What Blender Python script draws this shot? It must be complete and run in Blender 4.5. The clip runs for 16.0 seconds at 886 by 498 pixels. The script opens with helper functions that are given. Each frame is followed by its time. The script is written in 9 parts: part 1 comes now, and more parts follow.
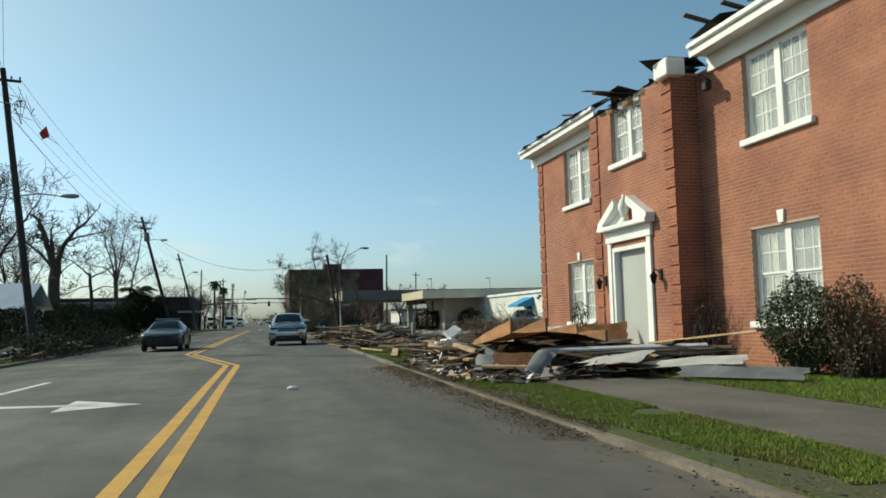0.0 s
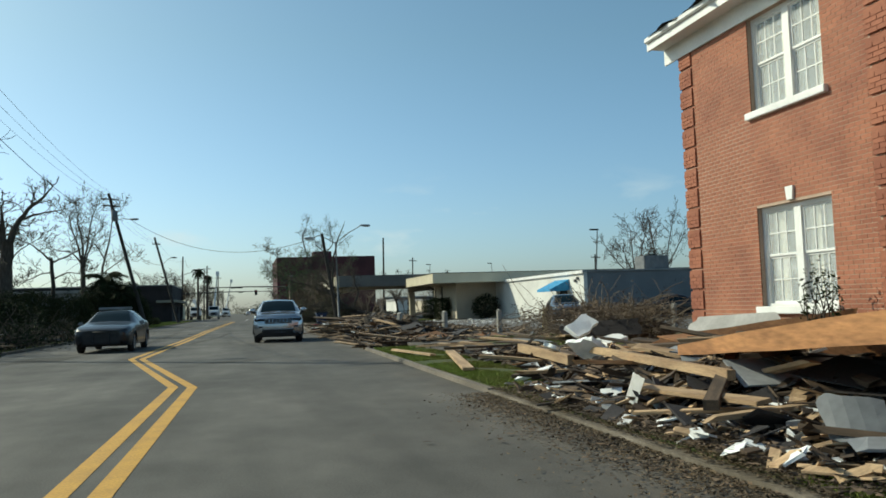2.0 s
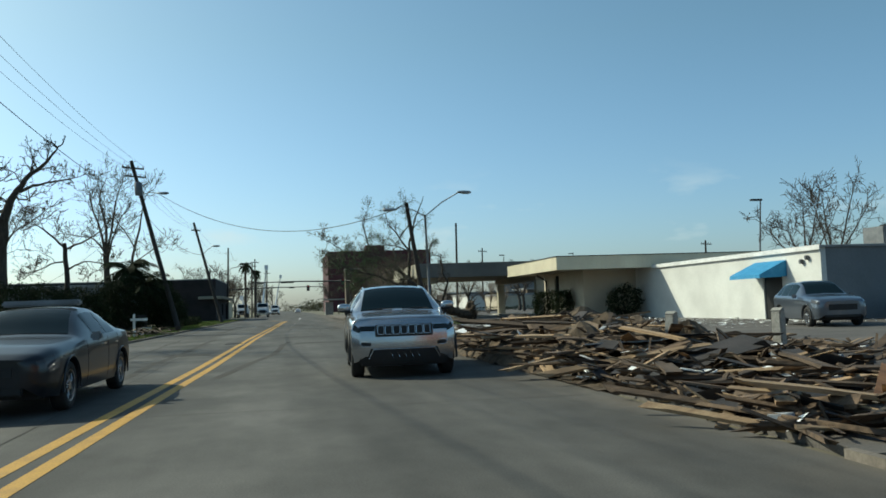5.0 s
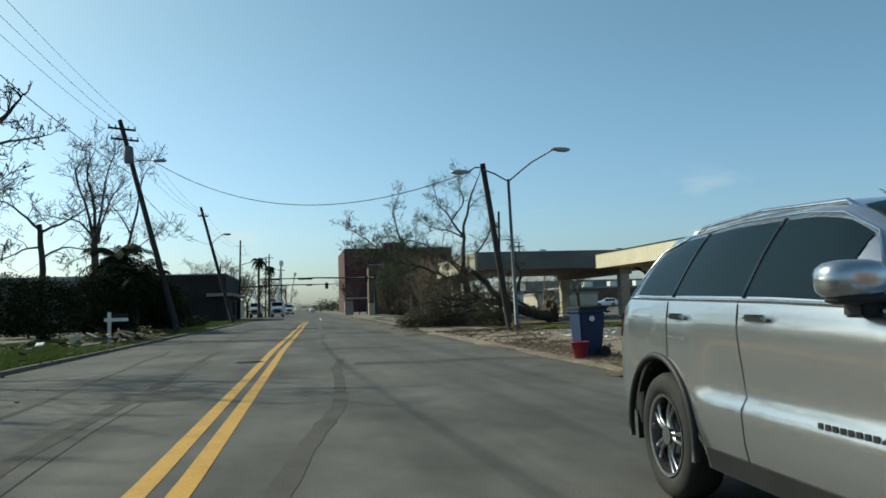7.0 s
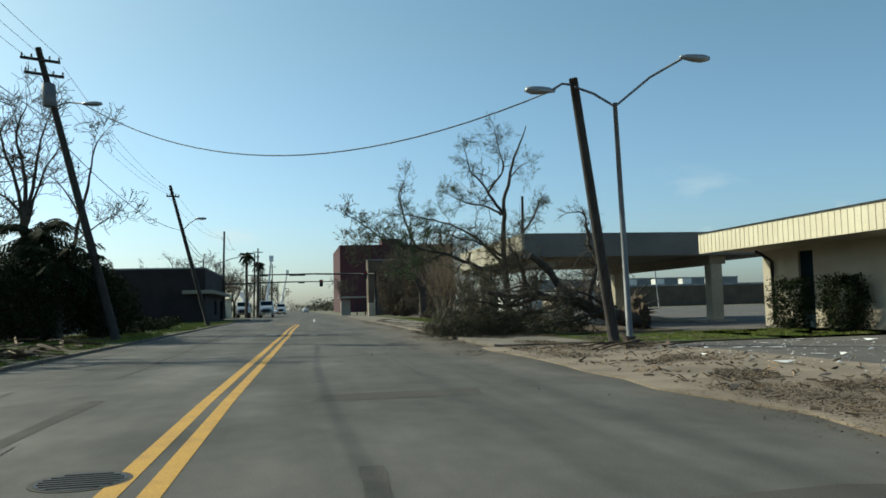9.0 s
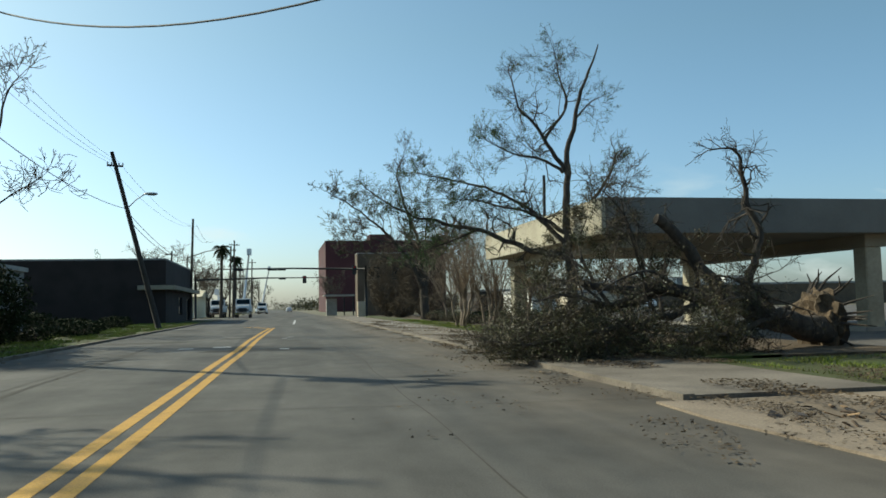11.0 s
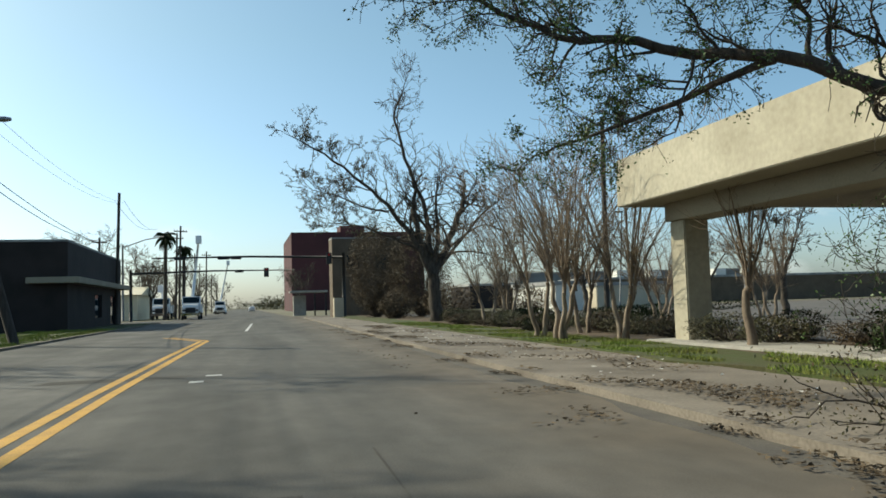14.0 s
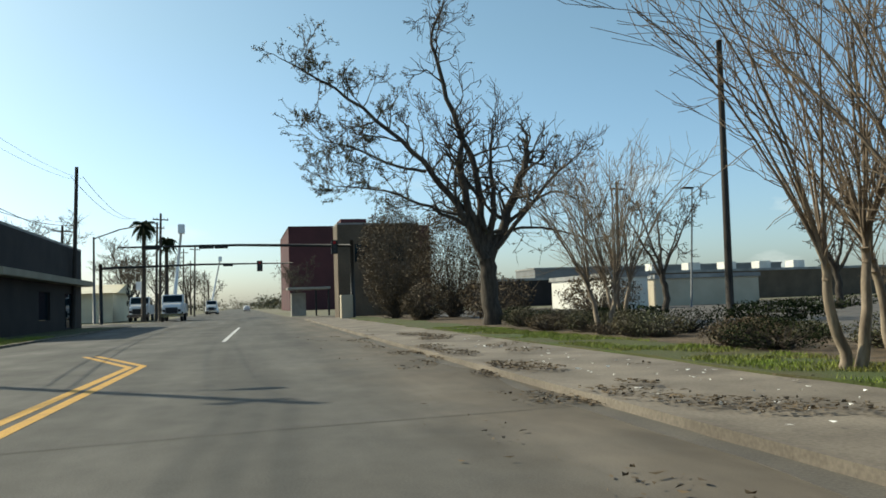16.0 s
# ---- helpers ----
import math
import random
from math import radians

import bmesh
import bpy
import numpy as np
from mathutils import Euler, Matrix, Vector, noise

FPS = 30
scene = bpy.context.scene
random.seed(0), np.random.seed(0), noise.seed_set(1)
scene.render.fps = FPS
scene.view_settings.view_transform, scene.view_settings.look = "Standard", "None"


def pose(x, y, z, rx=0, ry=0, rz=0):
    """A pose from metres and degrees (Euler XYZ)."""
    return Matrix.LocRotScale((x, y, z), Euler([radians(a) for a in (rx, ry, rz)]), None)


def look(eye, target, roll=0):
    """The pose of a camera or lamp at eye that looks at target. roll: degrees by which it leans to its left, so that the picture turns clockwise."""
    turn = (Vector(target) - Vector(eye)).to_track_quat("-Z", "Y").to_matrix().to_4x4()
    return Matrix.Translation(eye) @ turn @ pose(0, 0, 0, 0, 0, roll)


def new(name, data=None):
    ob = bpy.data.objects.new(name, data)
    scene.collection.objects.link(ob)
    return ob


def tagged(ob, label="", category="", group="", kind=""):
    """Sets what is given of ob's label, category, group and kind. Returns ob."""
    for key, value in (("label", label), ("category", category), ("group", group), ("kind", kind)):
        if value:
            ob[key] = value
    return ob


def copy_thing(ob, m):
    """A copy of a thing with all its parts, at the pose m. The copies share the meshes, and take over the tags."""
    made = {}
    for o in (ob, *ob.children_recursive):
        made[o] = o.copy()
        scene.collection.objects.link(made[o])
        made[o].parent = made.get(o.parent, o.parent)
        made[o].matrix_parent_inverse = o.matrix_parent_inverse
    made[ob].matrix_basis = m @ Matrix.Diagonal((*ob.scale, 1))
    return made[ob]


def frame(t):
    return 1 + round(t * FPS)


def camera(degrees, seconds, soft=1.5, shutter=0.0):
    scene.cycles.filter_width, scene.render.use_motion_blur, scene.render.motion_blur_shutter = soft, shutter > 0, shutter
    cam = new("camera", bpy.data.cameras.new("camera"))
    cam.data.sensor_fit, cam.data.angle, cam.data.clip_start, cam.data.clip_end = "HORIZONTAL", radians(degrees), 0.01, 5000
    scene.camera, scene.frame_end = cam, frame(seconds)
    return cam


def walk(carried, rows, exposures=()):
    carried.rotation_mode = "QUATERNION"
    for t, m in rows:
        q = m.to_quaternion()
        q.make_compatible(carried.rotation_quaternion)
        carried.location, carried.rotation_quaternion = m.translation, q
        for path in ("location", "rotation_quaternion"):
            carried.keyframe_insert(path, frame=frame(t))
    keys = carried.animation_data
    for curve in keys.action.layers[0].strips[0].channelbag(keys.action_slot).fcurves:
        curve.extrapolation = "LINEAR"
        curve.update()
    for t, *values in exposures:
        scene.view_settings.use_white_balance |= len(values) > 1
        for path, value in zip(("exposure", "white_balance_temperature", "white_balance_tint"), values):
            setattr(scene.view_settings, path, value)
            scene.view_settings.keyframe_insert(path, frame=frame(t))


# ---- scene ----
cam = camera(58.0, 16.0, soft=1.65)
PATH = [
    (0, (-1.842, -5.569, 1.248), (-1.377, -3.631, 1.419), -1.5),
    (0.5, (-1.725, -3.089, 1.238), (-1.234, -1.156, 1.397), -1.6),
    (1, (-1.632, -0.505, 1.222), (-1.126, 1.424, 1.373), -1.8),
    (1.5, (-1.55, 2.15, 1.22), (-1.045, 4.079, 1.365), -1.9),
    (2, (-1.489, 4.91, 1.221), (-0.995, 6.843, 1.363), -1.9),
    (2.5, (-1.469, 7.737, 1.24), (-0.992, 9.674, 1.38), -2.0),
    (3, (-1.511, 10.634, 1.245), (-1.055, 12.576, 1.386), -2.0),
    (3.5, (-1.582, 13.607, 1.253), (-1.145, 15.554, 1.392), -2.0),
    (4, (-1.687, 16.615, 1.275), (-1.273, 18.567, 1.412), -2.1),
    (4.2, (-1.719, 17.823, 1.285), (-1.316, 19.777, 1.421), -2.1),
    (6.3, (-2.851, 31.516, 1.263), (-2.482, 33.477, 1.405), -1.9),
    (6.5, (-2.913, 32.834, 1.254), (-2.55, 34.796, 1.395), -1.8),
    (7, (-3.038, 36.124, 1.232), (-2.682, 38.087, 1.373), -1.7),
    (7.5, (-3.07, 39.464, 1.24), (-2.716, 41.427, 1.381), -1.7),
    (8, (-3.029, 42.82, 1.25), (-2.671, 44.783, 1.39), -1.7),
    (8.5, (-2.888, 46.185, 1.258), (-2.528, 48.148, 1.398), -1.7),
    (9, (-2.662, 49.565, 1.254), (-2.292, 51.526, 1.395), -1.5),
    (9.2, (-2.587, 50.914, 1.256), (-2.213, 52.874, 1.397), -1.4),
    (11.3, (-1.831, 64.777, 1.266), (-1.421, 66.73, 1.405), -1.3),
    (11.5, (-1.78, 66.128, 1.261), (-1.366, 68.08, 1.399), -1.4),
    (12, (-1.627, 69.495, 1.251), (-1.197, 71.444, 1.386), -1.4),
    (12.5, (-1.438, 72.85, 1.244), (-0.992, 74.795, 1.377), -1.5),
    (13, (-1.261, 76.244, 1.241), (-0.799, 78.186, 1.374), -1.6),
    (13.5, (-1.082, 79.644, 1.242), (-0.607, 81.583, 1.375), -1.6),
    (14, (-0.862, 83.057, 1.237), (-0.376, 84.992, 1.369), -1.7),
    (14.5, (-0.669, 86.454, 1.229), (-0.181, 88.389, 1.359), -1.8),
    (15, (-0.47, 89.845, 1.226), (0.022, 91.78, 1.354), -1.9),
    (15.5, (-0.293, 93.241, 1.233), (0.2, 95.175, 1.362), -1.9),
    (16, (-0.124, 96.658, 1.215), (0.369, 98.592, 1.343), -2.0),
]
EXPOSURES = [(0.0, -0.13, 6850, -4), (4.0, -0.14, 6500, -5.5), (9.0, -0.08, 6700, -5), (12.0, 0.11, 6900, -2), (16.0, 0.2, 7100, 0)]
walk(cam, [(t, look(eye, target, roll)) for t, eye, target, roll in PATH], EXPOSURES)

# ---- sky and sun ----
SUN_EL, SUN_X, SUN_Y = radians(34.5), -0.78, 0.62
world = bpy.data.worlds.new("sky")
scene.world = world
world.use_nodes = True
wn, wl = world.node_tree.nodes, world.node_tree.links
sky = wn.new("ShaderNodeTexSky")
sky.sky_type = "NISHITA"
sky.sun_disc = False
sky.sun_elevation = SUN_EL
sky.sun_rotation = math.atan2(SUN_X, SUN_Y)
sky.air_density, sky.dust_density, sky.ozone_density = 1.0, 1.5, 4.0
wn["Background"].inputs[1].default_value = 0.145
sat = wn.new("ShaderNodeHueSaturation")
sat.inputs["Saturation"].default_value = 1.0
wl.new(sky.outputs[0], sat.inputs["Color"])
wtc, wsp = wn.new("ShaderNodeTexCoord"), wn.new("ShaderNodeSeparateXYZ")
wl.new(wtc.outputs["Generated"], wsp.inputs[0])
height = wn.new("ShaderNodeMapRange")
height.inputs["From Min"].default_value, height.inputs["From Max"].default_value = 0.0, 0.32
wl.new(wsp.outputs["Z"], height.inputs["Value"])
tint = wn.new("ShaderNodeMix")
tint.data_type = "RGBA"
tint.inputs[6].default_value, tint.inputs[7].default_value = (0.93, 1.02, 1.22, 1.0), (0.96, 1.04, 0.97, 1.0)
wl.new(height.outputs[0], tint.inputs["Factor"])
tinted = wn.new("ShaderNodeMix")
tinted.data_type, tinted.blend_type = "RGBA", "MULTIPLY"
tinted.inputs["Factor"].default_value = 1.0
wl.new(sat.outputs[0], tinted.inputs[6])
wl.new(tint.outputs[2], tinted.inputs[7])
wmap = wn.new("ShaderNodeMapping")
wmap.inputs["Scale"].default_value = (7.0, 7.0, 20.0)
wl.new(wtc.outputs["Generated"], wmap.inputs[0])
puff = wn.new("ShaderNodeTexNoise")
puff.inputs["Scale"].default_value, puff.inputs["Detail"].default_value = 1.0, 5
wl.new(wmap.outputs[0], puff.inputs["Vector"])
shape = wn.new("ShaderNodeMapRange")
shape.inputs["From Min"].default_value, shape.inputs["From Max"].default_value = 0.60, 0.74
wl.new(puff.outputs["Fac"], shape.inputs["Value"])
band = wn.new("ShaderNodeMapRange")
band.inputs["From Min"].default_value, band.inputs["From Max"].default_value = 0.17, 0.10
wl.new(wsp.outputs["Z"], band.inputs["Value"])
amount = wn.new("ShaderNodeMath")
amount.operation = "MULTIPLY"
wl.new(shape.outputs[0], amount.inputs[0])
wl.new(band.outputs[0], amount.inputs[1])
soft_cloud = wn.new("ShaderNodeMath")
soft_cloud.operation = "MULTIPLY"
soft_cloud.inputs[1].default_value = 0.55
wl.new(amount.outputs[0], soft_cloud.inputs[0])
cloud = wn.new("ShaderNodeMix")
cloud.data_type = "RGBA"
cloud.inputs[7].default_value = (5.6, 6.0, 6.4, 1.0)
wl.new(soft_cloud.outputs[0], cloud.inputs["Factor"])
wl.new(tinted.outputs[2], cloud.inputs[6])
wl.new(cloud.outputs[2], wn["Background"].inputs[0])
sun = new("sun", bpy.data.lights.new("sun", "SUN"))
sun.data.energy, sun.data.angle, sun.data.color = 4.9, radians(0.5), (1.0, 0.93, 0.82)
sun.matrix_world = look((0, 0, 60), (-SUN_X * 60 / math.tan(SUN_EL), -SUN_Y * 60 / math.tan(SUN_EL), 0))


# ---- materials ----
def mat(name, c1, c2=None, rough=0.75, metal=0.0, scale=2.0, fine=40.0, bump=0.25, depth=0.01, island=0.0, objvar=0.0,
        lo=0.35, hi=0.65, spec=0.4, stretch=None, coat=0.0, grain=0.2):
    """A procedural surface: two tones in large patches, fine grain, relief, and a shift of tone from piece to piece."""
    m = bpy.data.materials.new(name)
    m.use_nodes = True
    n, l = m.node_tree.nodes, m.node_tree.links
    b = n["Principled BSDF"]
    tc = n.new("ShaderNodeTexCoord")
    src = tc.outputs["Object"]
    if stretch:
        mp = n.new("ShaderNodeMapping")
        mp.inputs["Scale"].default_value = stretch
        l.new(src, mp.inputs[0])
        src = mp.outputs[0]
    big = n.new("ShaderNodeTexNoise")
    big.inputs["Scale"].default_value, big.inputs["Detail"].default_value = scale, 6
    l.new(src, big.inputs["Vector"])
    ramp = n.new("ShaderNodeValToRGB")
    ramp.color_ramp.elements[0].position, ramp.color_ramp.elements[1].position = lo, hi
    c2 = c2 or tuple(v * 0.72 for v in c1)
    ramp.color_ramp.elements[0].color, ramp.color_ramp.elements[1].color = (*c1, 1), (*c2, 1)
    l.new(big.outputs["Fac"], ramp.inputs[0])
    small = n.new("ShaderNodeTexNoise")
    small.inputs["Scale"].default_value, small.inputs["Detail"].default_value = fine, 4
    l.new(src, small.inputs["Vector"])
    gr = n.new("ShaderNodeMapRange")
    gr.inputs["From Min"].default_value, gr.inputs["From Max"].default_value = 0.3, 0.7
    gr.inputs["To Min"].default_value, gr.inputs["To Max"].default_value = 1 - grain, 1 + grain
    l.new(small.outputs["Fac"], gr.inputs["Value"])
    out = gr.outputs[0]
    for amount, kind in ((island, "Random Per Island"), (objvar, "Random")):
        if amount:
            info = n.new("ShaderNodeNewGeometry" if kind == "Random Per Island" else "ShaderNodeObjectInfo")
            mr = n.new("ShaderNodeMapRange")
            mr.inputs["To Min"].default_value, mr.inputs["To Max"].default_value = 1 - amount, 1 + amount
            l.new(info.outputs[kind], mr.inputs["Value"])
            mul = n.new("ShaderNodeMath")
            mul.operation = "MULTIPLY"
            l.new(out, mul.inputs[0])
            l.new(mr.outputs[0], mul.inputs[1])
            out = mul.outputs[0]
    mix = n.new("ShaderNodeVectorMath")
    mix.operation = "SCALE"
    l.new(ramp.outputs[0], mix.inputs[0])
    l.new(out, mix.inputs["Scale"])
    l.new(mix.outputs[0], b.inputs["Base Color"])
    b.inputs["Roughness"].default_value, b.inputs["Metallic"].default_value = rough, metal
    b.inputs["Specular IOR Level"].default_value = spec
    b.inputs["Coat Weight"].default_value = coat
    if bump:
        bp = n.new("ShaderNodeBump")
        bp.inputs["Strength"].default_value, bp.inputs["Distance"].default_value = bump, depth
        l.new(small.outputs["Fac"], bp.inputs["Height"])
        l.new(bp.outputs[0], b.inputs["Normal"])
    return m


def glassy(name, tint, rough=0.03, weight=0.0, alpha=1.0):
    m = bpy.data.materials.new(name)
    m.use_nodes = True
    b = m.node_tree.nodes["Principled BSDF"]
    b.inputs["Base Color"].default_value = (*tint, 1)
    b.inputs["Roughness"].default_value = rough
    b.inputs["Transmission Weight"].default_value = weight
    b.inputs["IOR"].default_value = 1.45
    b.inputs["Alpha"].default_value = alpha
    return m


M = {}
M["asphalt"] = mat("asphalt", (0.117, 0.109, 0.097), (0.069, 0.065, 0.058), 0.85, scale=0.35, fine=60, bump=0.35, depth=0.006, spec=0.22)
M["asphalt_patch"] = mat("asphalt_patch", (0.092, 0.086, 0.077), (0.074, 0.069, 0.062), 0.95, scale=0.8, fine=70, bump=0.4, depth=0.006, spec=0.08)
M["lot"] = mat("lot_asphalt", (0.13, 0.115, 0.10), (0.075, 0.067, 0.06), 0.9, scale=0.5, fine=40, bump=0.4)
def sandy_edge(m):
    """Sand and soil washed from the verge over the road's edge past the dirt apron."""
    n, l = m.node_tree.nodes, m.node_tree.links
    b = n["Principled BSDF"]
    old = b.inputs["Base Color"].links[0].from_socket
    tc, sp = n.new("ShaderNodeTexCoord"), n.new("ShaderNodeSeparateXYZ")
    l.new(tc.outputs["Object"], sp.inputs[0])

    def math_node(op, a, c):
        q = n.new("ShaderNodeMath")
        q.operation = op
        for k, v in enumerate((a, c)):
            if isinstance(v, (int, float)):
                q.inputs[k].default_value = v
            else:
                l.new(v, q.inputs[k])
        return q.outputs[0]

    def ramp01(v, a, c):
        q = n.new("ShaderNodeMapRange")
        q.interpolation_type = "SMOOTHSTEP"
        q.inputs["From Min"].default_value, q.inputs["From Max"].default_value = a, c
        l.new(v, q.inputs["Value"])
        return q.outputs[0]
    d = math_node("SUBTRACT", sp.outputs["X"], math_node("ADD", math_node("MULTIPLY", sp.outputs["Y"], 0.0215), 1.45))
    nz = n.new("ShaderNodeTexNoise")
    nz.inputs["Scale"].default_value, nz.inputs["Detail"].default_value = 0.6, 8
    l.new(tc.outputs["Object"], nz.inputs["Vector"])
    d = math_node("ADD", d, math_node("MULTIPLY", math_node("SUBTRACT", nz.outputs["Fac"], 0.5), 3.0))
    far = math_node("MULTIPLY", ramp01(d, -3.2, 0.2), ramp01(sp.outputs["Y"], 58.0, 76.0))
    near = math_node("MULTIPLY", ramp01(d, -1.4, 0.6), 0.6)
    fac = math_node("MULTIPLY", math_node("MAXIMUM", far, near), 0.55)
    mx = n.new("ShaderNodeMix")
    mx.data_type = "RGBA"
    l.new(fac, mx.inputs["Factor"])
    l.new(old, mx.inputs[6])
    mx.inputs[7].default_value = (0.155, 0.12, 0.085, 1)
    out = mx.outputs[2]
    for sx, sy, lo, hi in ((0.9, 0.05, 0.80, 1.18), (0.5, 0.35, 0.84, 1.12), (3.0, 1.6, 0.90, 1.08)):
        mp, q, mr, sc = n.new("ShaderNodeMapping"), n.new("ShaderNodeTexNoise"), n.new("ShaderNodeMapRange"), n.new("ShaderNodeVectorMath")
        mp.inputs["Scale"].default_value = (sx, sy, 1.0)
        l.new(tc.outputs["Object"], mp.inputs[0])
        q.inputs["Scale"].default_value, q.inputs["Detail"].default_value = 1.0, 5
        l.new(mp.outputs[0], q.inputs["Vector"])
        mr.inputs["From Min"].default_value, mr.inputs["From Max"].default_value = 0.35, 0.65
        mr.inputs["To Min"].default_value, mr.inputs["To Max"].default_value = lo, hi
        l.new(q.outputs["Fac"], mr.inputs["Value"])
        sc.operation = "SCALE"
        l.new(out, sc.inputs[0])
        l.new(mr.outputs[0], sc.inputs["Scale"])
        out = sc.outputs[0]
    l.new(out, b.inputs["Base Color"])


sandy_edge(M["asphalt"])
M["yellow"] = mat("yellow_road_paint", (0.50, 0.27, 0.035), (0.37, 0.20, 0.035), 0.7, scale=2.5, fine=50, bump=0.3, depth=0.004, lo=0.45, hi=0.75)
M["yellow_faded"] = mat("faded_yellow_paint", (0.40, 0.31, 0.13), (0.28, 0.23, 0.13), 0.85, scale=4, fine=30, bump=0.2)
M["white_paint_road"] = mat("white_road_paint", (0.55, 0.54, 0.52), (0.25, 0.25, 0.24), 0.7, scale=1.5, fine=40, bump=0.2, depth=0.004, lo=0.45, hi=0.7)
M["concrete"] = mat("concrete", (0.36, 0.34, 0.30), (0.25, 0.235, 0.21), 0.9, scale=0.8, fine=30, bump=0.3)
M["walk_sandy"] = mat("sandy_sidewalk", (0.21, 0.178, 0.142), (0.115, 0.096, 0.076), 0.92, scale=0.7, fine=25, bump=0.35)
M["walk"] = mat("sidewalk_concrete", (0.12, 0.103, 0.084), (0.07, 0.06, 0.049), 0.92, scale=0.7, fine=25, bump=0.35)
M["grass"] = mat("lawn_soil", (0.052, 0.072, 0.015), (0.066, 0.06, 0.024), 0.95, scale=0.6, fine=25, bump=0.6, depth=0.03)
M["blade"] = mat("grass_blades", (0.150, 0.215, 0.022), (0.165, 0.165, 0.034), 0.8, scale=0.8, fine=8, bump=0, island=0.35)
M["ground"] = mat("far_ground", (0.12, 0.115, 0.06), (0.16, 0.14, 0.10), 0.95, scale=0.05, fine=1.5, bump=0.4, depth=0.05)
M["dirt"] = mat("sandy_dirt", (0.26, 0.205, 0.15), (0.16, 0.125, 0.09), 0.95, scale=0.9, fine=30, bump=0.5, depth=0.02)
M["mulch"] = mat("dry_litter", (0.13, 0.09, 0.055), (0.06, 0.043, 0.026), 0.95, scale=2.5, fine=20, bump=0.8, depth=0.04)
M["brick"] = mat("red_brick", (0.36, 0.138, 0.078), (0.25, 0.088, 0.052), 0.85, scale=1.2, fine=60, bump=0.35, depth=0.004, island=0.10)
M["brick_piece"] = mat("red_brick_piece", (0.36, 0.138, 0.078), (0.25, 0.088, 0.052), 0.85, scale=1.2, fine=60, bump=0.35, depth=0.004, objvar=0.10)
M["mortar"] = mat("mortar", (0.46, 0.34, 0.26), (0.37, 0.27, 0.20), 0.95, scale=1.0, fine=60, bump=0.3, depth=0.004)
M["trim"] = mat("white_trim", (0.80, 0.79, 0.76), (0.70, 0.69, 0.66), 0.55, scale=1.2, fine=15, bump=0.08, grain=0.03)
M["door_grey"] = mat("grey_door", (0.43, 0.43, 0.41), (0.38, 0.38, 0.36), 0.6, scale=0.8, fine=15, bump=0.05, grain=0.03)
M["dark_room"] = mat("dark_room", (0.12, 0.11, 0.10), None, 0.95, bump=0)
M["curtain"] = mat("curtain", (0.72, 0.68, 0.56), (0.62, 0.58, 0.46), 0.9, scale=3, fine=60, bump=0.2, stretch=(1, 1, 0.1), grain=0.06)
M["glass"] = glassy("window_glass", (0.9, 0.95, 0.95), 0.02, 0.0, 0.22)
# teal base imitates the sky's reflection on top of the tint
M["car_glass"] = glassy("sky_teal_car_glass", (0.010, 0.020, 0.026), 0.02)
M["car_glass"].node_tree.nodes["Principled BSDF"].inputs["IOR"].default_value = 1.15
M["stucco"] = mat("cream_stucco", (0.50, 0.44, 0.34), (0.43, 0.37, 0.28), 0.9, scale=0.6, fine=40, bump=0.3, grain=0.08)
M["fascia"] = mat("cream_metal_fascia", (0.74, 0.66, 0.48), (0.66, 0.58, 0.42), 0.5, scale=0.8, fine=12, bump=0.05, grain=0.05)
# cream with the branches' shade over the canopy mixed into the colour
M["canopy_paint"] = mat("branch_shaded_cream", (0.44, 0.40, 0.31), (0.335, 0.30, 0.225), 0.75, scale=0.7, fine=9, bump=0.1, grain=0.1, spec=0.25)
# grey copy of the cream fascia: the near side's shade as colour
M["grey_fascia"] = mat("shaded_fascia_grey", (0.15, 0.138, 0.122), (0.115, 0.106, 0.093), 0.55, scale=0.8, fine=12, bump=0.05, grain=0.05)
# stucco tone darkened to hold the shade under the canopy
M["soffit"] = mat("shaded_soffit", (0.30, 0.265, 0.20), (0.24, 0.21, 0.16), 0.9, scale=0.5, fine=20, bump=0.15, grain=0.08)
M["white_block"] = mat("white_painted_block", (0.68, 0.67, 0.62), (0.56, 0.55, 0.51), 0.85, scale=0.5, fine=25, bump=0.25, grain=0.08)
# the white block again, darkened: the side wall's shade put into its colour
M["shade_grey_block"] = mat("shaded_block_grey", (0.20, 0.208, 0.214), (0.165, 0.171, 0.176), 0.85, scale=0.5, fine=25, bump=0.25, grain=0.08)
M["roof_grey"] = mat("roof_membrane", (0.32, 0.32, 0.31), (0.2, 0.2, 0.2), 0.85, scale=0.7)
M["blue_fabric"] = mat("blue_awning_fabric", (0.03, 0.22, 0.42), (0.05, 0.27, 0.48), 0.7, scale=3, fine=60)
M["store_brick"] = mat("dark_store_brick", (0.032, 0.024, 0.023), (0.02, 0.016, 0.015), 0.9, scale=0.6, fine=20, bump=0.4)
M["far_brick"] = mat("far_brick", (0.085, 0.030, 0.034), (0.06, 0.023, 0.026), 0.9, scale=0.15, fine=4, bump=0.2)
M["pole_wood"] = mat("weathered_pole", (0.056, 0.046, 0.039), (0.03, 0.025, 0.021), 0.9, scale=3, fine=20, bump=0.6, stretch=(6, 6, 0.5))
M["galv"] = mat("galvanised_steel", (0.18, 0.185, 0.19), (0.125, 0.13, 0.135), 0.6, 0.5, scale=3, fine=30, bump=0.1, grain=0.08)
M["black_metal"] = mat("black_metal", (0.02, 0.02, 0.02), None, 0.5, 0.3, bump=0.05)
M["wire"] = mat("wire_black", (0.02, 0.02, 0.02), None, 0.6, bump=0)
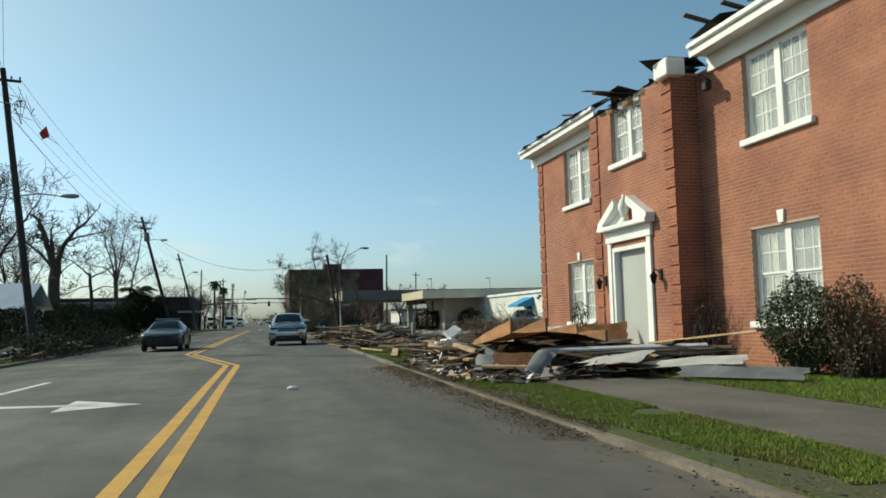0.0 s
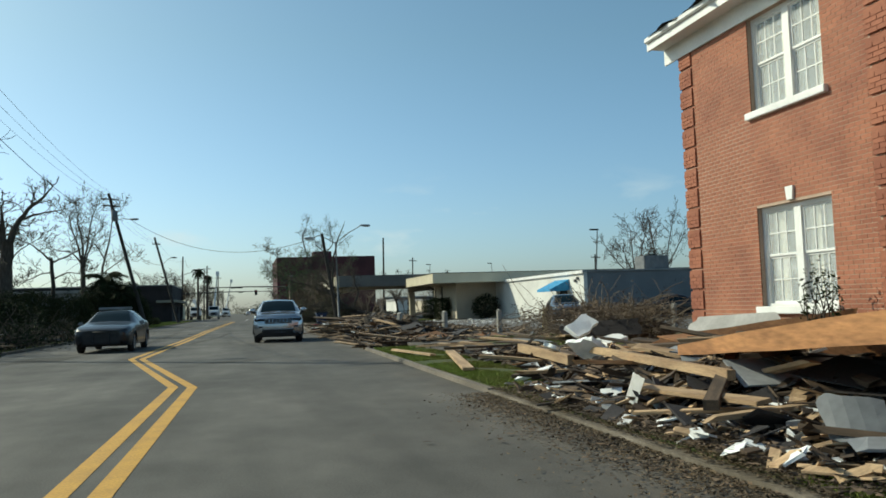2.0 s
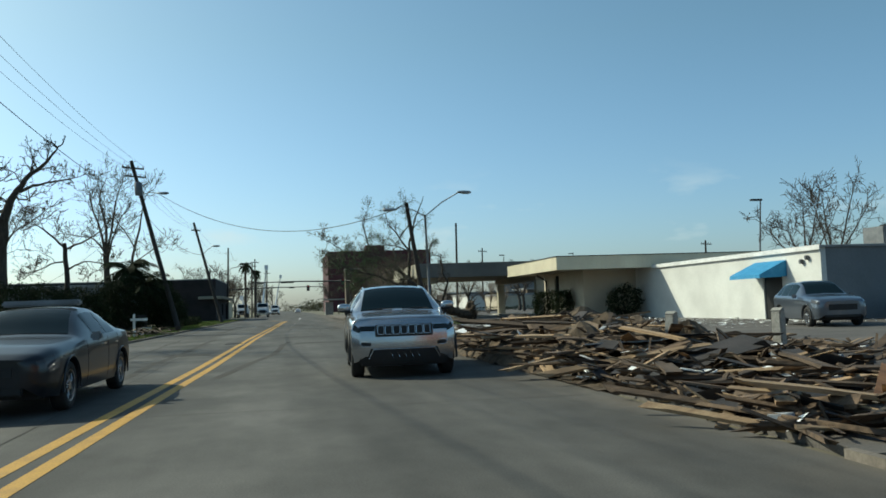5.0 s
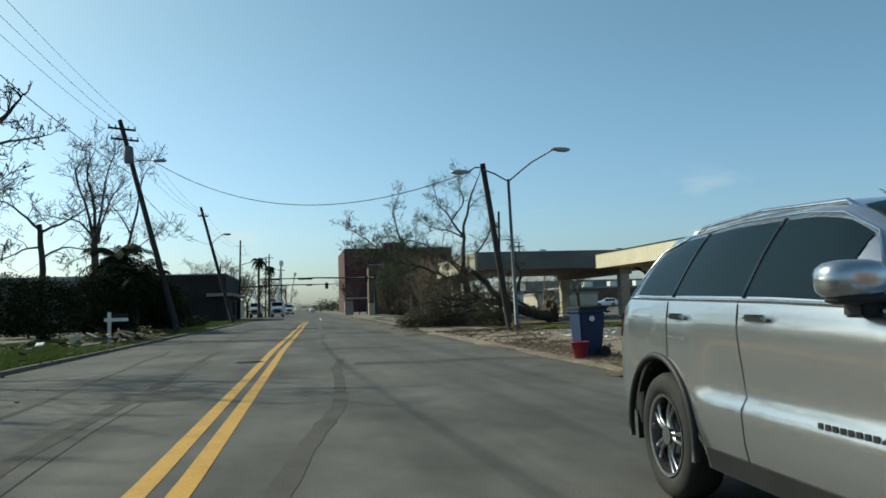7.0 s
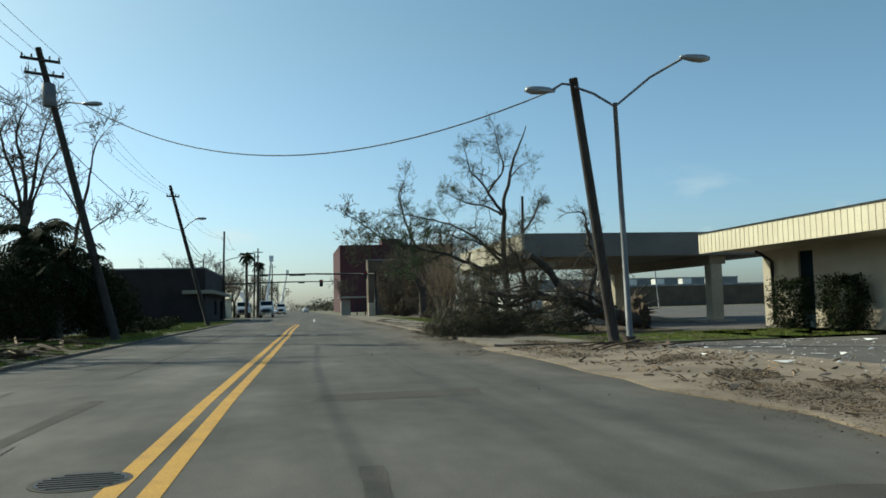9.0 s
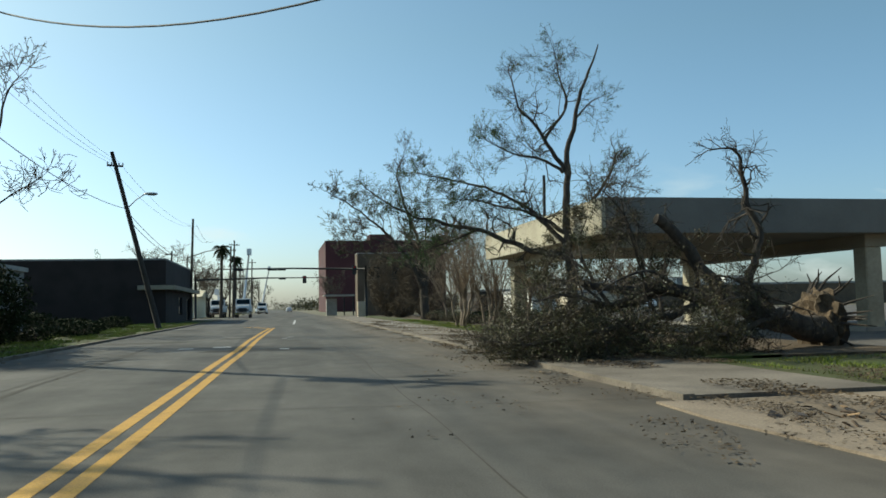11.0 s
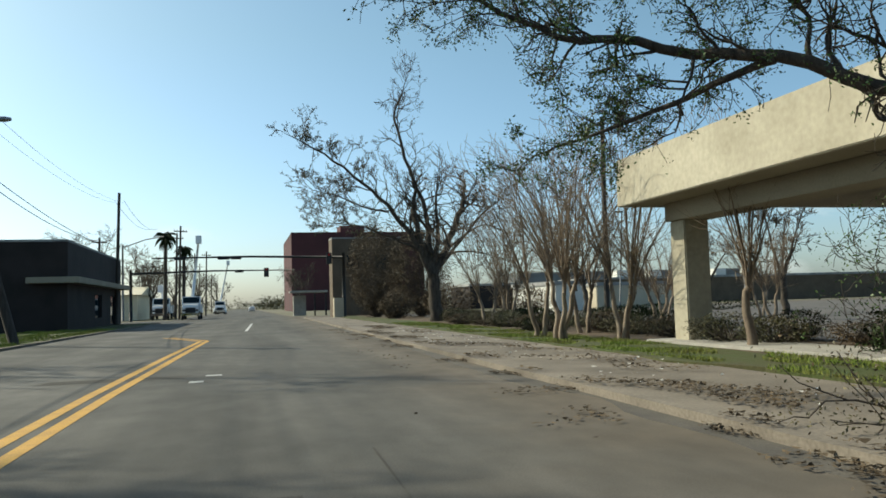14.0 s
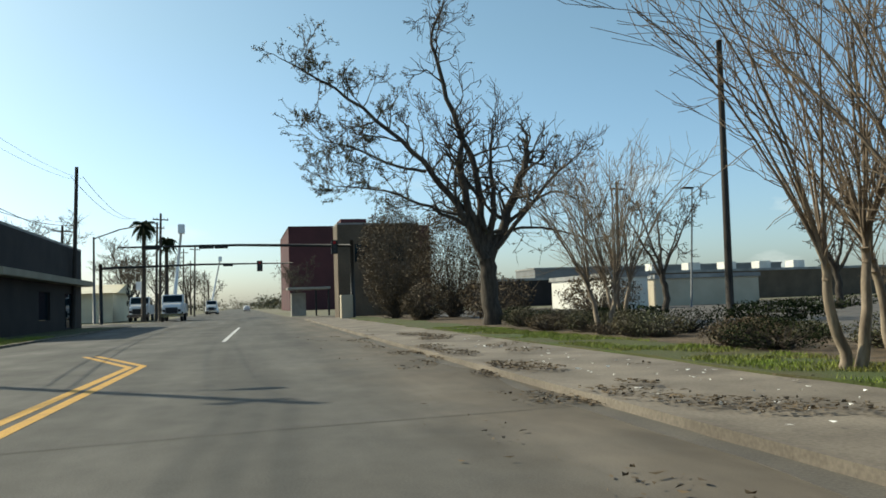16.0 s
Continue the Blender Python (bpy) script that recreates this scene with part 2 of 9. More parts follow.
M["bark"] = mat("bark", (0.085, 0.068, 0.053), (0.04, 0.032, 0.026), 0.95, scale=3, fine=15, bump=0.8, depth=0.03, stretch=(3, 3, 0.6))
M["crape_pale"] = mat("pale_crape_bark", (0.31, 0.245, 0.18), (0.13, 0.094, 0.066), 0.85, scale=3, fine=15, bump=0.4, stretch=(2, 2, 0.5))
M["crape_bark"] = mat("crape_bark", (0.24, 0.18, 0.125), (0.13, 0.095, 0.068), 0.85, scale=3, fine=15, bump=0.4, stretch=(2, 2, 0.5))
M["leaf"] = mat("leaves", (0.05, 0.056, 0.018), (0.085, 0.064, 0.027), 0.6, scale=0.8, fine=6, bump=0, island=0.6)
M["shrub_leaf"] = mat("shrub_leaves", (0.026, 0.048, 0.012), (0.045, 0.055, 0.02), 0.5, scale=0.8, fine=6, bump=0, island=0.5)
M["leaf_green"] = mat("green_leaves", (0.045, 0.095, 0.016), (0.075, 0.12, 0.03), 0.55, scale=0.8, fine=6, bump=0, island=0.4)
M["leaf_brown"] = mat("brown_leaves", (0.115, 0.076, 0.038), (0.06, 0.042, 0.024), 0.75, scale=1.0, fine=6, bump=0, island=0.4)
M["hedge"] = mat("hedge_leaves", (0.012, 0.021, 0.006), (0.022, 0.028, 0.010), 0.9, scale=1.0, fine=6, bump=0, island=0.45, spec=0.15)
M["lumber"] = mat("fresh_lumber", (0.44, 0.30, 0.17), (0.28, 0.18, 0.10), 0.75, scale=2, fine=14, bump=0.25, objvar=0.3, island=0.25, stretch=(0.6, 5, 5))
M["lumber_old"] = mat("old_lumber", (0.13, 0.085, 0.052), (0.05, 0.034, 0.022), 0.85, scale=2, fine=14, bump=0.4, objvar=0.35, island=0.35, stretch=(0.6, 5, 5))
M["ply"] = mat("plywood", (0.34, 0.16, 0.062), (0.19, 0.085, 0.034), 0.75, scale=1.2, fine=10, bump=0.3, objvar=0.2, stretch=(3, 0.5, 3), grain=0.25)
M["shingle"] = mat("dark_shingle", (0.06, 0.052, 0.05), (0.035, 0.032, 0.032), 0.95, scale=2, fine=40, bump=0.6, objvar=0.3, island=0.35)
M["scrap_white"] = mat("white_scrap", (0.80, 0.79, 0.76), (0.64, 0.63, 0.60), 0.7, scale=2, fine=14, bump=0.15, objvar=0.12, island=0.15, grain=0.08)
M["foam"] = mat("white_foam", (0.82, 0.82, 0.80), (0.72, 0.72, 0.69), 0.9, scale=3, fine=30, bump=0.3, grain=0.05)
M["scrap_grey"] = mat("grey_scrap", (0.33, 0.34, 0.35), (0.22, 0.225, 0.23), 0.6, scale=2, fine=14, bump=0.15, objvar=0.3, island=0.3, grain=0.1)
M["skid"] = mat("tyre_mark_asphalt", (0.098, 0.091, 0.081), (0.074, 0.069, 0.061), 0.95, scale=1.5, fine=60, bump=0.35, depth=0.006, spec=0.08)
M["silver_paint"] = mat("silver_car_paint", (0.48, 0.49, 0.505), (0.455, 0.465, 0.48), 0.27, 0.85, scale=0.6, fine=200, bump=0.02, depth=0.001, coat=1.0, grain=0.02)
M["black_paint"] = mat("black_car_paint", (0.010, 0.011, 0.015), (0.013, 0.014, 0.018), 0.3, 0.0, scale=0.6, fine=200, bump=0, spec=0.3, coat=0.35, grain=0.02)
M["slate_paint"] = mat("slate_car_paint", (0.11, 0.13, 0.16), (0.1, 0.12, 0.15), 0.28, 0.6, scale=0.6, fine=200, bump=0, coat=1.0, grain=0.02)
M["white_car"] = mat("white_car_paint", (0.75, 0.76, 0.77), (0.7, 0.71, 0.72), 0.3, 0.0, scale=0.6, fine=100, bump=0, coat=0.6, grain=0.02)
M["red_car"] = mat("dark_red_paint", (0.16, 0.02, 0.02), None, 0.3, 0.3, bump=0, coat=1.0)
M["brown_wall"] = mat("brown_brick", (0.13, 0.095, 0.065), (0.09, 0.065, 0.045), 0.9, scale=0.5, fine=10, bump=0.3)
M["sand"] = mat("gutter_sand", (0.105, 0.092, 0.076), (0.075, 0.067, 0.058), 0.95, scale=1.2, fine=40, bump=0.4)
M["curb_dirty"] = mat("dirty_curb", (0.19, 0.16, 0.125), (0.11, 0.09, 0.065), 0.95, scale=1.5, fine=20, bump=0.5)
M["tyre"] = mat("tyre_rubber", (0.018, 0.018, 0.018), (0.03, 0.028, 0.026), 0.85, scale=6, fine=40, bump=0.2)
M["alloy"] = mat("alloy_rim", (0.36, 0.36, 0.37), (0.28, 0.28, 0.29), 0.3, 0.9, bump=0)
M["chrome"] = mat("chrome", (0.75, 0.75, 0.76), None, 0.1, 1.0, bump=0)
M["plastic"] = mat("black_plastic", (0.013, 0.013, 0.014), (0.02, 0.02, 0.02), 0.6, scale=4, fine=80, bump=0.1)
M["lamp_lens"] = glassy("lamp_lens", (0.05, 0.05, 0.055), 0.05)
M["smoke_lens"] = glassy("smoked_lens", (0.008, 0.009, 0.011), 0.06)
M["amber"] = glassy("amber_lens", (0.55, 0.16, 0.02), 0.15)
M["red_lens"] = glassy("red_lens", (0.35, 0.01, 0.01), 0.15)
M["bin_blue"] = mat("blue_bin_plastic", (0.006, 0.030, 0.085), (0.005, 0.022, 0.065), 0.5, scale=2, fine=50, bump=0.08, grain=0.05)
M["bucket_red"] = mat("red_tub_plastic", (0.27, 0.025, 0.05), (0.22, 0.022, 0.042), 0.45, scale=2, fine=40, bump=0.05, grain=0.05)
M["cross_white"] = mat("white_painted_wood", (0.72, 0.71, 0.67), (0.58, 0.56, 0.52), 0.7, scale=4, fine=20, bump=0.2, grain=0.08)
M["lamp_head"] = mat("lamp_head_metal", (0.30, 0.31, 0.32), (0.25, 0.26, 0.27), 0.4, 0.5, bump=0, grain=0.05)
M["tin"] = mat("tin_roof", (0.45, 0.50, 0.55), (0.38, 0.42, 0.47), 0.35, 0.5, scale=1, fine=20, bump=0.1, grain=0.08)
M["flag_red"] = mat("red_cloth", (0.6, 0.04, 0.03), None, 0.8, bump=0.1)


# ---- building helpers ----
def part(name, bm, material, parent=None, label="", smooth=False):
    me = bpy.data.meshes.new(name)
    bm.to_mesh(me)
    bm.free()
    for x in material if isinstance(material, (list, tuple)) else [material]:
        me.materials.append(x)
    if smooth:
        me.shade_smooth()
    ob = new(name, me)
    if parent is not None:
        ob.parent = parent
        ob.matrix_parent_inverse = Matrix()
    if label:
        tagged(ob, label)
    return ob


def thing(name, label, category, group="", kind="", at=None):
    ob = new(name)
    ob.empty_display_size = 0.2
    if at is not None:
        ob.matrix_world = at
    return tagged(ob, label, category, group, kind)


def box(bm, x0, x1, y0, y1, z0, z1, m=None, mi=0):
    vs = [bm.verts.new((m or Matrix()) @ Vector(p)) for p in
          ((x0, y0, z0), (x1, y0, z0), (x1, y1, z0), (x0, y1, z0), (x0, y0, z1), (x1, y0, z1), (x1, y1, z1), (x0, y1, z1))]
    for f in ((0, 3, 2, 1), (4, 5, 6, 7), (0, 1, 5, 4), (1, 2, 6, 5), (2, 3, 7, 6), (3, 0, 4, 7)):
        bm.faces.new([vs[i] for i in f]).material_index = mi
    return vs


def boxed(*a, m=None, bev=0.0):
    bm = bmesh.new()
    box(bm, *a, m=m)
    if bev:
        bmesh.ops.bevel(bm, geom=bm.edges[:], offset=bev, segments=2, affect="EDGES")
    return bm


def tube(bm, pts, radii, sides=8, cap=True):
    """A round bar through the points, with a radius at each."""
    pts = [Vector(p) for p in pts]
    rings = []
    ref = Vector((0.37, 0.81, 0.45)).normalized()
    for i, p in enumerate(pts):
        d = (pts[min(i + 1, len(pts) - 1)] - pts[max(i - 1, 0)])
        d = d.normalized() if d.length > 1e-9 else Vector((0, 0, 1))
        a = d.cross(ref)
        a = a.normalized() if a.length > 0.05 else d.cross(Vector((1, 0, 0))).normalized()
        b = d.cross(a)
        r = radii[i] if hasattr(radii, "__len__") else radii
        rings.append([bm.verts.new(p + r * (math.cos(q) * a + math.sin(q) * b)) for q in (2 * math.pi * k / sides for k in range(sides))])
    for r0, r1 in zip(rings, rings[1:]):
        for k in range(sides):
            f = bm.faces.new((r0[k], r0[(k + 1) % sides], r1[(k + 1) % sides], r1[k]))
            f.smooth = True
    if cap:
        bm.faces.new(rings[0])
        bm.faces.new(list(reversed(rings[-1])))


def tubed(pts, radii, sides=8):
    bm = bmesh.new()
    tube(bm, pts, radii, sides)
    return bm


def prism(bm, pts, axis, a, b, mi=0):
    """Extrudes a flat outline of 2D points along an axis from a to b."""
    def at(p, v):
        return {"x": (v, p[0], p[1]), "y": (p[0], v, p[1]), "z": (p[0], p[1], v)}[axis]
    lo = [bm.verts.new(at(p, a)) for p in pts]
    hi = [bm.verts.new(at(p, b)) for p in pts]
    n = len(pts)
    fs = [bm.faces.new(lo), bm.faces.new(list(reversed(hi)))]
    fs += [bm.faces.new((lo[i], hi[i], hi[(i + 1) % n], lo[(i + 1) % n])) for i in range(n)]
    for f in fs:
        f.material_index = mi
    bmesh.ops.recalc_face_normals(bm, faces=fs)


def prismed(pts, axis, a, b):
    bm = bmesh.new()
    prism(bm, pts, axis, a, b)
    return bm


def wall_cells(u0, u1, z0, z1, holes):
    """Rectangles that fill a wall round its openings (u0, u1, z0, z1)."""
    us = sorted({u0, u1, *(min(max(h[i], u0), u1) for h in holes for i in (0, 1))})
    zs = sorted({z0, z1, *(min(max(h[i], z0), z1) for h in holes for i in (2, 3))})
    for a, b in zip(us, us[1:]):
        for c, d in zip(zs, zs[1:]):
            mu, mz = (a + b) / 2, (c + d) / 2
            if not any(h[0] < mu < h[1] and h[2] < mz < h[3] for h in holes):
                yield a, b, c, d


def walled(axis, at0, at1, u0, u1, z0, z1, holes=()):
    bm = bmesh.new()
    for a, b, c, d in wall_cells(u0, u1, z0, z1, holes):
        if axis == "x":
            box(bm, at0, at1, a, b, c, d)
        else:
            box(bm, a, b, at0, at1, c, d)
    bmesh.ops.remove_doubles(bm, verts=bm.verts[:], dist=0.0002)
    return bm


def curb_x(y):
    return 1.45 + 0.0215 * y


def left_x(y):
    return -9.8 + 0.008 * y


def strip(name, f0, f1, y0, y1, z, material, thick=0.02, step=4.0, label="", category="", wob=0.0):
    """A slab on the ground between two lines x = f(y)."""
    bm = bmesh.new()
    n = max(1, round((y1 - y0) / step))
    rows = []
    for i in range(n + 1):
        y = y0 + (y1 - y0) * i / n
        xa, xb = f0(y), f1(y)
        if wob:
            xa += wob * noise.noise((xa, y * 0.45, 3.1))
            xb += wob * noise.noise((xb, y * 0.45, 7.7))
        rows.append([bm.verts.new(p) for p in ((xa, y, z), (xb, y, z), (xb, y, z - thick), (xa, y, z - thick))])
    for a, b in zip(rows, rows[1:]):
        for k in range(4):
            bm.faces.new((a[k], a[(k + 1) % 4], b[(k + 1) % 4], b[k]))
    bm.faces.new(rows[0])
    bm.faces.new(list(reversed(rows[-1])))
    bmesh.ops.recalc_face_normals(bm, faces=bm.faces[:])
    return tagged(part(name, bm, material), label, category, "", "structure")


# ---- ground, road, verges ----
bm = bmesh.new()
bmesh.ops.create_grid(bm, x_segments=40, y_segments=40, size=2500)
for v in bm.verts:
    v.co.z = -0.06
tagged(part("ground", bm, M["ground"]), "dry patchy grass and bare soil reaching the horizon", "ground", "", "structure")
strip("road", left_x, curb_x, -40, 165, 0.0, M["asphalt"], 0.08, 5, "worn grey asphalt road with double yellow lines", "road")
strip("road", lambda y: -9.0, lambda y: 4.9, 180, 900, 0.0, M["asphalt"], 0.08, 40, "asphalt road running on past the junction", "road")
strip("road", lambda y: -160, lambda y: 160, 165, 180, 0.0, M["asphalt"], 0.08, 15, "crossing asphalt street at the junction", "road")


def line_x(y):
    """The middle of the double yellow line."""
    pts = ((-40, -3.05), (0, -2.75), (5, -2.66), (11, -2.58), (19.1, -2.43), (29.1, -4.36), (36.9, -4.16), (42.4, -4.0), (51, -3.86), (61, -3.72), (76, -3.35), (82, -3.22), (88, -3.04), (96, -2.93), (106, -2.66), (115.3, -2.32), (120.5, -4.15), (123, -4.9))
    for (a, xa), (b, xb) in zip(pts, pts[1:]):
        if y <= b:
            return xa + (xb - xa) * (y - a) / (b - a)
    return pts[-1][1]


for side in (-1, 1):
    bm = bmesh.new()
    ys = [-40, 0, 5, 11, 19.1 - 0.1 * side, 29.1 - 0.1 * side, 36.9, 42.4, 51, 61, 76, 82, 88, 96, 106, 115.3 + 0.15 * side, 120.5]
    rows = []
    for y in ys:
        x = line_x(y) + side * 0.15
        rows.append([bm.verts.new((x - 0.083, y, 0.004)), bm.verts.new((x + 0.083, y, 0.004))])
    for a, b in zip(rows, rows[1:]):
        bm.faces.new((a[0], a[1], b[1], b[0]))
    tagged(part("yellow_line", bm, M["yellow"]), "worn solid yellow centre line painted on asphalt", "road marking", "double yellow lines", "structure")


def flat(name, pts, material, z=0.004, label="", category="road marking"):
    bm = bmesh.new()
    f = bm.faces.new([bm.verts.new((x, y, z)) for x, y in pts])
    if f.normal.z < 0:
        bmesh.ops.reverse_faces(bm, faces=[f])
    bm.normal_update()
    return tagged(part(name, bm, material), label, category, "", "structure")


flat("turn_arrow", ((-6.6, 8.95), (-4.75, 8.5), (-4.75, 9.2), (-3.55, 8.08), (-4.75, 7.4), (-4.75, 8.2), (-6.6, 8.6)), M["white_paint_road"], label="white turn arrow painted on asphalt")
flat("lane_line", ((-6.75, 9.0), (-6.6, 9.0), (-6.3, 14.5), (-6.45, 14.5)), M["white_paint_road"], label="worn white lane line")
flat("lane_line", ((-0.82, 126.7), (-0.67, 126.7), (-0.15, 147), (-0.3, 147)), M["white_paint_road"], label="worn white lane line near the junction")
for x, y, w, d in ((-1.41, 98.6, 0.3, 0.25), (-1.66, 97.4, 0.25, 0.35), (-1.74, 88.5, 0.3, 0.5), (-4.89, 90.2, 0.5, 0.5), (-3.79, 90.8, 0.6, 0.5)):
    flat("paint_fragment", ((x - w / 2, y - d / 2), (x + w / 2, y - d / 2 + 0.05), (x + w / 2.2, y + d / 2), (x - w / 2.3, y + d / 2.2)), M["white_paint_road"], label="faded remnant of a white road marking")
for x, y, w, d in ((-5.1, 48.7, 1.4, 1.4), (-1.2, 61, 2.5, 0.9), (-3.1, 98.5, 2.6, 0.7), (-6.8, 96, 3.0, 1.2), (-2.4, 88, 3.8, 0.9), (-7.2, 31, 1.6, 3.0)):
    flat("asphalt_patch", ((x - w / 2, y - d / 2), (x + w / 2.2, y - d / 2.1), (x + w / 2, y + d / 2), (x - w / 2.3, y + d / 2.1)), M["asphalt_patch"], 0.003, "darker repair patch in the asphalt", "road patch")

flat("asphalt_patch", ((-1.9, 53.7), (-0.4, 53.4), (1.0, 53.5), (2.3, 53.1), (2.3, 54.0), (0.9, 54.4), (-0.6, 54.3), (-1.8, 54.5)), M["asphalt_patch"], 0.003, "long darker repair strip across the asphalt", "road patch")
flat("asphalt_patch", ((-2.6, 25.2), (-1.5, 25.6), (-0.9, 26.2), (-2.2, 26.0)), M["asphalt_patch"], 0.003, "darker repair patch in the asphalt", "road patch")
# the verge by the brick building
strip("curb", curb_x, lambda y: curb_x(y) + 0.14, -40, 15.5, 0.055, M["curb_dirty"], 0.2, 4, "low concrete curb caked with soil and litter", "curb")
strip("curb", curb_x, lambda y: curb_x(y) + 0.10, 15.5, 28.4, 0.075, M["walk_sandy"], 0.2, 2, "dirty pale concrete curb", "curb")
strip("lawn_strip", lambda y: curb_x(y) + 0.14, lambda y: curb_x(y) + 1.4, -40, 27.6, 0.085, M["grass"], 0.2, 4, "green grass strip beside the curb", "grass")
strip("sidewalk", lambda y: curb_x(y) + 1.4, lambda y: curb_x(y) + 3.35, -40, 30.5, 0.135, M["walk"], 0.2, 4, "stained concrete sidewalk", "sidewalk")
strip("lawn", lambda y: curb_x(y) + 3.35, lambda y: 13.0, -40, 30.5, 0.15, M["grass"], 0.2, 4, "green lawn in front of the brick building", "grass")
strip("parking_lot", lambda y: curb_x(y) + 0.3, lambda y: 60.0, 28.4, 71.0, 0.02, M["lot"], 0.1, 6, "weathered asphalt parking lot strewn with debris", "parking lot", 0.3)
strip("apron", lambda y: curb_x(y) - 0.25, lambda y: curb_x(y) + 4.6, 47.0, 72.0, 0.028, M["dirt"], 0.05, 1.5, "sandy dirt apron beside the road", "dirt", 0.5)
strip("lawn", lambda y: 6.0, lambda y: 19.0, 71.0, 77.5, 0.06, M["grass"], 0.1, 3, "thin lawn in front of the bank", "grass", 0.3)
# verge past the leaning pole
strip("curb", curb_x, lambda y: curb_x(y) + 0.16, 72.0, 164, 0.10, M["walk_sandy"], 0.2, 4, "low sandy concrete curb", "curb")
strip("sidewalk", lambda y: curb_x(y) + 0.16, lambda y: curb_x(y) + 3.0, 72.0, 164, 0.085, M["walk_sandy"], 0.2, 4, "cracked sandy sidewalk with leaf litter", "sidewalk")
strip("lawn", lambda y: curb_x(y) + 3.0, lambda y: curb_x(y) + 5.0, 77.5, 164, 0.12, M["grass"], 0.2, 2, "green lawn strip beside the sidewalk", "grass", 0.5)
strip("planting_bed", lambda y: curb_x(y) + 4.4, lambda y: curb_x(y) + 8.6, 77.5, 164, 0.115, M["mulch"], 0.2, 4, "dark mulched bed under the trees", "planting bed", 0.3)
strip("parking_lot", lambda y: curb_x(y) + 8.4, lambda y: 90.0, 71.0, 164, 0.06, M["lot"], 0.1, 6, "grey asphalt lot behind the trees", "parking lot", 0.3)
# sand and soil washed along the road edge
strip("gutter_sand", lambda y: curb_x(y) - 0.55, lambda y: curb_x(y) + 0.02, 6.5, 16.0, 0.004, M["sand"], 0.01, 0.5, "sandy soil washed along the curb", "dirt", 0.3)
strip("gutter_sand", lambda y: curb_x(y) - 0.3, lambda y: curb_x(y) + 0.02, 76.0, 150.0, 0.004, M["sand"], 0.01, 0.6, "sandy soil washed along the curb", "dirt", 0.35)
strip("litter_mat", lambda y: curb_x(y) + 0.2, lambda y: curb_x(y) + 1.5, 8.8, 14.8, 0.1, M["mulch"], 0.03, 0.35, "matted brown litter over the curb grass", "litter", 0.5)
# dark seams and tyre marks
def ribbon(pts, w, material, name, label, z=0.0035):
    bm = bmesh.new()
    rows = []
    n = 30
    for i in range(n + 1):
        t = i / n
        x = pts[0][0] + (pts[1][0] - pts[0][0]) * t
        y = pts[0][1] + (pts[1][1] - pts[0][1]) * t
        dx, dy = pts[1][1] - pts[0][1], pts[0][0] - pts[1][0]
        q = 0.12 * noise.noise((x * 0.3, y * 0.3, w)) / math.hypot(dx, dy)
        hw = w / 2 * (0.7 + 0.6 * abs(noise.noise((x * 2, y * 2, 5.0)))) / math.hypot(dx, dy)
        rows.append([bm.verts.new((x + dx * (q + s * hw), y + dy * (q + s * hw), z)) for s in (-1, 1)])
    for a, b in zip(rows, rows[1:]):
        bm.faces.new((a[0], a[1], b[1], b[0]))
    bmesh.ops.recalc_face_normals(bm, faces=bm.faces[:])
    return tagged(part(name, bm, material), label, "road mark", "", "structure")


for a, b, w in (((-2.1, 56), (-2.6, 46.5), 0.34), ((-2.6, 46.5), (-3.5, 39), 0.34), ((-5.44, 38), (-5.5, 62), 0.4), ((-6.5, 40), (-7.2, 64), 0.16), ((-6.0, 66), (-6.2, 92), 0.2)):
    ribbon((a, b), w * 0.7, M["skid"], "tyre_mark", "dark tyre mark on the asphalt")
for a, b in (((-9.0, 61.5), (2.6, 63.0)), ((-9.2, 74), (2.9, 72.5)), ((-9.0, 104.0), (3.4, 105.0)), ((-5.0, 30), (-5.3, 58)), ((-0.4, 64), (0.2, 90)), ((-8.8, 34), (1.9, 33.2)), ((-6.4, 70), (-6.1, 110))):
    ribbon((a, b), 0.022, M["asphalt_patch"], "asphalt_crack", "sealed crack in the asphalt", 0.0045)
# left verge
strip("curb", lambda y: left_x(y) - 0.16, left_x, -40, 162, 0.09, M["curb_dirty"], 0.2, 4, "low concrete curb", "curb")
strip("lawn", lambda y: left_x(y) - 7.0, lambda y: left_x(y) - 0.16, -40, 162, 0.08, M["grass"], 0.2, 4, "rough green verge littered with debris", "grass", 0.3)


# ---- brick building ----
FX, BX = 7.66, 7.0            # wall face and projecting bay face
Y0, Y1 = 3.9, 19.8            # ends of the building
BY0, BY1 = 9.75, 13.95        # the bay
ZG, ZT = 0.15, 6.42           # ground and top of the brickwork
WIN_L = [(15.62, 17.52, 4.56, 6.3), (15.62, 17.52, 1.02, 2.8)]
WIN_R = [(6.22, 8.16, 4.58, 6.3), (6.22, 8.16, 1.02, 2.8)]
WIN_B = [(11.12, 12.76, 4.95, 6.34)]
DOOR = (11.1, 12.9, 0.5, 2.86)
hall = thing("brick_building", "two-storey red brick building with white trim and torn-off roof", "building")
part("wall", walled("x", FX, FX + 0.3, BY1 - 0.02, Y1, ZG, ZT, WIN_L), M["mortar"], hall)
part("wall", walled("x", FX, FX + 0.3, Y0, BY0 + 0.02, ZG, ZT, WIN_R), M["mortar"], hall)
part("wall", walled("x", BX, BX + 0.3, BY0, BY1, ZG, ZT, WIN_B + [DOOR]), M["mortar"], hall)
part("wall", walled("y", BY0, BY0 + 0.3, BX + 0.3, FX + 0.3, ZG, ZT), M["mortar"], hall)
part("wall", walled("y", BY1 - 0.3, BY1, BX + 0.3, FX + 0.3, ZG, ZT), M["mortar"], hall)
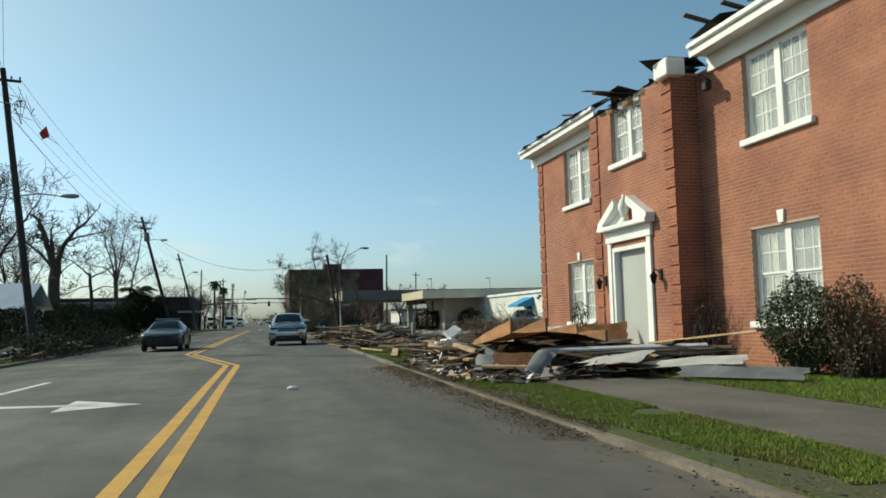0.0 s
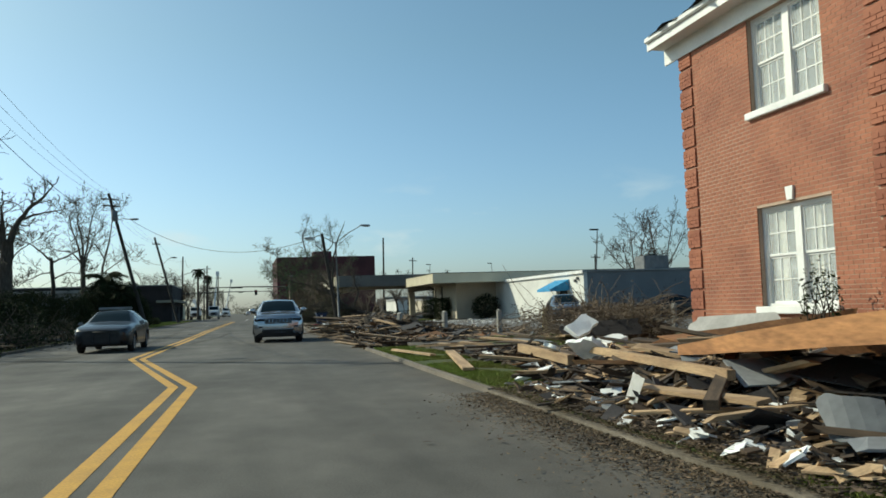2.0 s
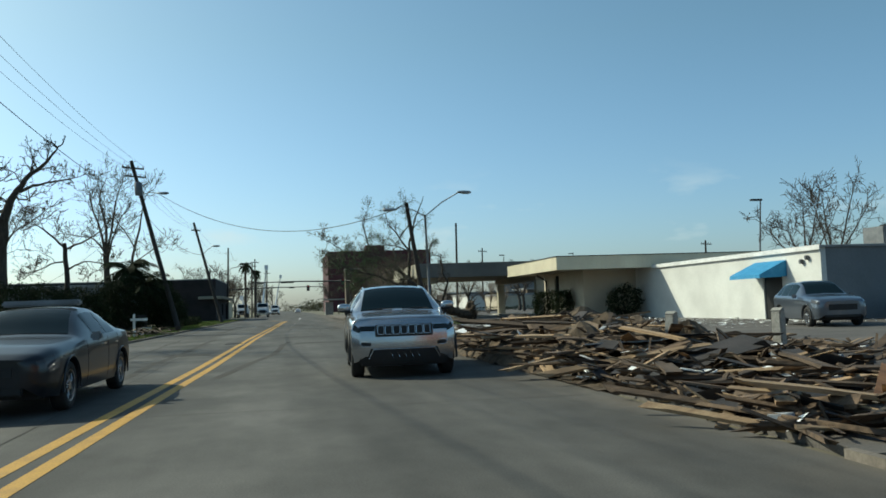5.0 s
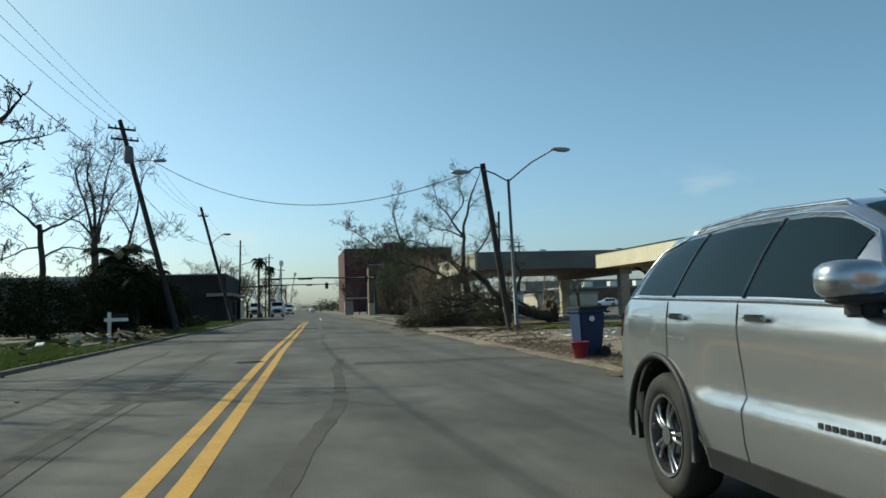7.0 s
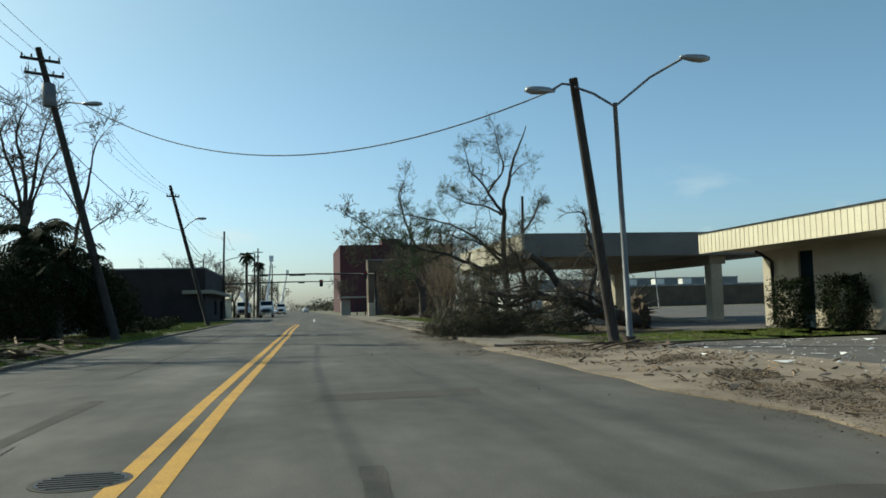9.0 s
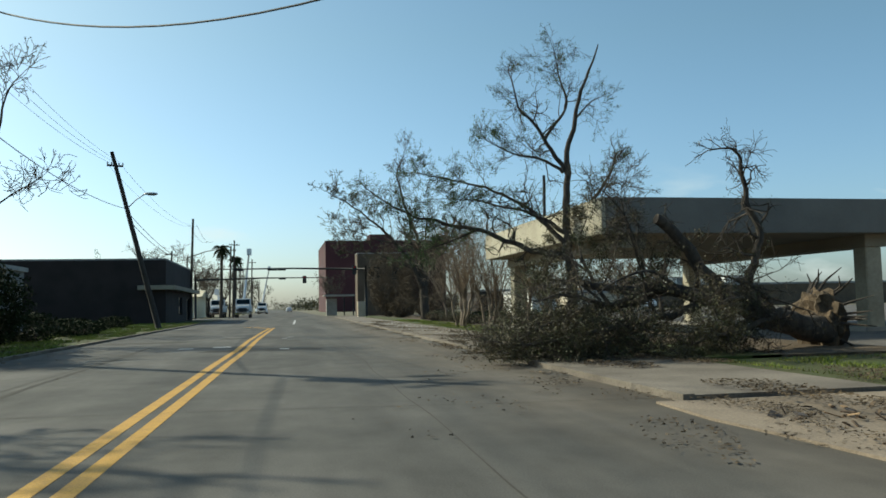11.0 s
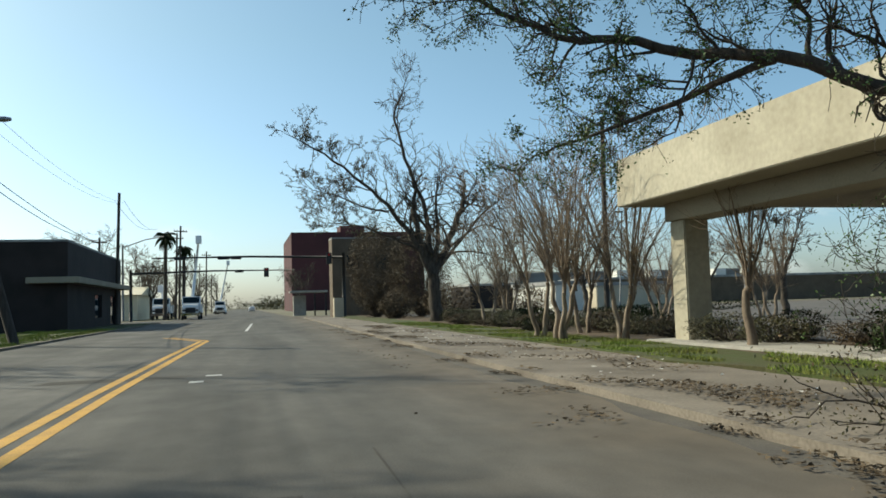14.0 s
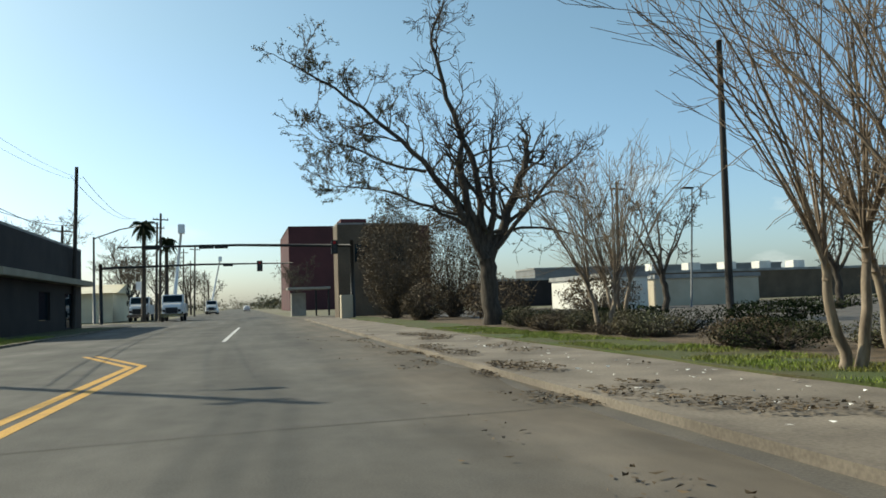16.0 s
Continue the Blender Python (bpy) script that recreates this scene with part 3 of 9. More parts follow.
part("wall", walled("y", Y1 - 0.3, Y1, FX + 0.3, FX + 12, ZG, ZT), M["mortar"], hall)
part("wall", walled("y", Y0, Y0 + 0.3, FX + 0.3, FX + 12, ZG, ZT), M["mortar"], hall)
part("wall", walled("x", FX + 11.7, FX + 12, Y0 + 0.3, Y1 - 0.3, ZG, ZT), M["mortar"], hall)
part("upper_floor", boxed(FX + 0.3, FX + 11.7, Y0 + 0.3, Y1 - 0.3, 3.4, 3.6), M["dark_room"], hall)
part("attic_floor", boxed(FX + 0.3, FX + 11.7, Y0 + 0.3, Y1 - 0.3, 6.35, 6.5), M["dark_room"], hall)


def brick_rows(x_face, u0, u1, z0, z1, holes, sign=-1):
    """Places of the bricks of one wall face: (u centre, z centre, length)."""
    L, H, J = 0.203, 0.064, 0.011
    row = 0
    z = z0
    while z + H <= z1 + 0.001:
        u = u0 - (L / 2 + J / 2 if row % 2 else 0)
        while u < u1:
            a, b = max(u, u0), min(u + L, u1)
            if b - a > 0.03:
                pieces = [(a, b)]
                for h in holes:
                    if z + H > h[2] + 0.01 and z < h[3] - 0.01:
                        nxt = []
                        for p, q in pieces:
                            if q <= h[0] or p >= h[1]:
                                nxt.append((p, q))
                            else:
                                if p < h[0] - 0.02:
                                    nxt.append((p, h[0]))
                                if q > h[1] + 0.02:
                                    nxt.append((h[1], q))
                        pieces = nxt
                for p, q in pieces:
                    if q - p > 0.025:
                        yield (p + q) / 2, z + H / 2, q - p
            u += L + J
        z += H + J
        row += 1


def brick_mesh(name, boxes):
    """One mesh of many small boxes (x0, x1, y0, y1, z0, z1)."""
    b = np.array(boxes, dtype=np.float64)
    n = len(b)
    idx = [(0, 2, 4), (1, 2, 4), (1, 3, 4), (0, 3, 4), (0, 2, 5), (1, 2, 5), (1, 3, 5), (0, 3, 5)]
    v = np.stack([b[:, i] for i in idx], 1).reshape(-1, 3)
    q = np.array([(0, 3, 2, 1), (4, 5, 6, 7), (0, 1, 5, 4), (1, 2, 6, 5), (2, 3, 7, 6), (3, 0, 4, 7)])
    f = (np.arange(n)[:, None, None] * 8 + q).reshape(-1, 4)
    me = bpy.data.meshes.new(name)
    me.from_pydata(v.tolist(), [], f.tolist())
    return me


rngb = np.random.default_rng(5)
NEAR = (17.6, 19.8, 2.4, 4.5)   # the stretch of wall whose bricks are separate pieces
rest, single = [], []
for x_face, a, b, holes in ((FX, BY1 + 0.02, Y1, WIN_L), (FX, Y0, BY0 - 0.02, WIN_R), (BX, BY0, BY1, WIN_B + [DOOR])):
    for u, z, ln in brick_rows(x_face, a, b, ZG, ZT, holes):
        out = 0.003 + 0.002 * rngb.random()
        if x_face == FX and NEAR[0] < u < NEAR[1] and NEAR[2] < z < NEAR[3] and ln > 0.19 and len(single) < 280:
            single.append((x_face, u, z, out))
        else:
            rest.append((x_face - out, x_face + 0.02, u - ln / 2, u + ln / 2, z - 0.032, z + 0.032))
for y_face, s in ((BY0, -1), (BY1, 1), (Y1, 1)):
    for u, z, ln in brick_rows(0, BX + 0.01 if y_face != Y1 else FX, FX if y_face != Y1 else FX + 6, ZG, ZT, ()):
        out = 0.003 + 0.002 * rngb.random()
        rest.append((u - ln / 2, u + ln / 2, y_face + (s * out if s < 0 else -0.02), y_face + (0.02 if s < 0 else out), z - 0.032, z + 0.032))
me = brick_mesh("brickwork", rest)
me.materials.append(M["brick"])
ob = new("brickwork", me)
ob.parent = hall
tagged(ob, kind="stuff")
# quoins: proud blocks of brick up each corner
for x_face, ya, yb in ((FX, Y1 - 0.42, Y1 + 0.03), (BX, BY1 - 0.42, BY1 + 0.03), (BX, BY0 - 0.03, BY0 + 0.42), (FX, Y0 - 0.03, Y0 + 0.42)):
    z = ZG
    while z + 0.36 < ZT:
        bx = []
        for u, zz, ln in brick_rows(0, ya, yb, z, z + 0.36, ()):
            bx.append((x_face - 0.036 - 0.003 * rngb.random(), x_face, u - ln / 2, u + ln / 2, zz - 0.032, zz + 0.032))
        bx.append((x_face - 0.028, x_face - 0.002, ya + 0.003, yb - 0.003, z + 0.003, z + 0.362))
        me = brick_mesh("quoin", bx)
        me.materials.append(M["brick"])
        ob = tagged(new("quoin", me), kind="stuff")
        ob.parent = hall
        z += 0.42


def twin_window(parent, x, w, label):
    """A white paired sash window with glazing bars, panes, curtains and sill, set in a wall facing -x."""
    y0, y1, z0, z1 = w
    root = tagged(new("window"), label)
    root.parent = parent
    xi = x + 0.13
    bm = bmesh.new()
    f = 0.075
    for a in ((y0, y0 + f, z0, z1), (y1 - f, y1, z0, z1), (y0 + f, y1 - f, z1 - f, z1), (y0 + f, y1 - f, z0, z0 + 0.05)):
        box(bm, xi - 0.03, xi + 0.07, *a)
    ym = (y0 + y1) / 2
    box(bm, xi - 0.035, xi + 0.07, ym - 0.085, ym + 0.085, z0 + 0.05, z1 - f)
    part("window_frame", bm, M["trim"], root)
    part("window_sill", boxed(x - 0.09, x + 0.1, y0 - 0.09, y1 + 0.09, z0 - 0.13, z0, bev=0.012), M["trim"], root)
    for a, b in ((y0 + f, ym - 0.085), (ym + 0.085, y1 - f)):
        zm = (z0 + z1) / 2
        for c, d, dx in ((z0 + 0.05, zm, 0.03), (zm, z1 - f, 0.0)):
            bm = bmesh.new()
            r = 0.04
            xa, xb = xi + dx, xi + dx + 0.035
            for k in ((a, a + r, c, d), (b - r, b, c, d), (a + r, b - r, c, c + r), (a + r, b - r, d - r, d)):
                box(bm, xa, xb, *k)
            cols, rws = 3, 2
            for i in range(1, cols):
                yy = a + r + (b - a - 2 * r) * i / cols
                box(bm, xa + 0.004, xb - 0.004, yy - 0.011, yy + 0.011, c + r, d - r)
            for i in range(1, rws):
                zz = c + r + (d - c - 2 * r) * i / rws
                for j in range(cols):
                    ya = a + r + (b - a - 2 * r) * j / cols + (0.011 if j else 0)
                    yb = a + r + (b - a - 2 * r) * (j + 1) / cols - (0.011 if j < cols - 1 else 0)
                    box(bm, xa + 0.004, xb - 0.004, ya, yb, zz - 0.011, zz + 0.011)
            part("sash", bm, M["trim"], root)
            for i in range(cols):
                for j in range(rws):
                    ya, yb = (a + r + (b - a - 2 * r) * (i + q) / cols for q in (0, 1))
                    za, zb = (c + r + (d - c - 2 * r) * (j + q) / rws for q in (0, 1))
                    pane = part("pane", boxed(xa + 0.014, xa + 0.019, ya, yb, za, zb), M["glass"], root)
                    pane.visible_shadow = False
        bm = bmesh.new()
        n = 22
        lo = [bm.verts.new((xi + 0.16 + 0.025 * math.sin(i * 1.9), a + (b - a) * i / n, z0 + 0.05)) for i in range(n + 1)]
        hi = [bm.verts.new((xi + 0.16 + 0.02 * math.sin(i * 1.9), a + (b - a) * i / n, z1 - 0.08)) for i in range(n + 1)]
        gap = int(n * (0.18 + 0.3 * random.random()))
        for i in range(n):
            if not gap <= i < gap + 9:
                bm.faces.new((lo[i], lo[i + 1], hi[i + 1], hi[i]))
        part("curtain", bm, M["curtain"], root, "pale hanging curtain")
    return root


for w in WIN_L + WIN_R:
    twin_window(hall, FX, w, "white paired sash window with glazing bars")
twin_window(hall, BX, WIN_B[0], "white paired sash window over the entrance")
for y, x in ((16.57, FX), (7.19, FX)):
    bm = prismed(((y - 0.07, 2.84), (y + 0.07, 2.84), (y + 0.1, 3.07), (y - 0.1, 3.07)), "x", x - 0.05, x)
    part("keystone", bm, M["trim"], hall, "white keystone")

# entrance with pilasters and a broken pediment
ent = tagged(new("entrance"), "white classical doorway with broken pediment and urn")
ent.parent = hall
dy0, dy1, dz0, dz1 = DOOR
part("door", boxed(BX + 0.12, BX + 0.17, dy0 + 0.09, dy1 - 0.09, dz0, dz1 - 0.1), M["door_grey"], ent, "pale grey panel door")
for a, b in ((dy0 - 0.02, dy0 + 0.09), (dy1 - 0.09, dy1 + 0.02)):
    part("jamb", boxed(BX - 0.04, BX + 0.2, a, b, dz0, dz1), M["trim"], ent)
for a, b in ((dy0 - 0.22, dy0 - 0.025), (dy1 + 0.025, dy1 + 0.22)):
    part("pilaster", boxed(BX - 0.07, BX - 0.012, a, b, dz0 - 0.1, 2.98, bev=0.008), M["trim"], ent)
part("lintel", boxed(BX - 0.04, BX + 0.2, dy0 + 0.09, dy1 - 0.09, dz1 - 0.1, dz1), M["trim"], ent)
part("frieze", boxed(BX - 0.09, BX - 0.012, dy0 - 0.28, dy1 + 0.28, 2.99, 3.28, bev=0.008), M["trim"], ent)
part("cornice", boxed(BX - 0.27, BX - 0.012, dy0 - 0.40, dy1 + 0.40, 3.282, 3.40, bev=0.015), M["trim"], ent)
yc = (dy0 + dy1) / 2
for s in (-1, 1):
    bm = prismed([(yc + s * p, q) for p, q in ((1.3, 3.402), (1.3, 3.50), (0.36, 4.02), (0.30, 3.92), (0.36, 3.80), (1.0, 3.46), (1.0, 3.402))], "x", BX - 0.24, BX - 0.012)
    part("pediment_half", bm, M["trim"], ent)
    bm = bmesh.new()
    box(bm, BX - 0.05, BX - 0.012, min(yc + s * 0.28, yc + s * 1.0), max(yc + s * 0.28, yc + s * 1.0), 3.402, 3.52)
    prism(bm, [(yc + s * p, q) for p, q in ((1.0, 3.52), (0.28, 3.52), (0.26, 3.75), (0.33, 3.84))], "x", BX - 0.05, BX - 0.012)
    part("tympanum", bm, M["trim"], ent)
prof = ((0.0, 3.402), (0.09, 3.402), (0.09, 3.46), (0.04, 3.5), (0.06, 3.56), (0.13, 3.72), (0.14, 3.84), (0.10, 3.9), (0.11, 3.93), (0.05, 4.0), (0.03, 4.1), (0.0, 4.12))
bm = bmesh.new()
rings = [[bm.verts.new((BX - 0.12 + r * math.cos(2 * math.pi * k / 14), yc + r * math.sin(2 * math.pi * k / 14), z)) for k in range(14)] for r, z in prof[1:-1]]
for r0, r1 in zip(rings, rings[1:]):
    for k in range(14):
        bm.faces.new((r0[k], r0[(k + 1) % 14], r1[(k + 1) % 14], r1[k]))
bm.faces.new(list(reversed(rings[0])))
bm.faces.new(rings[-1])
part("urn", bm, M["trim"], ent, smooth=True)
part("doorstep", boxed(BX - 0.7, BX - 0.005, dy0 - 0.4, dy1 + 0.4, ZG, dz0 - 0.02, bev=0.02), M["concrete"], ent)

# eaves: frieze board, gutter board, soffit, broken in the middle
def eave(y0, y1, x, label):
    root = tagged(new("eave"), label)
    root.parent = hall
    part("frieze_board", boxed(x - 0.05, x - 0.012, y0, y1, ZT - 0.12, ZT + 0.22), M["trim"], root)
    part("soffit", boxed(x - 0.42, x + 0.3, y0, y1, ZT + 0.22, ZT + 0.26), M["trim"], root)
    part("fascia_board", boxed(x - 0.46, x - 0.42, y0, y1, ZT + 0.18, ZT + 0.42), M["trim"], root)
    part("crown", boxed(x - 0.53, x - 0.462, y0, y1, ZT + 0.34, ZT + 0.46, bev=0.02), M["trim"], root)
    part("roof_edge", prismed(((x - 0.5, ZT + 0.44), (x + 0.25, ZT + 0.80), (x + 0.25, ZT + 0.76), (x - 0.5, ZT + 0.40)), "y", y0 + 0.3, y1 - 0.5), M["shingle"], root)


eave(14.2, 20.35, FX, "white boxed eave with torn roof edge")
eave(Y0 - 0.4, 9.3, FX, "white boxed eave with torn roof edge")
part("eave_return", boxed(BX - 0.22, FX - 0.44, BY0 - 0.25, BY0 + 0.35, ZT - 0.12, ZT + 0.26, bev=0.02), M["trim"], hall, "white broken eave return at the bay corner")

# wall lanterns
for y in (13.4, 10.55):
    lan = thing("wall_lantern", "black metal wall lantern beside the entrance", "lamp", "entrance lanterns")
    part("backplate", boxed(BX - 0.04, BX - 0.012, y - 0.06, y + 0.06, 1.95, 2.2), M["black_metal"], lan)
    part("arm", tubed(((BX - 0.03, y, 2.12), (BX - 0.16, y, 2.2), (BX - 0.2, y, 2.14)), 0.012, 6), M["black_metal"], lan)
    part("cage", tubed(((BX - 0.2, y, 1.86), (BX - 0.2, y, 1.9), (BX - 0.2, y, 2.04), (BX - 0.2, y, 2.05), (BX - 0.2, y, 2.14)), (0.03, 0.05, 0.078, 0.09, 0.015), 6), M["black_metal"], lan)
lan = thing("floodlight", "small bent floodlight high on the brick wall", "lamp")
part("arm", tubed(((FX - 0.012, 9.25, 6.1), (FX - 0.25, 9.1, 6.15), (FX - 0.3, 8.95, 5.95)), 0.02, 6), M["black_metal"], lan)
part("head", boxed(FX - 0.38, FX - 0.24, 8.85, 9.02, 5.8, 5.98, bev=0.02), M["black_metal"], lan)


# ---- white block building with blue awning ----
wb = thing("white_building", "single-storey white painted block building with flat roof", "building")
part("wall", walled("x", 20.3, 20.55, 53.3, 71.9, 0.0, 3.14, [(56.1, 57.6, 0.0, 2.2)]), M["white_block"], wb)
part("wall", walled("y", 53.3, 53.55, 20.55, 60.0, 0.0, 3.14), M["shade_grey_block"], wb, "block side wall with its shade put into the grey colour")
part("roof", boxed(20.2, 60.0, 53.2, 69.2, 3.142, 3.24), M["roof_grey"], wb)
part("roof_edge", boxed(20.16, 20.2, 53.16, 69.2, 3.05, 3.26), M["scrap_white"], wb)
part("door", boxed(20.38, 20.45, 56.1, 57.6, 0.0, 2.2), M["black_metal"], wb, "dark glazed door")
part("awning", prismed(((20.29, 2.75), (18.9, 2.12), (18.9, 1.95), (20.29, 2.0)), "y", 55.7, 58.2), M["blue_fabric"], wb, "blue fabric awning")
ac = thing("roof_unit", "pale metal air-conditioning unit on the flat roof", "air conditioner")
part("cabinet", boxed(27.0, 29.0, 57.5, 59.0, 3.24, 4.4, bev=0.04), M["galv"], ac)
part("fan_guard", tubed(((28.0, 58.25, 4.4), (28.0, 58.25, 4.52)), 0.45, 16), M["plastic"], ac)
for y, z in ((54.1, 2.75), (54.5, 2.6)):
    lan = thing("floodlight", "twin floodlight under the roof edge", "lamp", "wall floodlights")
    part("head", boxed(20.12, 20.29, y - 0.09, y + 0.09, z - 0.1, z + 0.1, bev=0.03), M["galv"], lan)

# plain strip added to mark the vertical joint in the wall
part("wall_joint", boxed(31.2, 31.42, 53.24, 53.3, 0.0, 3.2), M["galv"], wb, "narrow grey strip marking the wall joint")
part("roof_scrap", prismed(((33.0, 3.26), (35.2, 3.26), (35.0, 3.75), (34.3, 4.05), (33.3, 3.7)), "y", 54.6, 55.8), M["scrap_grey"], wb, "crumpled sheet metal on the roof")

# ---- bank with cream fascia ----
bank = thing("bank_building", "single-storey cream stucco bank with deep flat fascia", "building")
part("wall", walled("y", 71.95, 72.25, 16.7, 60.0, 0.0, 3.2), M["stucco"], bank)
part("wall", walled("x", 16.7, 17.0, 72.25, 80.0, 0.0, 3.2, [(76.7, 77.6, 0.0, 3.0)]), M["stucco"], bank)
part("wall", walled("y", 79.7, 80.0, 17.0, 60.0, 0.0, 3.2), M["stucco"], bank)
part("door", boxed(16.8, 16.86, 76.7, 77.6, 0.0, 3.0), M["car_glass"], bank, "tall dark glazed door")
part("roof", boxed(14.1, 60.0, 69.35, 80.2, 3.78, 3.9), M["roof_grey"], bank)
part("soffit", boxed(14.1, 60.0, 69.35, 80.2, 3.16, 3.2), M["stucco"], bank)
part("fascia", boxed(14.0, 14.1, 69.25, 80.3, 3.12, 3.92), M["fascia"], bank, "cream ribbed metal fascia")
part("fascia", boxed(14.1, 60.0, 69.25, 69.35, 3.12, 3.92), M["fascia"], bank, "cream ribbed metal fascia")
bm = bmesh.new()
for k in range(37):
    y = 69.35 + 0.3 * k
    box(bm, 13.985, 14.0, y - 0.012, y + 0.012, 3.14, 3.9)
for k in range(60):
    box(bm, 14.2 + 0.3 * k - 0.012, 14.2 + 0.3 * k + 0.012, 69.235, 69.25, 3.14, 3.9)
tagged(part("fascia_seam", bm, M["fascia"], bank), "", "", "", "stuff")
part("roof_edge", boxed(13.96, 14.12, 69.21, 80.32, 3.922, 3.97), M["black_metal"], bank, "dark metal roof edge")
part("roof_edge", boxed(14.12, 60.0, 69.21, 69.37, 3.922, 3.97), M["black_metal"], bank, "dark metal roof edge")
part("downspout", tubed(((15.9, 79.2, 3.12), (16.4, 79.2, 2.85), (16.6, 79.2, 2.7), (16.6, 79.2, 0.1)), 0.07, 8), M["black_metal"], bank, "black downspout")

# ---- drive-through canopy of the bank ----
por = thing("drive_through_canopy", "flat concrete drive-through canopy with deep cream fascia on square columns", "canopy")
part("fascia", boxed(8.2, 8.35, 86.6, 101.2, 3.45, 4.62, bev=0.02), M["canopy_paint"], por, "cream fascia darkened for the shade of branches")
# side turned from the sun, its shade painted in grey
part("fascia", boxed(8.35, 22.5, 86.6, 86.75, 3.45, 4.62, bev=0.02), M["grey_fascia"], por, "fascia with its shade put into a grey colour")
part("fascia", boxed(8.35, 22.5, 101.05, 101.2, 3.45, 4.62, bev=0.02), M["canopy_paint"], por)
# underside and beams wear the colour with shade in it
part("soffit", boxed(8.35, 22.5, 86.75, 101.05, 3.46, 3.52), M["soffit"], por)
part("roof", boxed(8.35, 22.5, 86.75, 101.05, 4.5, 4.6), M["roof_grey"], por)
for x in (9.3, 18.5):
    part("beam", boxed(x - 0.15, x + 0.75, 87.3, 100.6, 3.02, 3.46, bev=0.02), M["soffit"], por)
    for y in ((99.9,) if x < 10 else (() if x < 15 else (87.4, 99.9))):
        part("column", boxed(x - 0.05, x + 0.6, y, y + 0.65, 0.0, 3.02, bev=0.03), M["canopy_paint"], por)
part("island", boxed(13.5, 15.2, 88.6, 99.4, 0.0, 0.2, bev=0.03), M["concrete"], por)
for x in (8.7, 17.9):
    part("island", boxed(x, x + 1.6, 86.9, 101.0, 0.0, 0.18, bev=0.03), M["concrete"], por)

# hedges in front of the bank
def leaf_quads(pts, size, rng, per=1, spread=0.0, flat_bias=0.0):
    """One mesh of small folded leaves round the points."""
    p = np.repeat(np.asarray(pts, dtype=float), per, axis=0)
    n = len(p)
    p = p + rng.normal(0, 1, (n, 3)) * spread
    a = rng.normal(0, 1, (n, 3))
    a /= np.linalg.norm(a, axis=1)[:, None]
    b = np.cross(a, rng.normal(0, 1, (n, 3)))
    b /= np.linalg.norm(b, axis=1)[:, None] + 1e-9
    s = size * rng.uniform(0.6, 1.4, (n, 1))
    v = np.stack([p - a * s, p + b * s * 0.45, p + a * s, p - b * s * 0.45], 1).reshape(-1, 3)
    f = np.arange(n * 4).reshape(-1, 4)
    return v, f


def leaf_part(name, v, f, material, parent, kind="", label=""):
    me = bpy.data.meshes.new(name)
    me.from_pydata(v.tolist(), [], f.tolist())
    me.materials.append(material)
    ob = new(name, me)
    if parent is not None:
        ob.parent = parent
    return tagged(ob, label, "", "", kind)


def bush(name, c, size, n, material, label, category, seed, leaf=0.05, twigs=30, shape=2.0):
    """A shrub: twigs from the base and a shell of many small leaves with an uneven outline."""
    rng = np.random.default_rng(seed)
    root = thing(name, label, category)
    c = np.array(c, float)
    d = rng.normal(0, 1, (n, 3))
    d /= np.abs(d).max(axis=1)[:, None] if shape > 3 else np.linalg.norm(d, axis=1)[:, None]
    lump = np.array([noise.noise(Vector((q * 2.3 + seed).tolist())) for q in d])
    r = rng.uniform(0.35, 1.0, (n, 1)) ** 0.45 * (1 + 0.3 * lump[:, None])
    p = c + np.array([0, 0, size[2] / 2]) + d * r * np.array(size) / 2
    p = p[p[:, 2] > c[2] + 0.03]
    bm = bmesh.new()
    for k in range(twigs):
        q = p[rng.integers(len(p))]
        mid = (c + q) / 2 + rng.normal(0, 0.08, 3) * size[2]
        mid[2] = max(mid[2], c[2] + 0.05)
        tube(bm, [c + rng.normal(0, 0.08, 3) * (1, 1, 0), mid, q], [0.02, 0.012, 0.004], 4)
    part("stem", bm, M["bark"], root)
    v, f = leaf_quads(p, leaf, rng)
    leaf_part("foliage", v, f, material, root)
    return root


for x, y in ((15.3, 76.1), (16.0, 74.2)):
    bush("hedge", (x, y, 0.05), (1.3, 1.5, 1.85), 7000, M["hedge"], "clipped dark green hedge beside the bank wall", "hedge", int(y * 10), 0.045, 20, 4)
bush("shrub", (18.9, 70.6, 0.03), (2.6, 1.4, 2.1), 2600, M["hedge"], "dark unclipped shrub against the bank wall", "shrub", 7, 0.07)
bush("shrub", (23.0, 70.9, 0.03), (1.6, 1.2, 1.2), 900, M["hedge"], "dark unclipped shrub against the bank wall", "shrub", 8, 0.07)
bush("shrub", (7.05, 6.05, 0.14), (1.15, 1.5, 1.6), 9500, M["shrub_leaf"], "leafy green shrub below the brick building's window", "shrub", 11, 0.028, 90)
bush("shrub", (7.15, 4.95, 0.14), (0.8, 1.25, 1.6), 3600, M["leaf_brown"], "browned shrub by the brick wall", "shrub", 12, 0.028, 90)
bush("shrub", (7.0, 15.2, 0.14), (0.5, 0.9, 1.6), 500, M["hedge"], "thin shrub against the brick wall", "shrub", 13, 0.035, 30)
bush("shrub", (7.3, 9.4, 0.14), (0.5, 1.6, 1.6), 260, M["leaf_brown"], "bare twiggy shrub beside the entrance", "shrub", 14, 0.03, 60)
bush("shrub", (9.5, 21.2, 0.14), (1.8, 1.6, 1.8), 1500, M["hedge"], "green shrub behind the debris at the building corner", "shrub", 15, 0.05, 40)

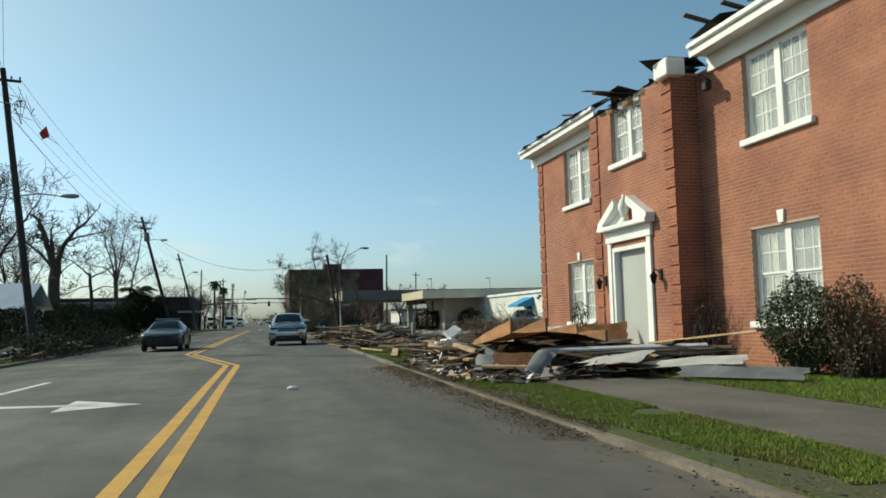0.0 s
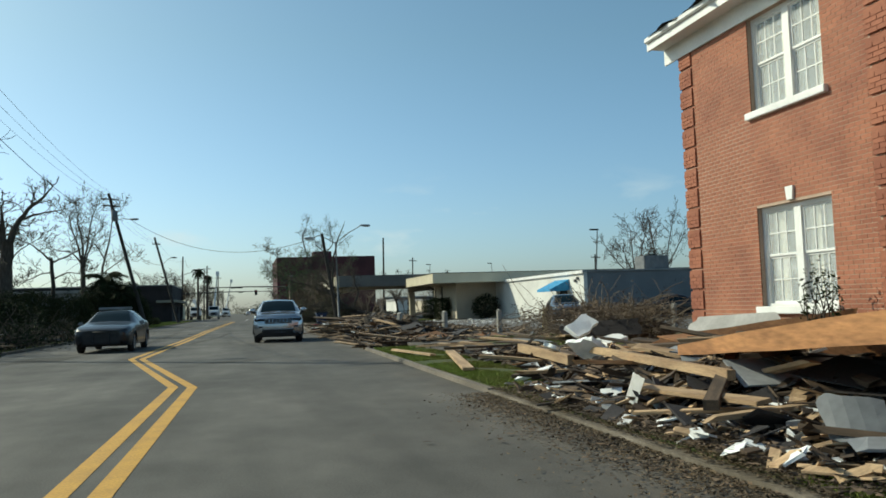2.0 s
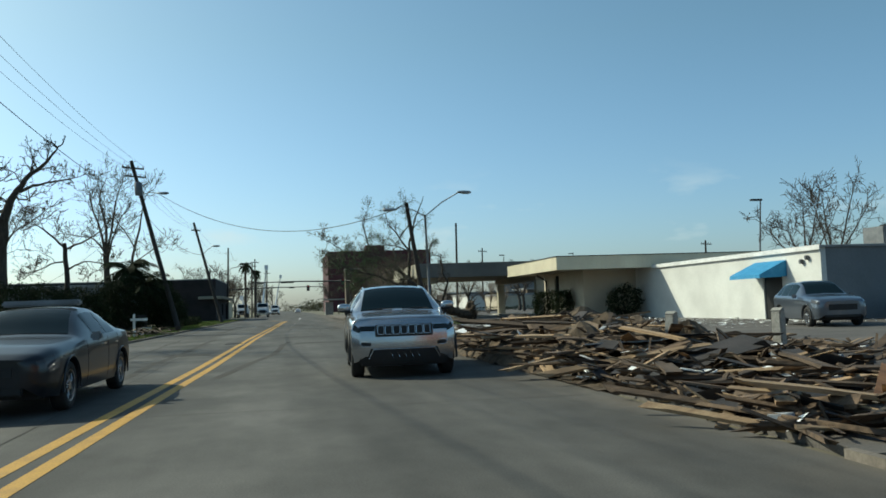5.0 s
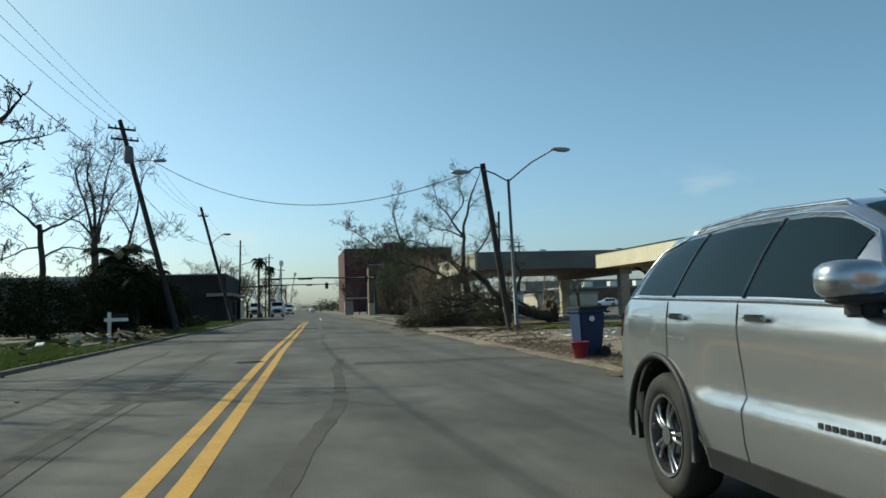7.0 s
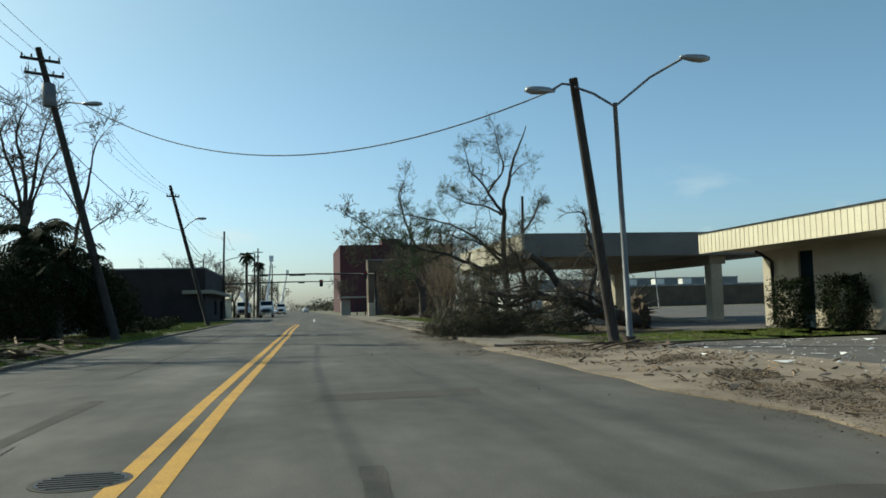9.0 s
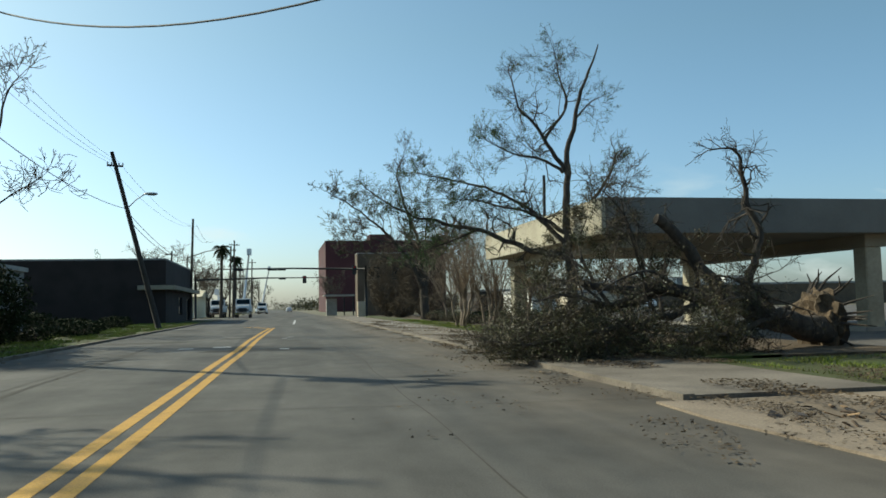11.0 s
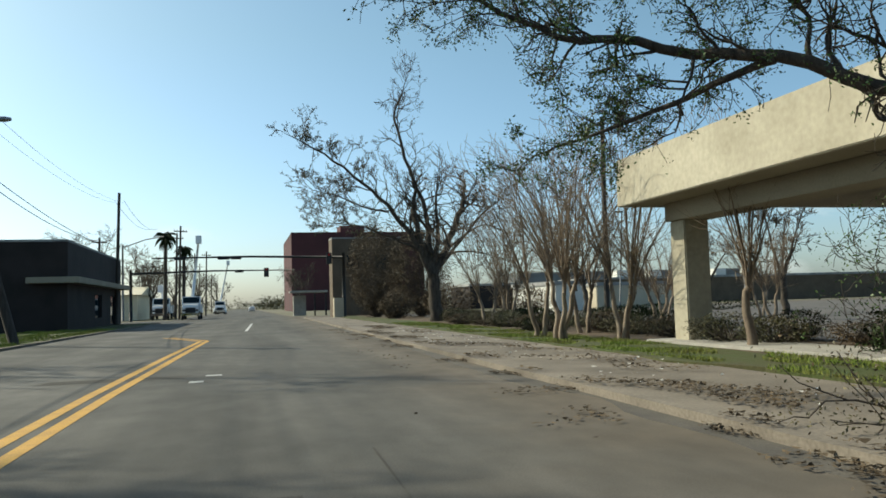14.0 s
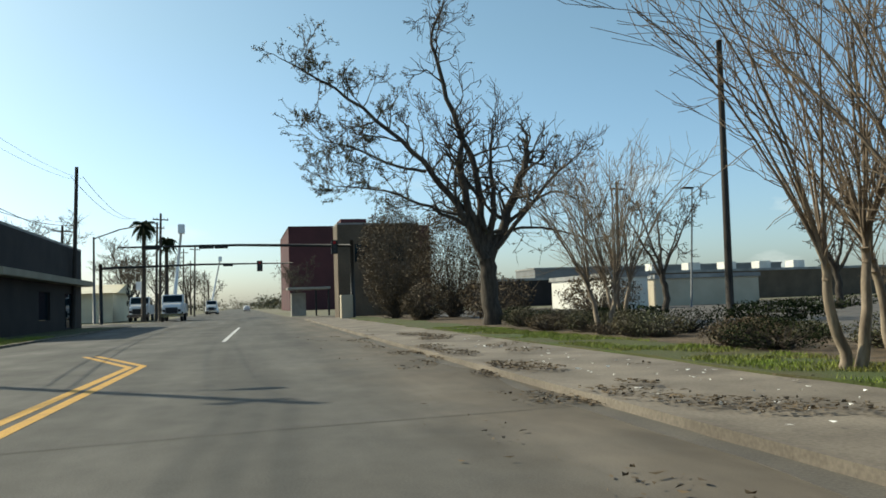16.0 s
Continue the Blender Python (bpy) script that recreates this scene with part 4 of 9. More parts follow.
# ---- store on the far side ----
store = thing("store_building", "low dark brick store with flat roof and a pale canopy band", "building")
part("wall", walled("x", -12.35, -12.05, 140.0, 163.5, 0.0, 5.95, [(157.5, 160.5, 0.2, 2.6), (150.0, 153.0, 0.8, 2.6)]), M["store_brick"], store)
part("wall", walled("y", 140.0, 140.3, -52.0, -12.35, 0.0, 5.95), M["store_brick"], store)
part("wall", walled("y", 163.2, 163.5, -52.0, -12.35, 0.0, 5.95), M["store_brick"], store)
part("roof", boxed(-52.0, -12.05, 140.0, 163.5, 5.95, 6.1), M["roof_grey"], store)
part("canopy_band", boxed(-12.05, -11.2, 139.2, 163.5, 3.2, 3.6, bev=0.03), M["soffit"], store, "weathered pale canopy band")
part("canopy_band", boxed(-14.4, -12.05, 139.2, 140.0, 3.2, 3.6, bev=0.03), M["soffit"], store, "weathered pale canopy band")
part("door", boxed(-12.3, -12.2, 157.5, 160.5, 0.2, 2.6), M["car_glass"], store, "dark shop door")
part("shop_window", boxed(-12.3, -12.2, 150.0, 153.0, 0.8, 2.6), M["car_glass"], store)
# low grey house behind the palm
hs = thing("grey_building", "low grey building with flat roof behind shrubs", "building")
# walls share the block tone that has shade in its colour
part("wall", walled("y", 108.0, 108.3, -60.0, -19.5, 0.0, 4.2, [(-33, -31, 0.9, 2.6), (-27, -25.6, 0.0, 2.4)]), M["shade_grey_block"], hs)
part("wall", walled("x", -19.8, -19.5, 108.3, 124.0, 0.0, 4.2), M["shade_grey_block"], hs)
part("roof", boxed(-60.3, -19.3, 107.7, 124.3, 4.2, 4.5), M["roof_grey"], hs)
part("window", boxed(-33, -31, 108.1, 108.15, 0.9, 2.6), M["car_glass"], hs)
part("door", boxed(-27, -25.6, 108.1, 108.15, 0.0, 2.4), M["car_glass"], hs)
# tin-roofed house
hs = thing("house", "small house with blue-grey tin roof", "house")
part("wall", boxed(-27.0, -18.9, 60.5, 68.0, 0.0, 2.8), M["white_block"], hs)
part("roof", prismed(((60.0, 2.75), (64.2, 4.85), (68.5, 2.75), (64.2, 4.7)), "x", -27.5, -18.3), M["tin"], hs, "ribbed blue-grey tin roof")
# yellow canopy building past the junction
ys = thing("yellow_building", "low pale yellow building past the junction", "building")
part("wall", boxed(-30.0, -14.5, 196.0, 210.0, 0.0, 3.4), M["fascia"], ys)
part("roof", prismed(((195.2, 3.4), (203, 4.6), (211, 3.4)), "x", -30.6, -13.9), M["fascia"], ys)

# ---- tall brick building and what stands round it ----
tall = thing("brick_tower", "tall plain dark red brick block with flat roof", "building")
part("wall", walled("y", 290.0, 290.4, 11.2, 45.8, 0.0, 20.1), M["far_brick"], tall)
part("wall", walled("x", 11.2, 11.6, 290.4, 330.0, 0.0, 20.1), M["far_brick"], tall)
part("roof", boxed(11.2, 45.8, 290.4, 330.0, 19.7, 20.0), M["roof_grey"], tall)
part("penthouse", boxed(24.5, 31.0, 296.0, 304.0, 20.0, 22.4), M["far_brick"], tall)
ol = thing("brown_building", "two-storey brown brick building behind the trees", "building")
part("wall", walled("y", 166.0, 166.3, 8.1, 15.4, 0.0, 8.1, [(9.6 + 3 * i, 11.0 + 3 * i, 4.8, 6.4) for i in range(2)]), M["brown_wall"], ol)
part("wall", walled("x", 8.1, 8.4, 166.3, 169.0, 0.0, 8.1), M["brown_wall"], ol)
part("roof", boxed(8.1, 15.4, 166.0, 169.0, 8.1, 8.25), M["roof_grey"], ol)
for i in range(2):
    part("window", boxed(9.6 + 3 * i, 11.0 + 3 * i, 166.1, 166.15, 4.8, 6.4), M["car_glass"], ol)
ks = thing("bank_sign_shelter", "low pale roadside shelter on dark posts near the junction", "shelter")
part("roof", boxed(4.9, 9.6, 186.0, 190.0, 2.95, 3.2, bev=0.04), M["concrete"], ks)
part("wall", boxed(5.4, 7.0, 188.0, 189.5, 0.0, 2.6), M["concrete"], ks)
for x in (8.0, 9.4):
    part("post", boxed(x - 0.09, x + 0.09, 186.3, 186.5, 0.0, 2.9), M["black_metal"], ks)
md = thing("brick_pier", "squat brown masonry pier beside the sidewalk", "pier")
part("body", boxed(7.4, 8.3, 158.5, 159.4, 0.0, 1.9, bev=0.03), M["stucco"], md)

# far low buildings beyond the lot on the right
for x0, x1, y0, z1, m_, lab in ((34, 110, 205, 3.6, "store_brick", "long dark low building beyond the parking lot"), (27, 30, 152, 2.5, "white_block", "white box building beyond the lot"),
                                (34, 44, 158, 2.4, "stucco", "tan low building beyond the lot"), (52, 130, 200, 4.0, "brown_wall", "dark brown warehouse with white roof units"),
                                (60, 120, 255, 7.0, "shade_grey_block", "large grey distant building")):
    fb = thing("distant_building", lab, "building")
    part("wall", boxed(x0, x1, y0, y0 + 12, 0.0, z1), M[m_], fb)
    part("parapet", boxed(x0 - 0.15, x1 + 0.15, y0 - 0.15, y0 + 12.15, z1, z1 + 0.35), M["roof_grey"], fb)
for k in range(5):
    u = thing("roof_unit", "white roof unit on the distant warehouse", "air conditioner", "warehouse roof units")
    part("cabinet", boxed(58 + 6 * k, 60 + 6 * k, 202, 204, 4.35, 5.5, bev=0.05), M["white_block"], u)


# ---- poles, lamps, wires ----
def cobra(parent, a, b, material="lamp_head"):
    """A street lamp arm from a to b with a cobra head at its end."""
    a, b = Vector(a), Vector(b)
    mid = (a + b) / 2 + Vector((0, 0, 0.12))
    part("lamp_arm", tubed((a, mid, b), 0.035, 7), M["galv"], parent)
    d = (b - a)
    d.z = 0
    d.normalize()
    n = d.cross(Vector((0, 0, 1)))
    bm = bmesh.new()
    rings = []
    for t, w, h, dz in ((-0.12, 0.05, 0.05, 0.0), (0.05, 0.10, 0.09, 0.0), (0.3, 0.17, 0.12, -0.02), (0.55, 0.18, 0.12, -0.03), (0.75, 0.10, 0.07, -0.02)):
        c = b + d * t + Vector((0, 0, dz))
        rings.append([bm.verts.new(c + n * w * math.cos(q) + Vector((0, 0, h * math.sin(q) * (1 if math.sin(q) > 0 else 0.8)))) for q in (2 * math.pi * k / 12 for k in range(12))])
    for r0, r1 in zip(rings, rings[1:]):
        for k in range(12):
            bm.faces.new((r0[k], r0[(k + 1) % 12], r1[(k + 1) % 12], r1[k]))
    bm.faces.new(rings[0])
    bm.faces.new(rings[-1])
    bmesh.ops.recalc_face_normals(bm, faces=bm.faces[:])
    part("lamp_head", bm, M[material], parent, smooth=True)


def pole(base, top, r0, r1, label, arms=(), lamp=None, transformer=None):
    root = thing("utility_pole", label, "utility pole")
    b, t = Vector(base), Vector(top)
    part("shaft", tubed([b + (t - b) * k / 6 for k in range(7)], [r0 + (r1 - r0) * k / 6 for k in range(7)], 10), M["pole_wood"], root)
    for f, w, ang in arms:
        c = b + (t - b) * f
        d = Vector((math.cos(ang), math.sin(ang), -0.05 * math.cos(ang)))
        m = Matrix.Translation(c + Vector((0, -r1 - 0.05, 0))) @ d.to_track_quat("X", "Z").to_matrix().to_4x4()
        part("crossarm", boxed(-w, w, -0.05, 0.05, -0.06, 0.06, m=m, bev=0.01), M["pole_wood"], root)
        for s in (-0.92, -0.45, 0.45, 0.92):
            part("insulator", tubed([m @ Vector((w * s, 0, 0.06)), m @ Vector((w * s, 0, 0.12)), m @ Vector((w * s, 0, 0.22))], [0.02, 0.05, 0.03], 8), M["scrap_grey"], root)
    if lamp:
        cobra(root, b + (t - b) * lamp[0], lamp[1])
    if transformer:
        c = b + (t - b) * transformer
        bm = bmesh.new()
        tube(bm, (c + Vector((0.05, -0.42, -0.5)), c + Vector((0.05, -0.42, -0.46)), c + Vector((0, -0.42, 0.45)), c + Vector((0, -0.42, 0.52))), (0.26, 0.29, 0.29, 0.2), 14)
        part("transformer", bm, M["galv"], root, "grey cylindrical transformer")
    return root


pole((-11.4, 34.0, 0), (-12.95, 34.0, 13.2), 0.19, 0.12, "leaning wooden utility pole with broken crossarm", ((0.955, 0.75, 0.05),), (0.55, (-10.3, 33.7, 7.25)))
pole((-10.3, 86.9, 0), (-13.63, 86.9, 13.1), 0.2, 0.13, "leaning wooden utility pole with transformer and lamp", ((0.955, 0.8, 0.3), (0.905, 0.8, 0.3)), (0.80, (-11.6, 86.6, 10.55)), 0.83)
pole((-9.45, 117.2, 0), (-12.42, 117.2, 11.6), 0.19, 0.12, "leaning wooden utility pole with street lamp", ((0.92, 0.5, 0.1),), (0.68, (-10.3, 117.0, 8.85)))
pole((-11.9, 159.5, 0), (-11.6, 159.5, 11.9), 0.17, 0.12, "straight wooden utility pole beside the store")
pole((6.25, 71.0, 0), (5.05, 70.3, 7.45), 0.16, 0.12, "leaning wooden pole with a sagging cable", (), (0.975, (4.35, 70.2, 7.05)))
pole((19.9, 126.5, 0), (20.1, 126.5, 12.0), 0.17, 0.12, "dark straight pole in the parking lot")
for x, y, h in ((-9.4, 192.2, 11.2), (-8.7, 188.8, 11.8), (-7.4, 232, 11.5), (-11.0, 260, 13), (-12.0, 300, 13), (-10.5, 340, 12), (31.6, 160, 11), (52.2, 120, 8.5), (-16.5, 178, 9.5)):
    pole((x, y, 0), (x + 0.25, y, h), 0.16, 0.11, "distant wooden utility pole", ((0.94, 0.8, 0.1),))
# steel street lamp with two arms
sl = thing("street_lamp", "galvanised twin-arm street lamp on a slender steel post", "street lamp")
part("post", tubed(((6.28, 70.0, 0), (6.2, 70.0, 3.5), (6.12, 70.0, 6.7)), (0.09, 0.075, 0.06), 10), M["galv"], sl)
part("base_collar", tubed(((6.28, 70, 0.0), (6.28, 70, 0.3)), 0.14, 10), M["galv"], sl)
cobra(sl, (6.12, 70.0, 6.6), (8.25, 70.0, 8.05))
part("stay_arm", tubed(((6.12, 70, 6.6), (5.5, 70, 6.95), (5.0, 70.1, 7.15)), 0.035, 7), M["galv"], sl)
# lot lamps far right
for x, y, h, a in ((31.7, 75.0, 8.0, -1), (33.0, 150, 9.0, -1), (45, 150, 9.0, 1)):
    l2 = thing("lot_lamp", "tall parking lot lamp", "street lamp")
    part("post", tubed(((x + 0.6 * a, y, 0), (x, y, h)), (0.08, 0.045), 8), M["galv"], l2)
    part("head", boxed(x - 0.8, x + 0.1, y - 0.14, y + 0.14, h - 0.06, h + 0.08, bev=0.03), M["black_metal"], l2)


def wire(a, b, sag, r=0.009, label="sagging black overhead wire"):
    a, b = Vector(a), Vector(b)
    pts = [a + (b - a) * k / 24 - Vector((0, 0, sag * 4 * (k / 24) * (1 - k / 24))) for k in range(25)]
    return tagged(part("overhead_wire", tubed(pts, r, 5), M["wire"]), label, "wire", "overhead wires")


wire((-11.6, 86.6, 10.5), (4.5, 70.2, 7.1), 2.05, 0.021, "thick sagging cable across the road")
for s in (-0.7, 0.0, 0.7):
    wire((-12.9 + s, 34, 12.7), (-13.3 + s, 86.9, 12.6), 0.9)
    wire((-13.3 + s, 86.9, 12.3), (-12.2 + s * 0.5, 117.2, 10.9), 0.8)
wire((-12.9, 34, 11.4), (-12.7, 86.9, 9.6), 1.0, 0.018)
wire((-12.7, 86.9, 9.0), (-11.5, 117.2, 7.9), 0.8, 0.02)
wire((-12.9, 86.9, 9.3), (-24.0, 100, 4.0), 0.5, 0.015)
for s in (-0.4, 0.4):
    wire((-12.2 + s, 117.2, 10.7), (-11.6 + s, 159.5, 11.0), 0.9)
    wire((-11.6 + s, 159.5, 11.2), (-13.3 + s, 205, 13.0), 0.9, 0.02)
wire((-11.2, 117.2, 7.0), (-11.8, 159.5, 7.6), 1.0, 0.02)
wire((-11.2, 117.2, 7.4), (-11.8, 159.5, 6.8), 0.6, 0.02)
for k in range(4):
    wire((-10.0 + 3 * k, -10, 14.5), (-12.9, 34, 12.9), 0.6)
# torn limb and red cloth caught on the pole
lb = thing("caught_branch", "broken leafy branch caught on the utility pole", "branch")
bm = bmesh.new()
rng = np.random.default_rng(3)
for k in range(14):
    a = Vector((-12.4, 33.8, 11.4)) + Vector(rng.normal(0, 0.25, 3))
    tube(bm, (a, a + Vector(rng.normal(0, 0.3, 3)), a + Vector((0.3 + rng.normal(0, 0.5), rng.normal(0, 0.3), rng.normal(-0.2, 0.4)))), (0.03, 0.02, 0.006), 4)
part("twig_mass", bm, M["bark"], lb)
fl = thing("red_cloth", "small red cloth hanging from a torn wire", "cloth")
part("cloth", prismed(((-11.3, 10.15), (-11.0, 10.5), (-10.85, 10.0), (-11.15, 9.85)), "y", 33.7, 33.72), M["flag_red"], fl)
wire((-12.3, 34, 12.4), (-10.4, 33.5, 9.6), 0.5, 0.012)

# traffic signals on mast arms
def mast(px, y, z, x_end, heads, label):
    root = thing("traffic_signal", label, "traffic signal", "junction signals")
    part("post", tubed(((px, y, 0), (px, y, z + 0.35)), (0.2, 0.15), 12), M["black_metal"], root)
    part("mast_arm", tubed(((px, y, z - 0.1), ((px + x_end) / 2, y, z + 0.1), (x_end, y, z + 0.05)), (0.13, 0.1, 0.06), 10), M["black_metal"], root)
    for x, w, tall_ in heads:
        h = part("signal_head", boxed(x - w, x + w, y - 0.32, y - 0.12, z - (0.75 if tall_ else 0.16), z + (0.35 if tall_ else 0.16), bev=0.03), M["black_metal"], root)
        if tall_:
            for k in range(3):
                part("lens", tubed(((x, y - 0.33, z + 0.15 - 0.35 * k), (x, y - 0.36, z + 0.15 - 0.35 * k)), 0.12, 12), M["red_lens"] if k == 0 else M["lamp_lens"], root)


mast(-13.45, 181.3, 5.6, 5.2, ((1.85, 0.28, True), (-1.3, 0.5, False)), "black traffic signal mast arm over the junction")
mast(8.6, 160.6, 5.95, -9.0, ((-6.5, 0.55, False), (-2.6, 0.55, False), (-1.5, 0.5, False), (7.2, 0.25, True)), "black traffic signal mast arm seen edge on")
st = thing("traffic_signal_post", "black traffic signal post with pedestrian head", "traffic signal")
part("post", tubed(((-15.5, 190, 0), (-15.5, 190, 9.4)), (0.16, 0.1), 10), M["galv"], st)
part("lamp_arm", tubed(((-15.5, 190, 9.2), (-12.8, 190, 10.2), (-10.6, 190, 10.6)), 0.07, 8), M["galv"], st)

# ---- bollards, cross, bins ----
bol = thing("bollard", "short weathered concrete bollard at the lot edge", "bollard", "lot bollards")
part("post", boxed(-0.09, 0.09, -0.09, 0.09, 0.0, 0.97, bev=0.02), M["concrete"], bol)
part("cap", prismed(((-0.09, 0.97), (0.09, 0.97), (0.0, 1.02)), "y", -0.09, 0.09), M["concrete"], bol)
bol.matrix_world = pose(8.5, 35.3, 0.0)
for k, (x, y) in enumerate(((10.4, 35.3), (12.3, 35.3), (14.3, 35.3), (16.2, 35.2), (6.3, 35.5), (4.6, 36.2), (18.2, 35.2))):
    c = copy_thing(bol, pose(x, y, 0.0, 2 * math.sin(k * 3), 3 * math.cos(k * 5), 7 * k))
    if k == 0:
        tagged(c, "short concrete bollard with faded yellow paint at the lot edge")
        for ch in c.children:
            ch.data = ch.data.copy()
            ch.data.materials.clear()
            ch.data.materials.append(M["yellow_faded"])
cr = thing("white_cross_post", "white wooden cross-shaped sign post on the verge", "sign post")
part("upright", boxed(-10.54, -10.42, 69.8, 69.92, 0.0, 1.36, bev=0.008), M["cross_white"], cr)
part("crossbar", boxed(-10.65, -9.75, 69.74, 69.8, 0.98, 1.12, bev=0.008), M["cross_white"], cr)
part("name_board", boxed(-10.3, -9.8, 69.76, 69.79, 1.15, 1.3), M["black_metal"], cr)

bn = thing("wheeled_bin", "blue wheeled trash bin with closed lid by the road", "trash bin")
BX0, BY0_, = 3.18, 52.95
bm = bmesh.new()
lo = [bm.verts.new((BX0 + sx * 0.22, BY0_ + sy * 0.27, 0.06)) for sx, sy in ((-1, -1), (1, -1), (1, 1), (-1, 1))]
hi = [bm.verts.new((BX0 + sx * 0.29, BY0_ + sy * 0.38, 1.0)) for sx, sy in ((-1, -1), (1, -1), (1, 1), (-1, 1))]
bm.faces.new(list(reversed(lo)))
bm.faces.new(hi)
for k in range(4):
    bm.faces.new((lo[k], lo[(k + 1) % 4], hi[(k + 1) % 4], hi[k]))
bmesh.ops.bevel(bm, geom=bm.edges[:], offset=0.035, segments=2, affect="EDGES")
part("body", bm, M["bin_blue"], bn)
part("rim", boxed(BX0 - 0.33, BX0 + 0.33, BY0_ - 0.42, BY0_ + 0.42, 0.985, 1.04, bev=0.015), M["bin_blue"], bn)
part("lid", boxed(BX0 - 0.345, BX0 + 0.345, BY0_ - 0.44, BY0_ + 0.42, 1.042, 1.12, bev=0.03), M["plastic"], bn, "dark hinged lid")
part("handle", tubed(((BX0 + 0.36, BY0_ - 0.25, 0.98), (BX0 + 0.44, BY0_ - 0.25, 1.0), (BX0 + 0.44, BY0_ + 0.25, 1.0), (BX0 + 0.36, BY0_ + 0.25, 0.98)), 0.018, 8), M["plastic"], bn)
part("badge", tubed(((BX0 - 0.02, BY0_ - 0.37, 0.86), (BX0 - 0.02, BY0_ - 0.385, 0.86)), 0.06, 14), M["scrap_white"], bn, "pale round badge")
for s in (-1, 1):
    part("wheel", tubed(((BX0 + 0.26, BY0_ + s * 0.3, 0.13), (BX0 + 0.26, BY0_ + s * 0.36, 0.13)), 0.13, 16), M["tyre"], bn)
tb = thing("red_tub", "red plastic tub standing against the blue bin", "tub")
bm = bmesh.new()
prof = [(0.13, 0.03), (0.135, 0.04), (0.19, 0.36), (0.205, 0.36), (0.205, 0.385), (0.18, 0.385), (0.125, 0.06)]
rings = [[bm.verts.new((2.82 + r * math.cos(2 * math.pi * k / 24), 52.45 + r * math.sin(2 * math.pi * k / 24), z)) for k in range(24)] for r, z in prof]
for r0, r1 in zip(rings, rings[1:]):
    for k in range(24):
        bm.faces.new((r0[k], r0[(k + 1) % 24], r1[(k + 1) % 24], r1[k]))
bm.faces.new(list(reversed(rings[0])))
bm.faces.new(rings[-1])
part("shell", bm, M["bucket_red"], tb, smooth=True)
mh = thing("manhole_cover", "round cast-iron manhole cover in the asphalt", "manhole cover")
part("cover", tubed(((-4.25, 56.1, -0.02), (-4.25, 56.1, 0.008)), 0.33, 28), M["black_metal"], mh)
part("ring", tubed(((-4.25, 56.1, -0.02), (-4.25, 56.1, 0.005)), 0.37, 28), M["asphalt_patch"], mh)
for k in range(-3, 4):
    w = math.sqrt(0.3 ** 2 - (k * 0.08) ** 2)
    part("rib", boxed(-4.25 - w, -4.25 + w, 56.1 + k * 0.08 - 0.016, 56.1 + k * 0.08 + 0.016, 0.008, 0.014), M["plastic"], mh)
lt = thing("paper_litter", "crumpled white paper on the asphalt", "litter")
bm = bmesh.new()
bmesh.ops.create_icosphere(bm, subdivisions=3, radius=0.065, matrix=Matrix.Translation((-1.14, 9.55, 0.03)))
for v in bm.verts:
    d = v.co - Vector((-1.14, 9.55, 0.03))
    v.co = Vector((-1.14, 9.55, 0.03)) + Vector((d.x * 1.3, d.y, d.z * 0.55)) * (1 + 0.45 * noise.noise(d * 34))
part("paper", bm, M["scrap_white"], lt)


# ---- vehicles ----
def crom(p0, p1, p2, p3, t):
    return 0.5 * ((2 * p1) + (-p0 + p2) * t + (2 * p0 - 5 * p1 + 4 * p2 - p3) * t * t + (-p0 + 3 * p1 - 3 * p2 + p3) * t ** 3)


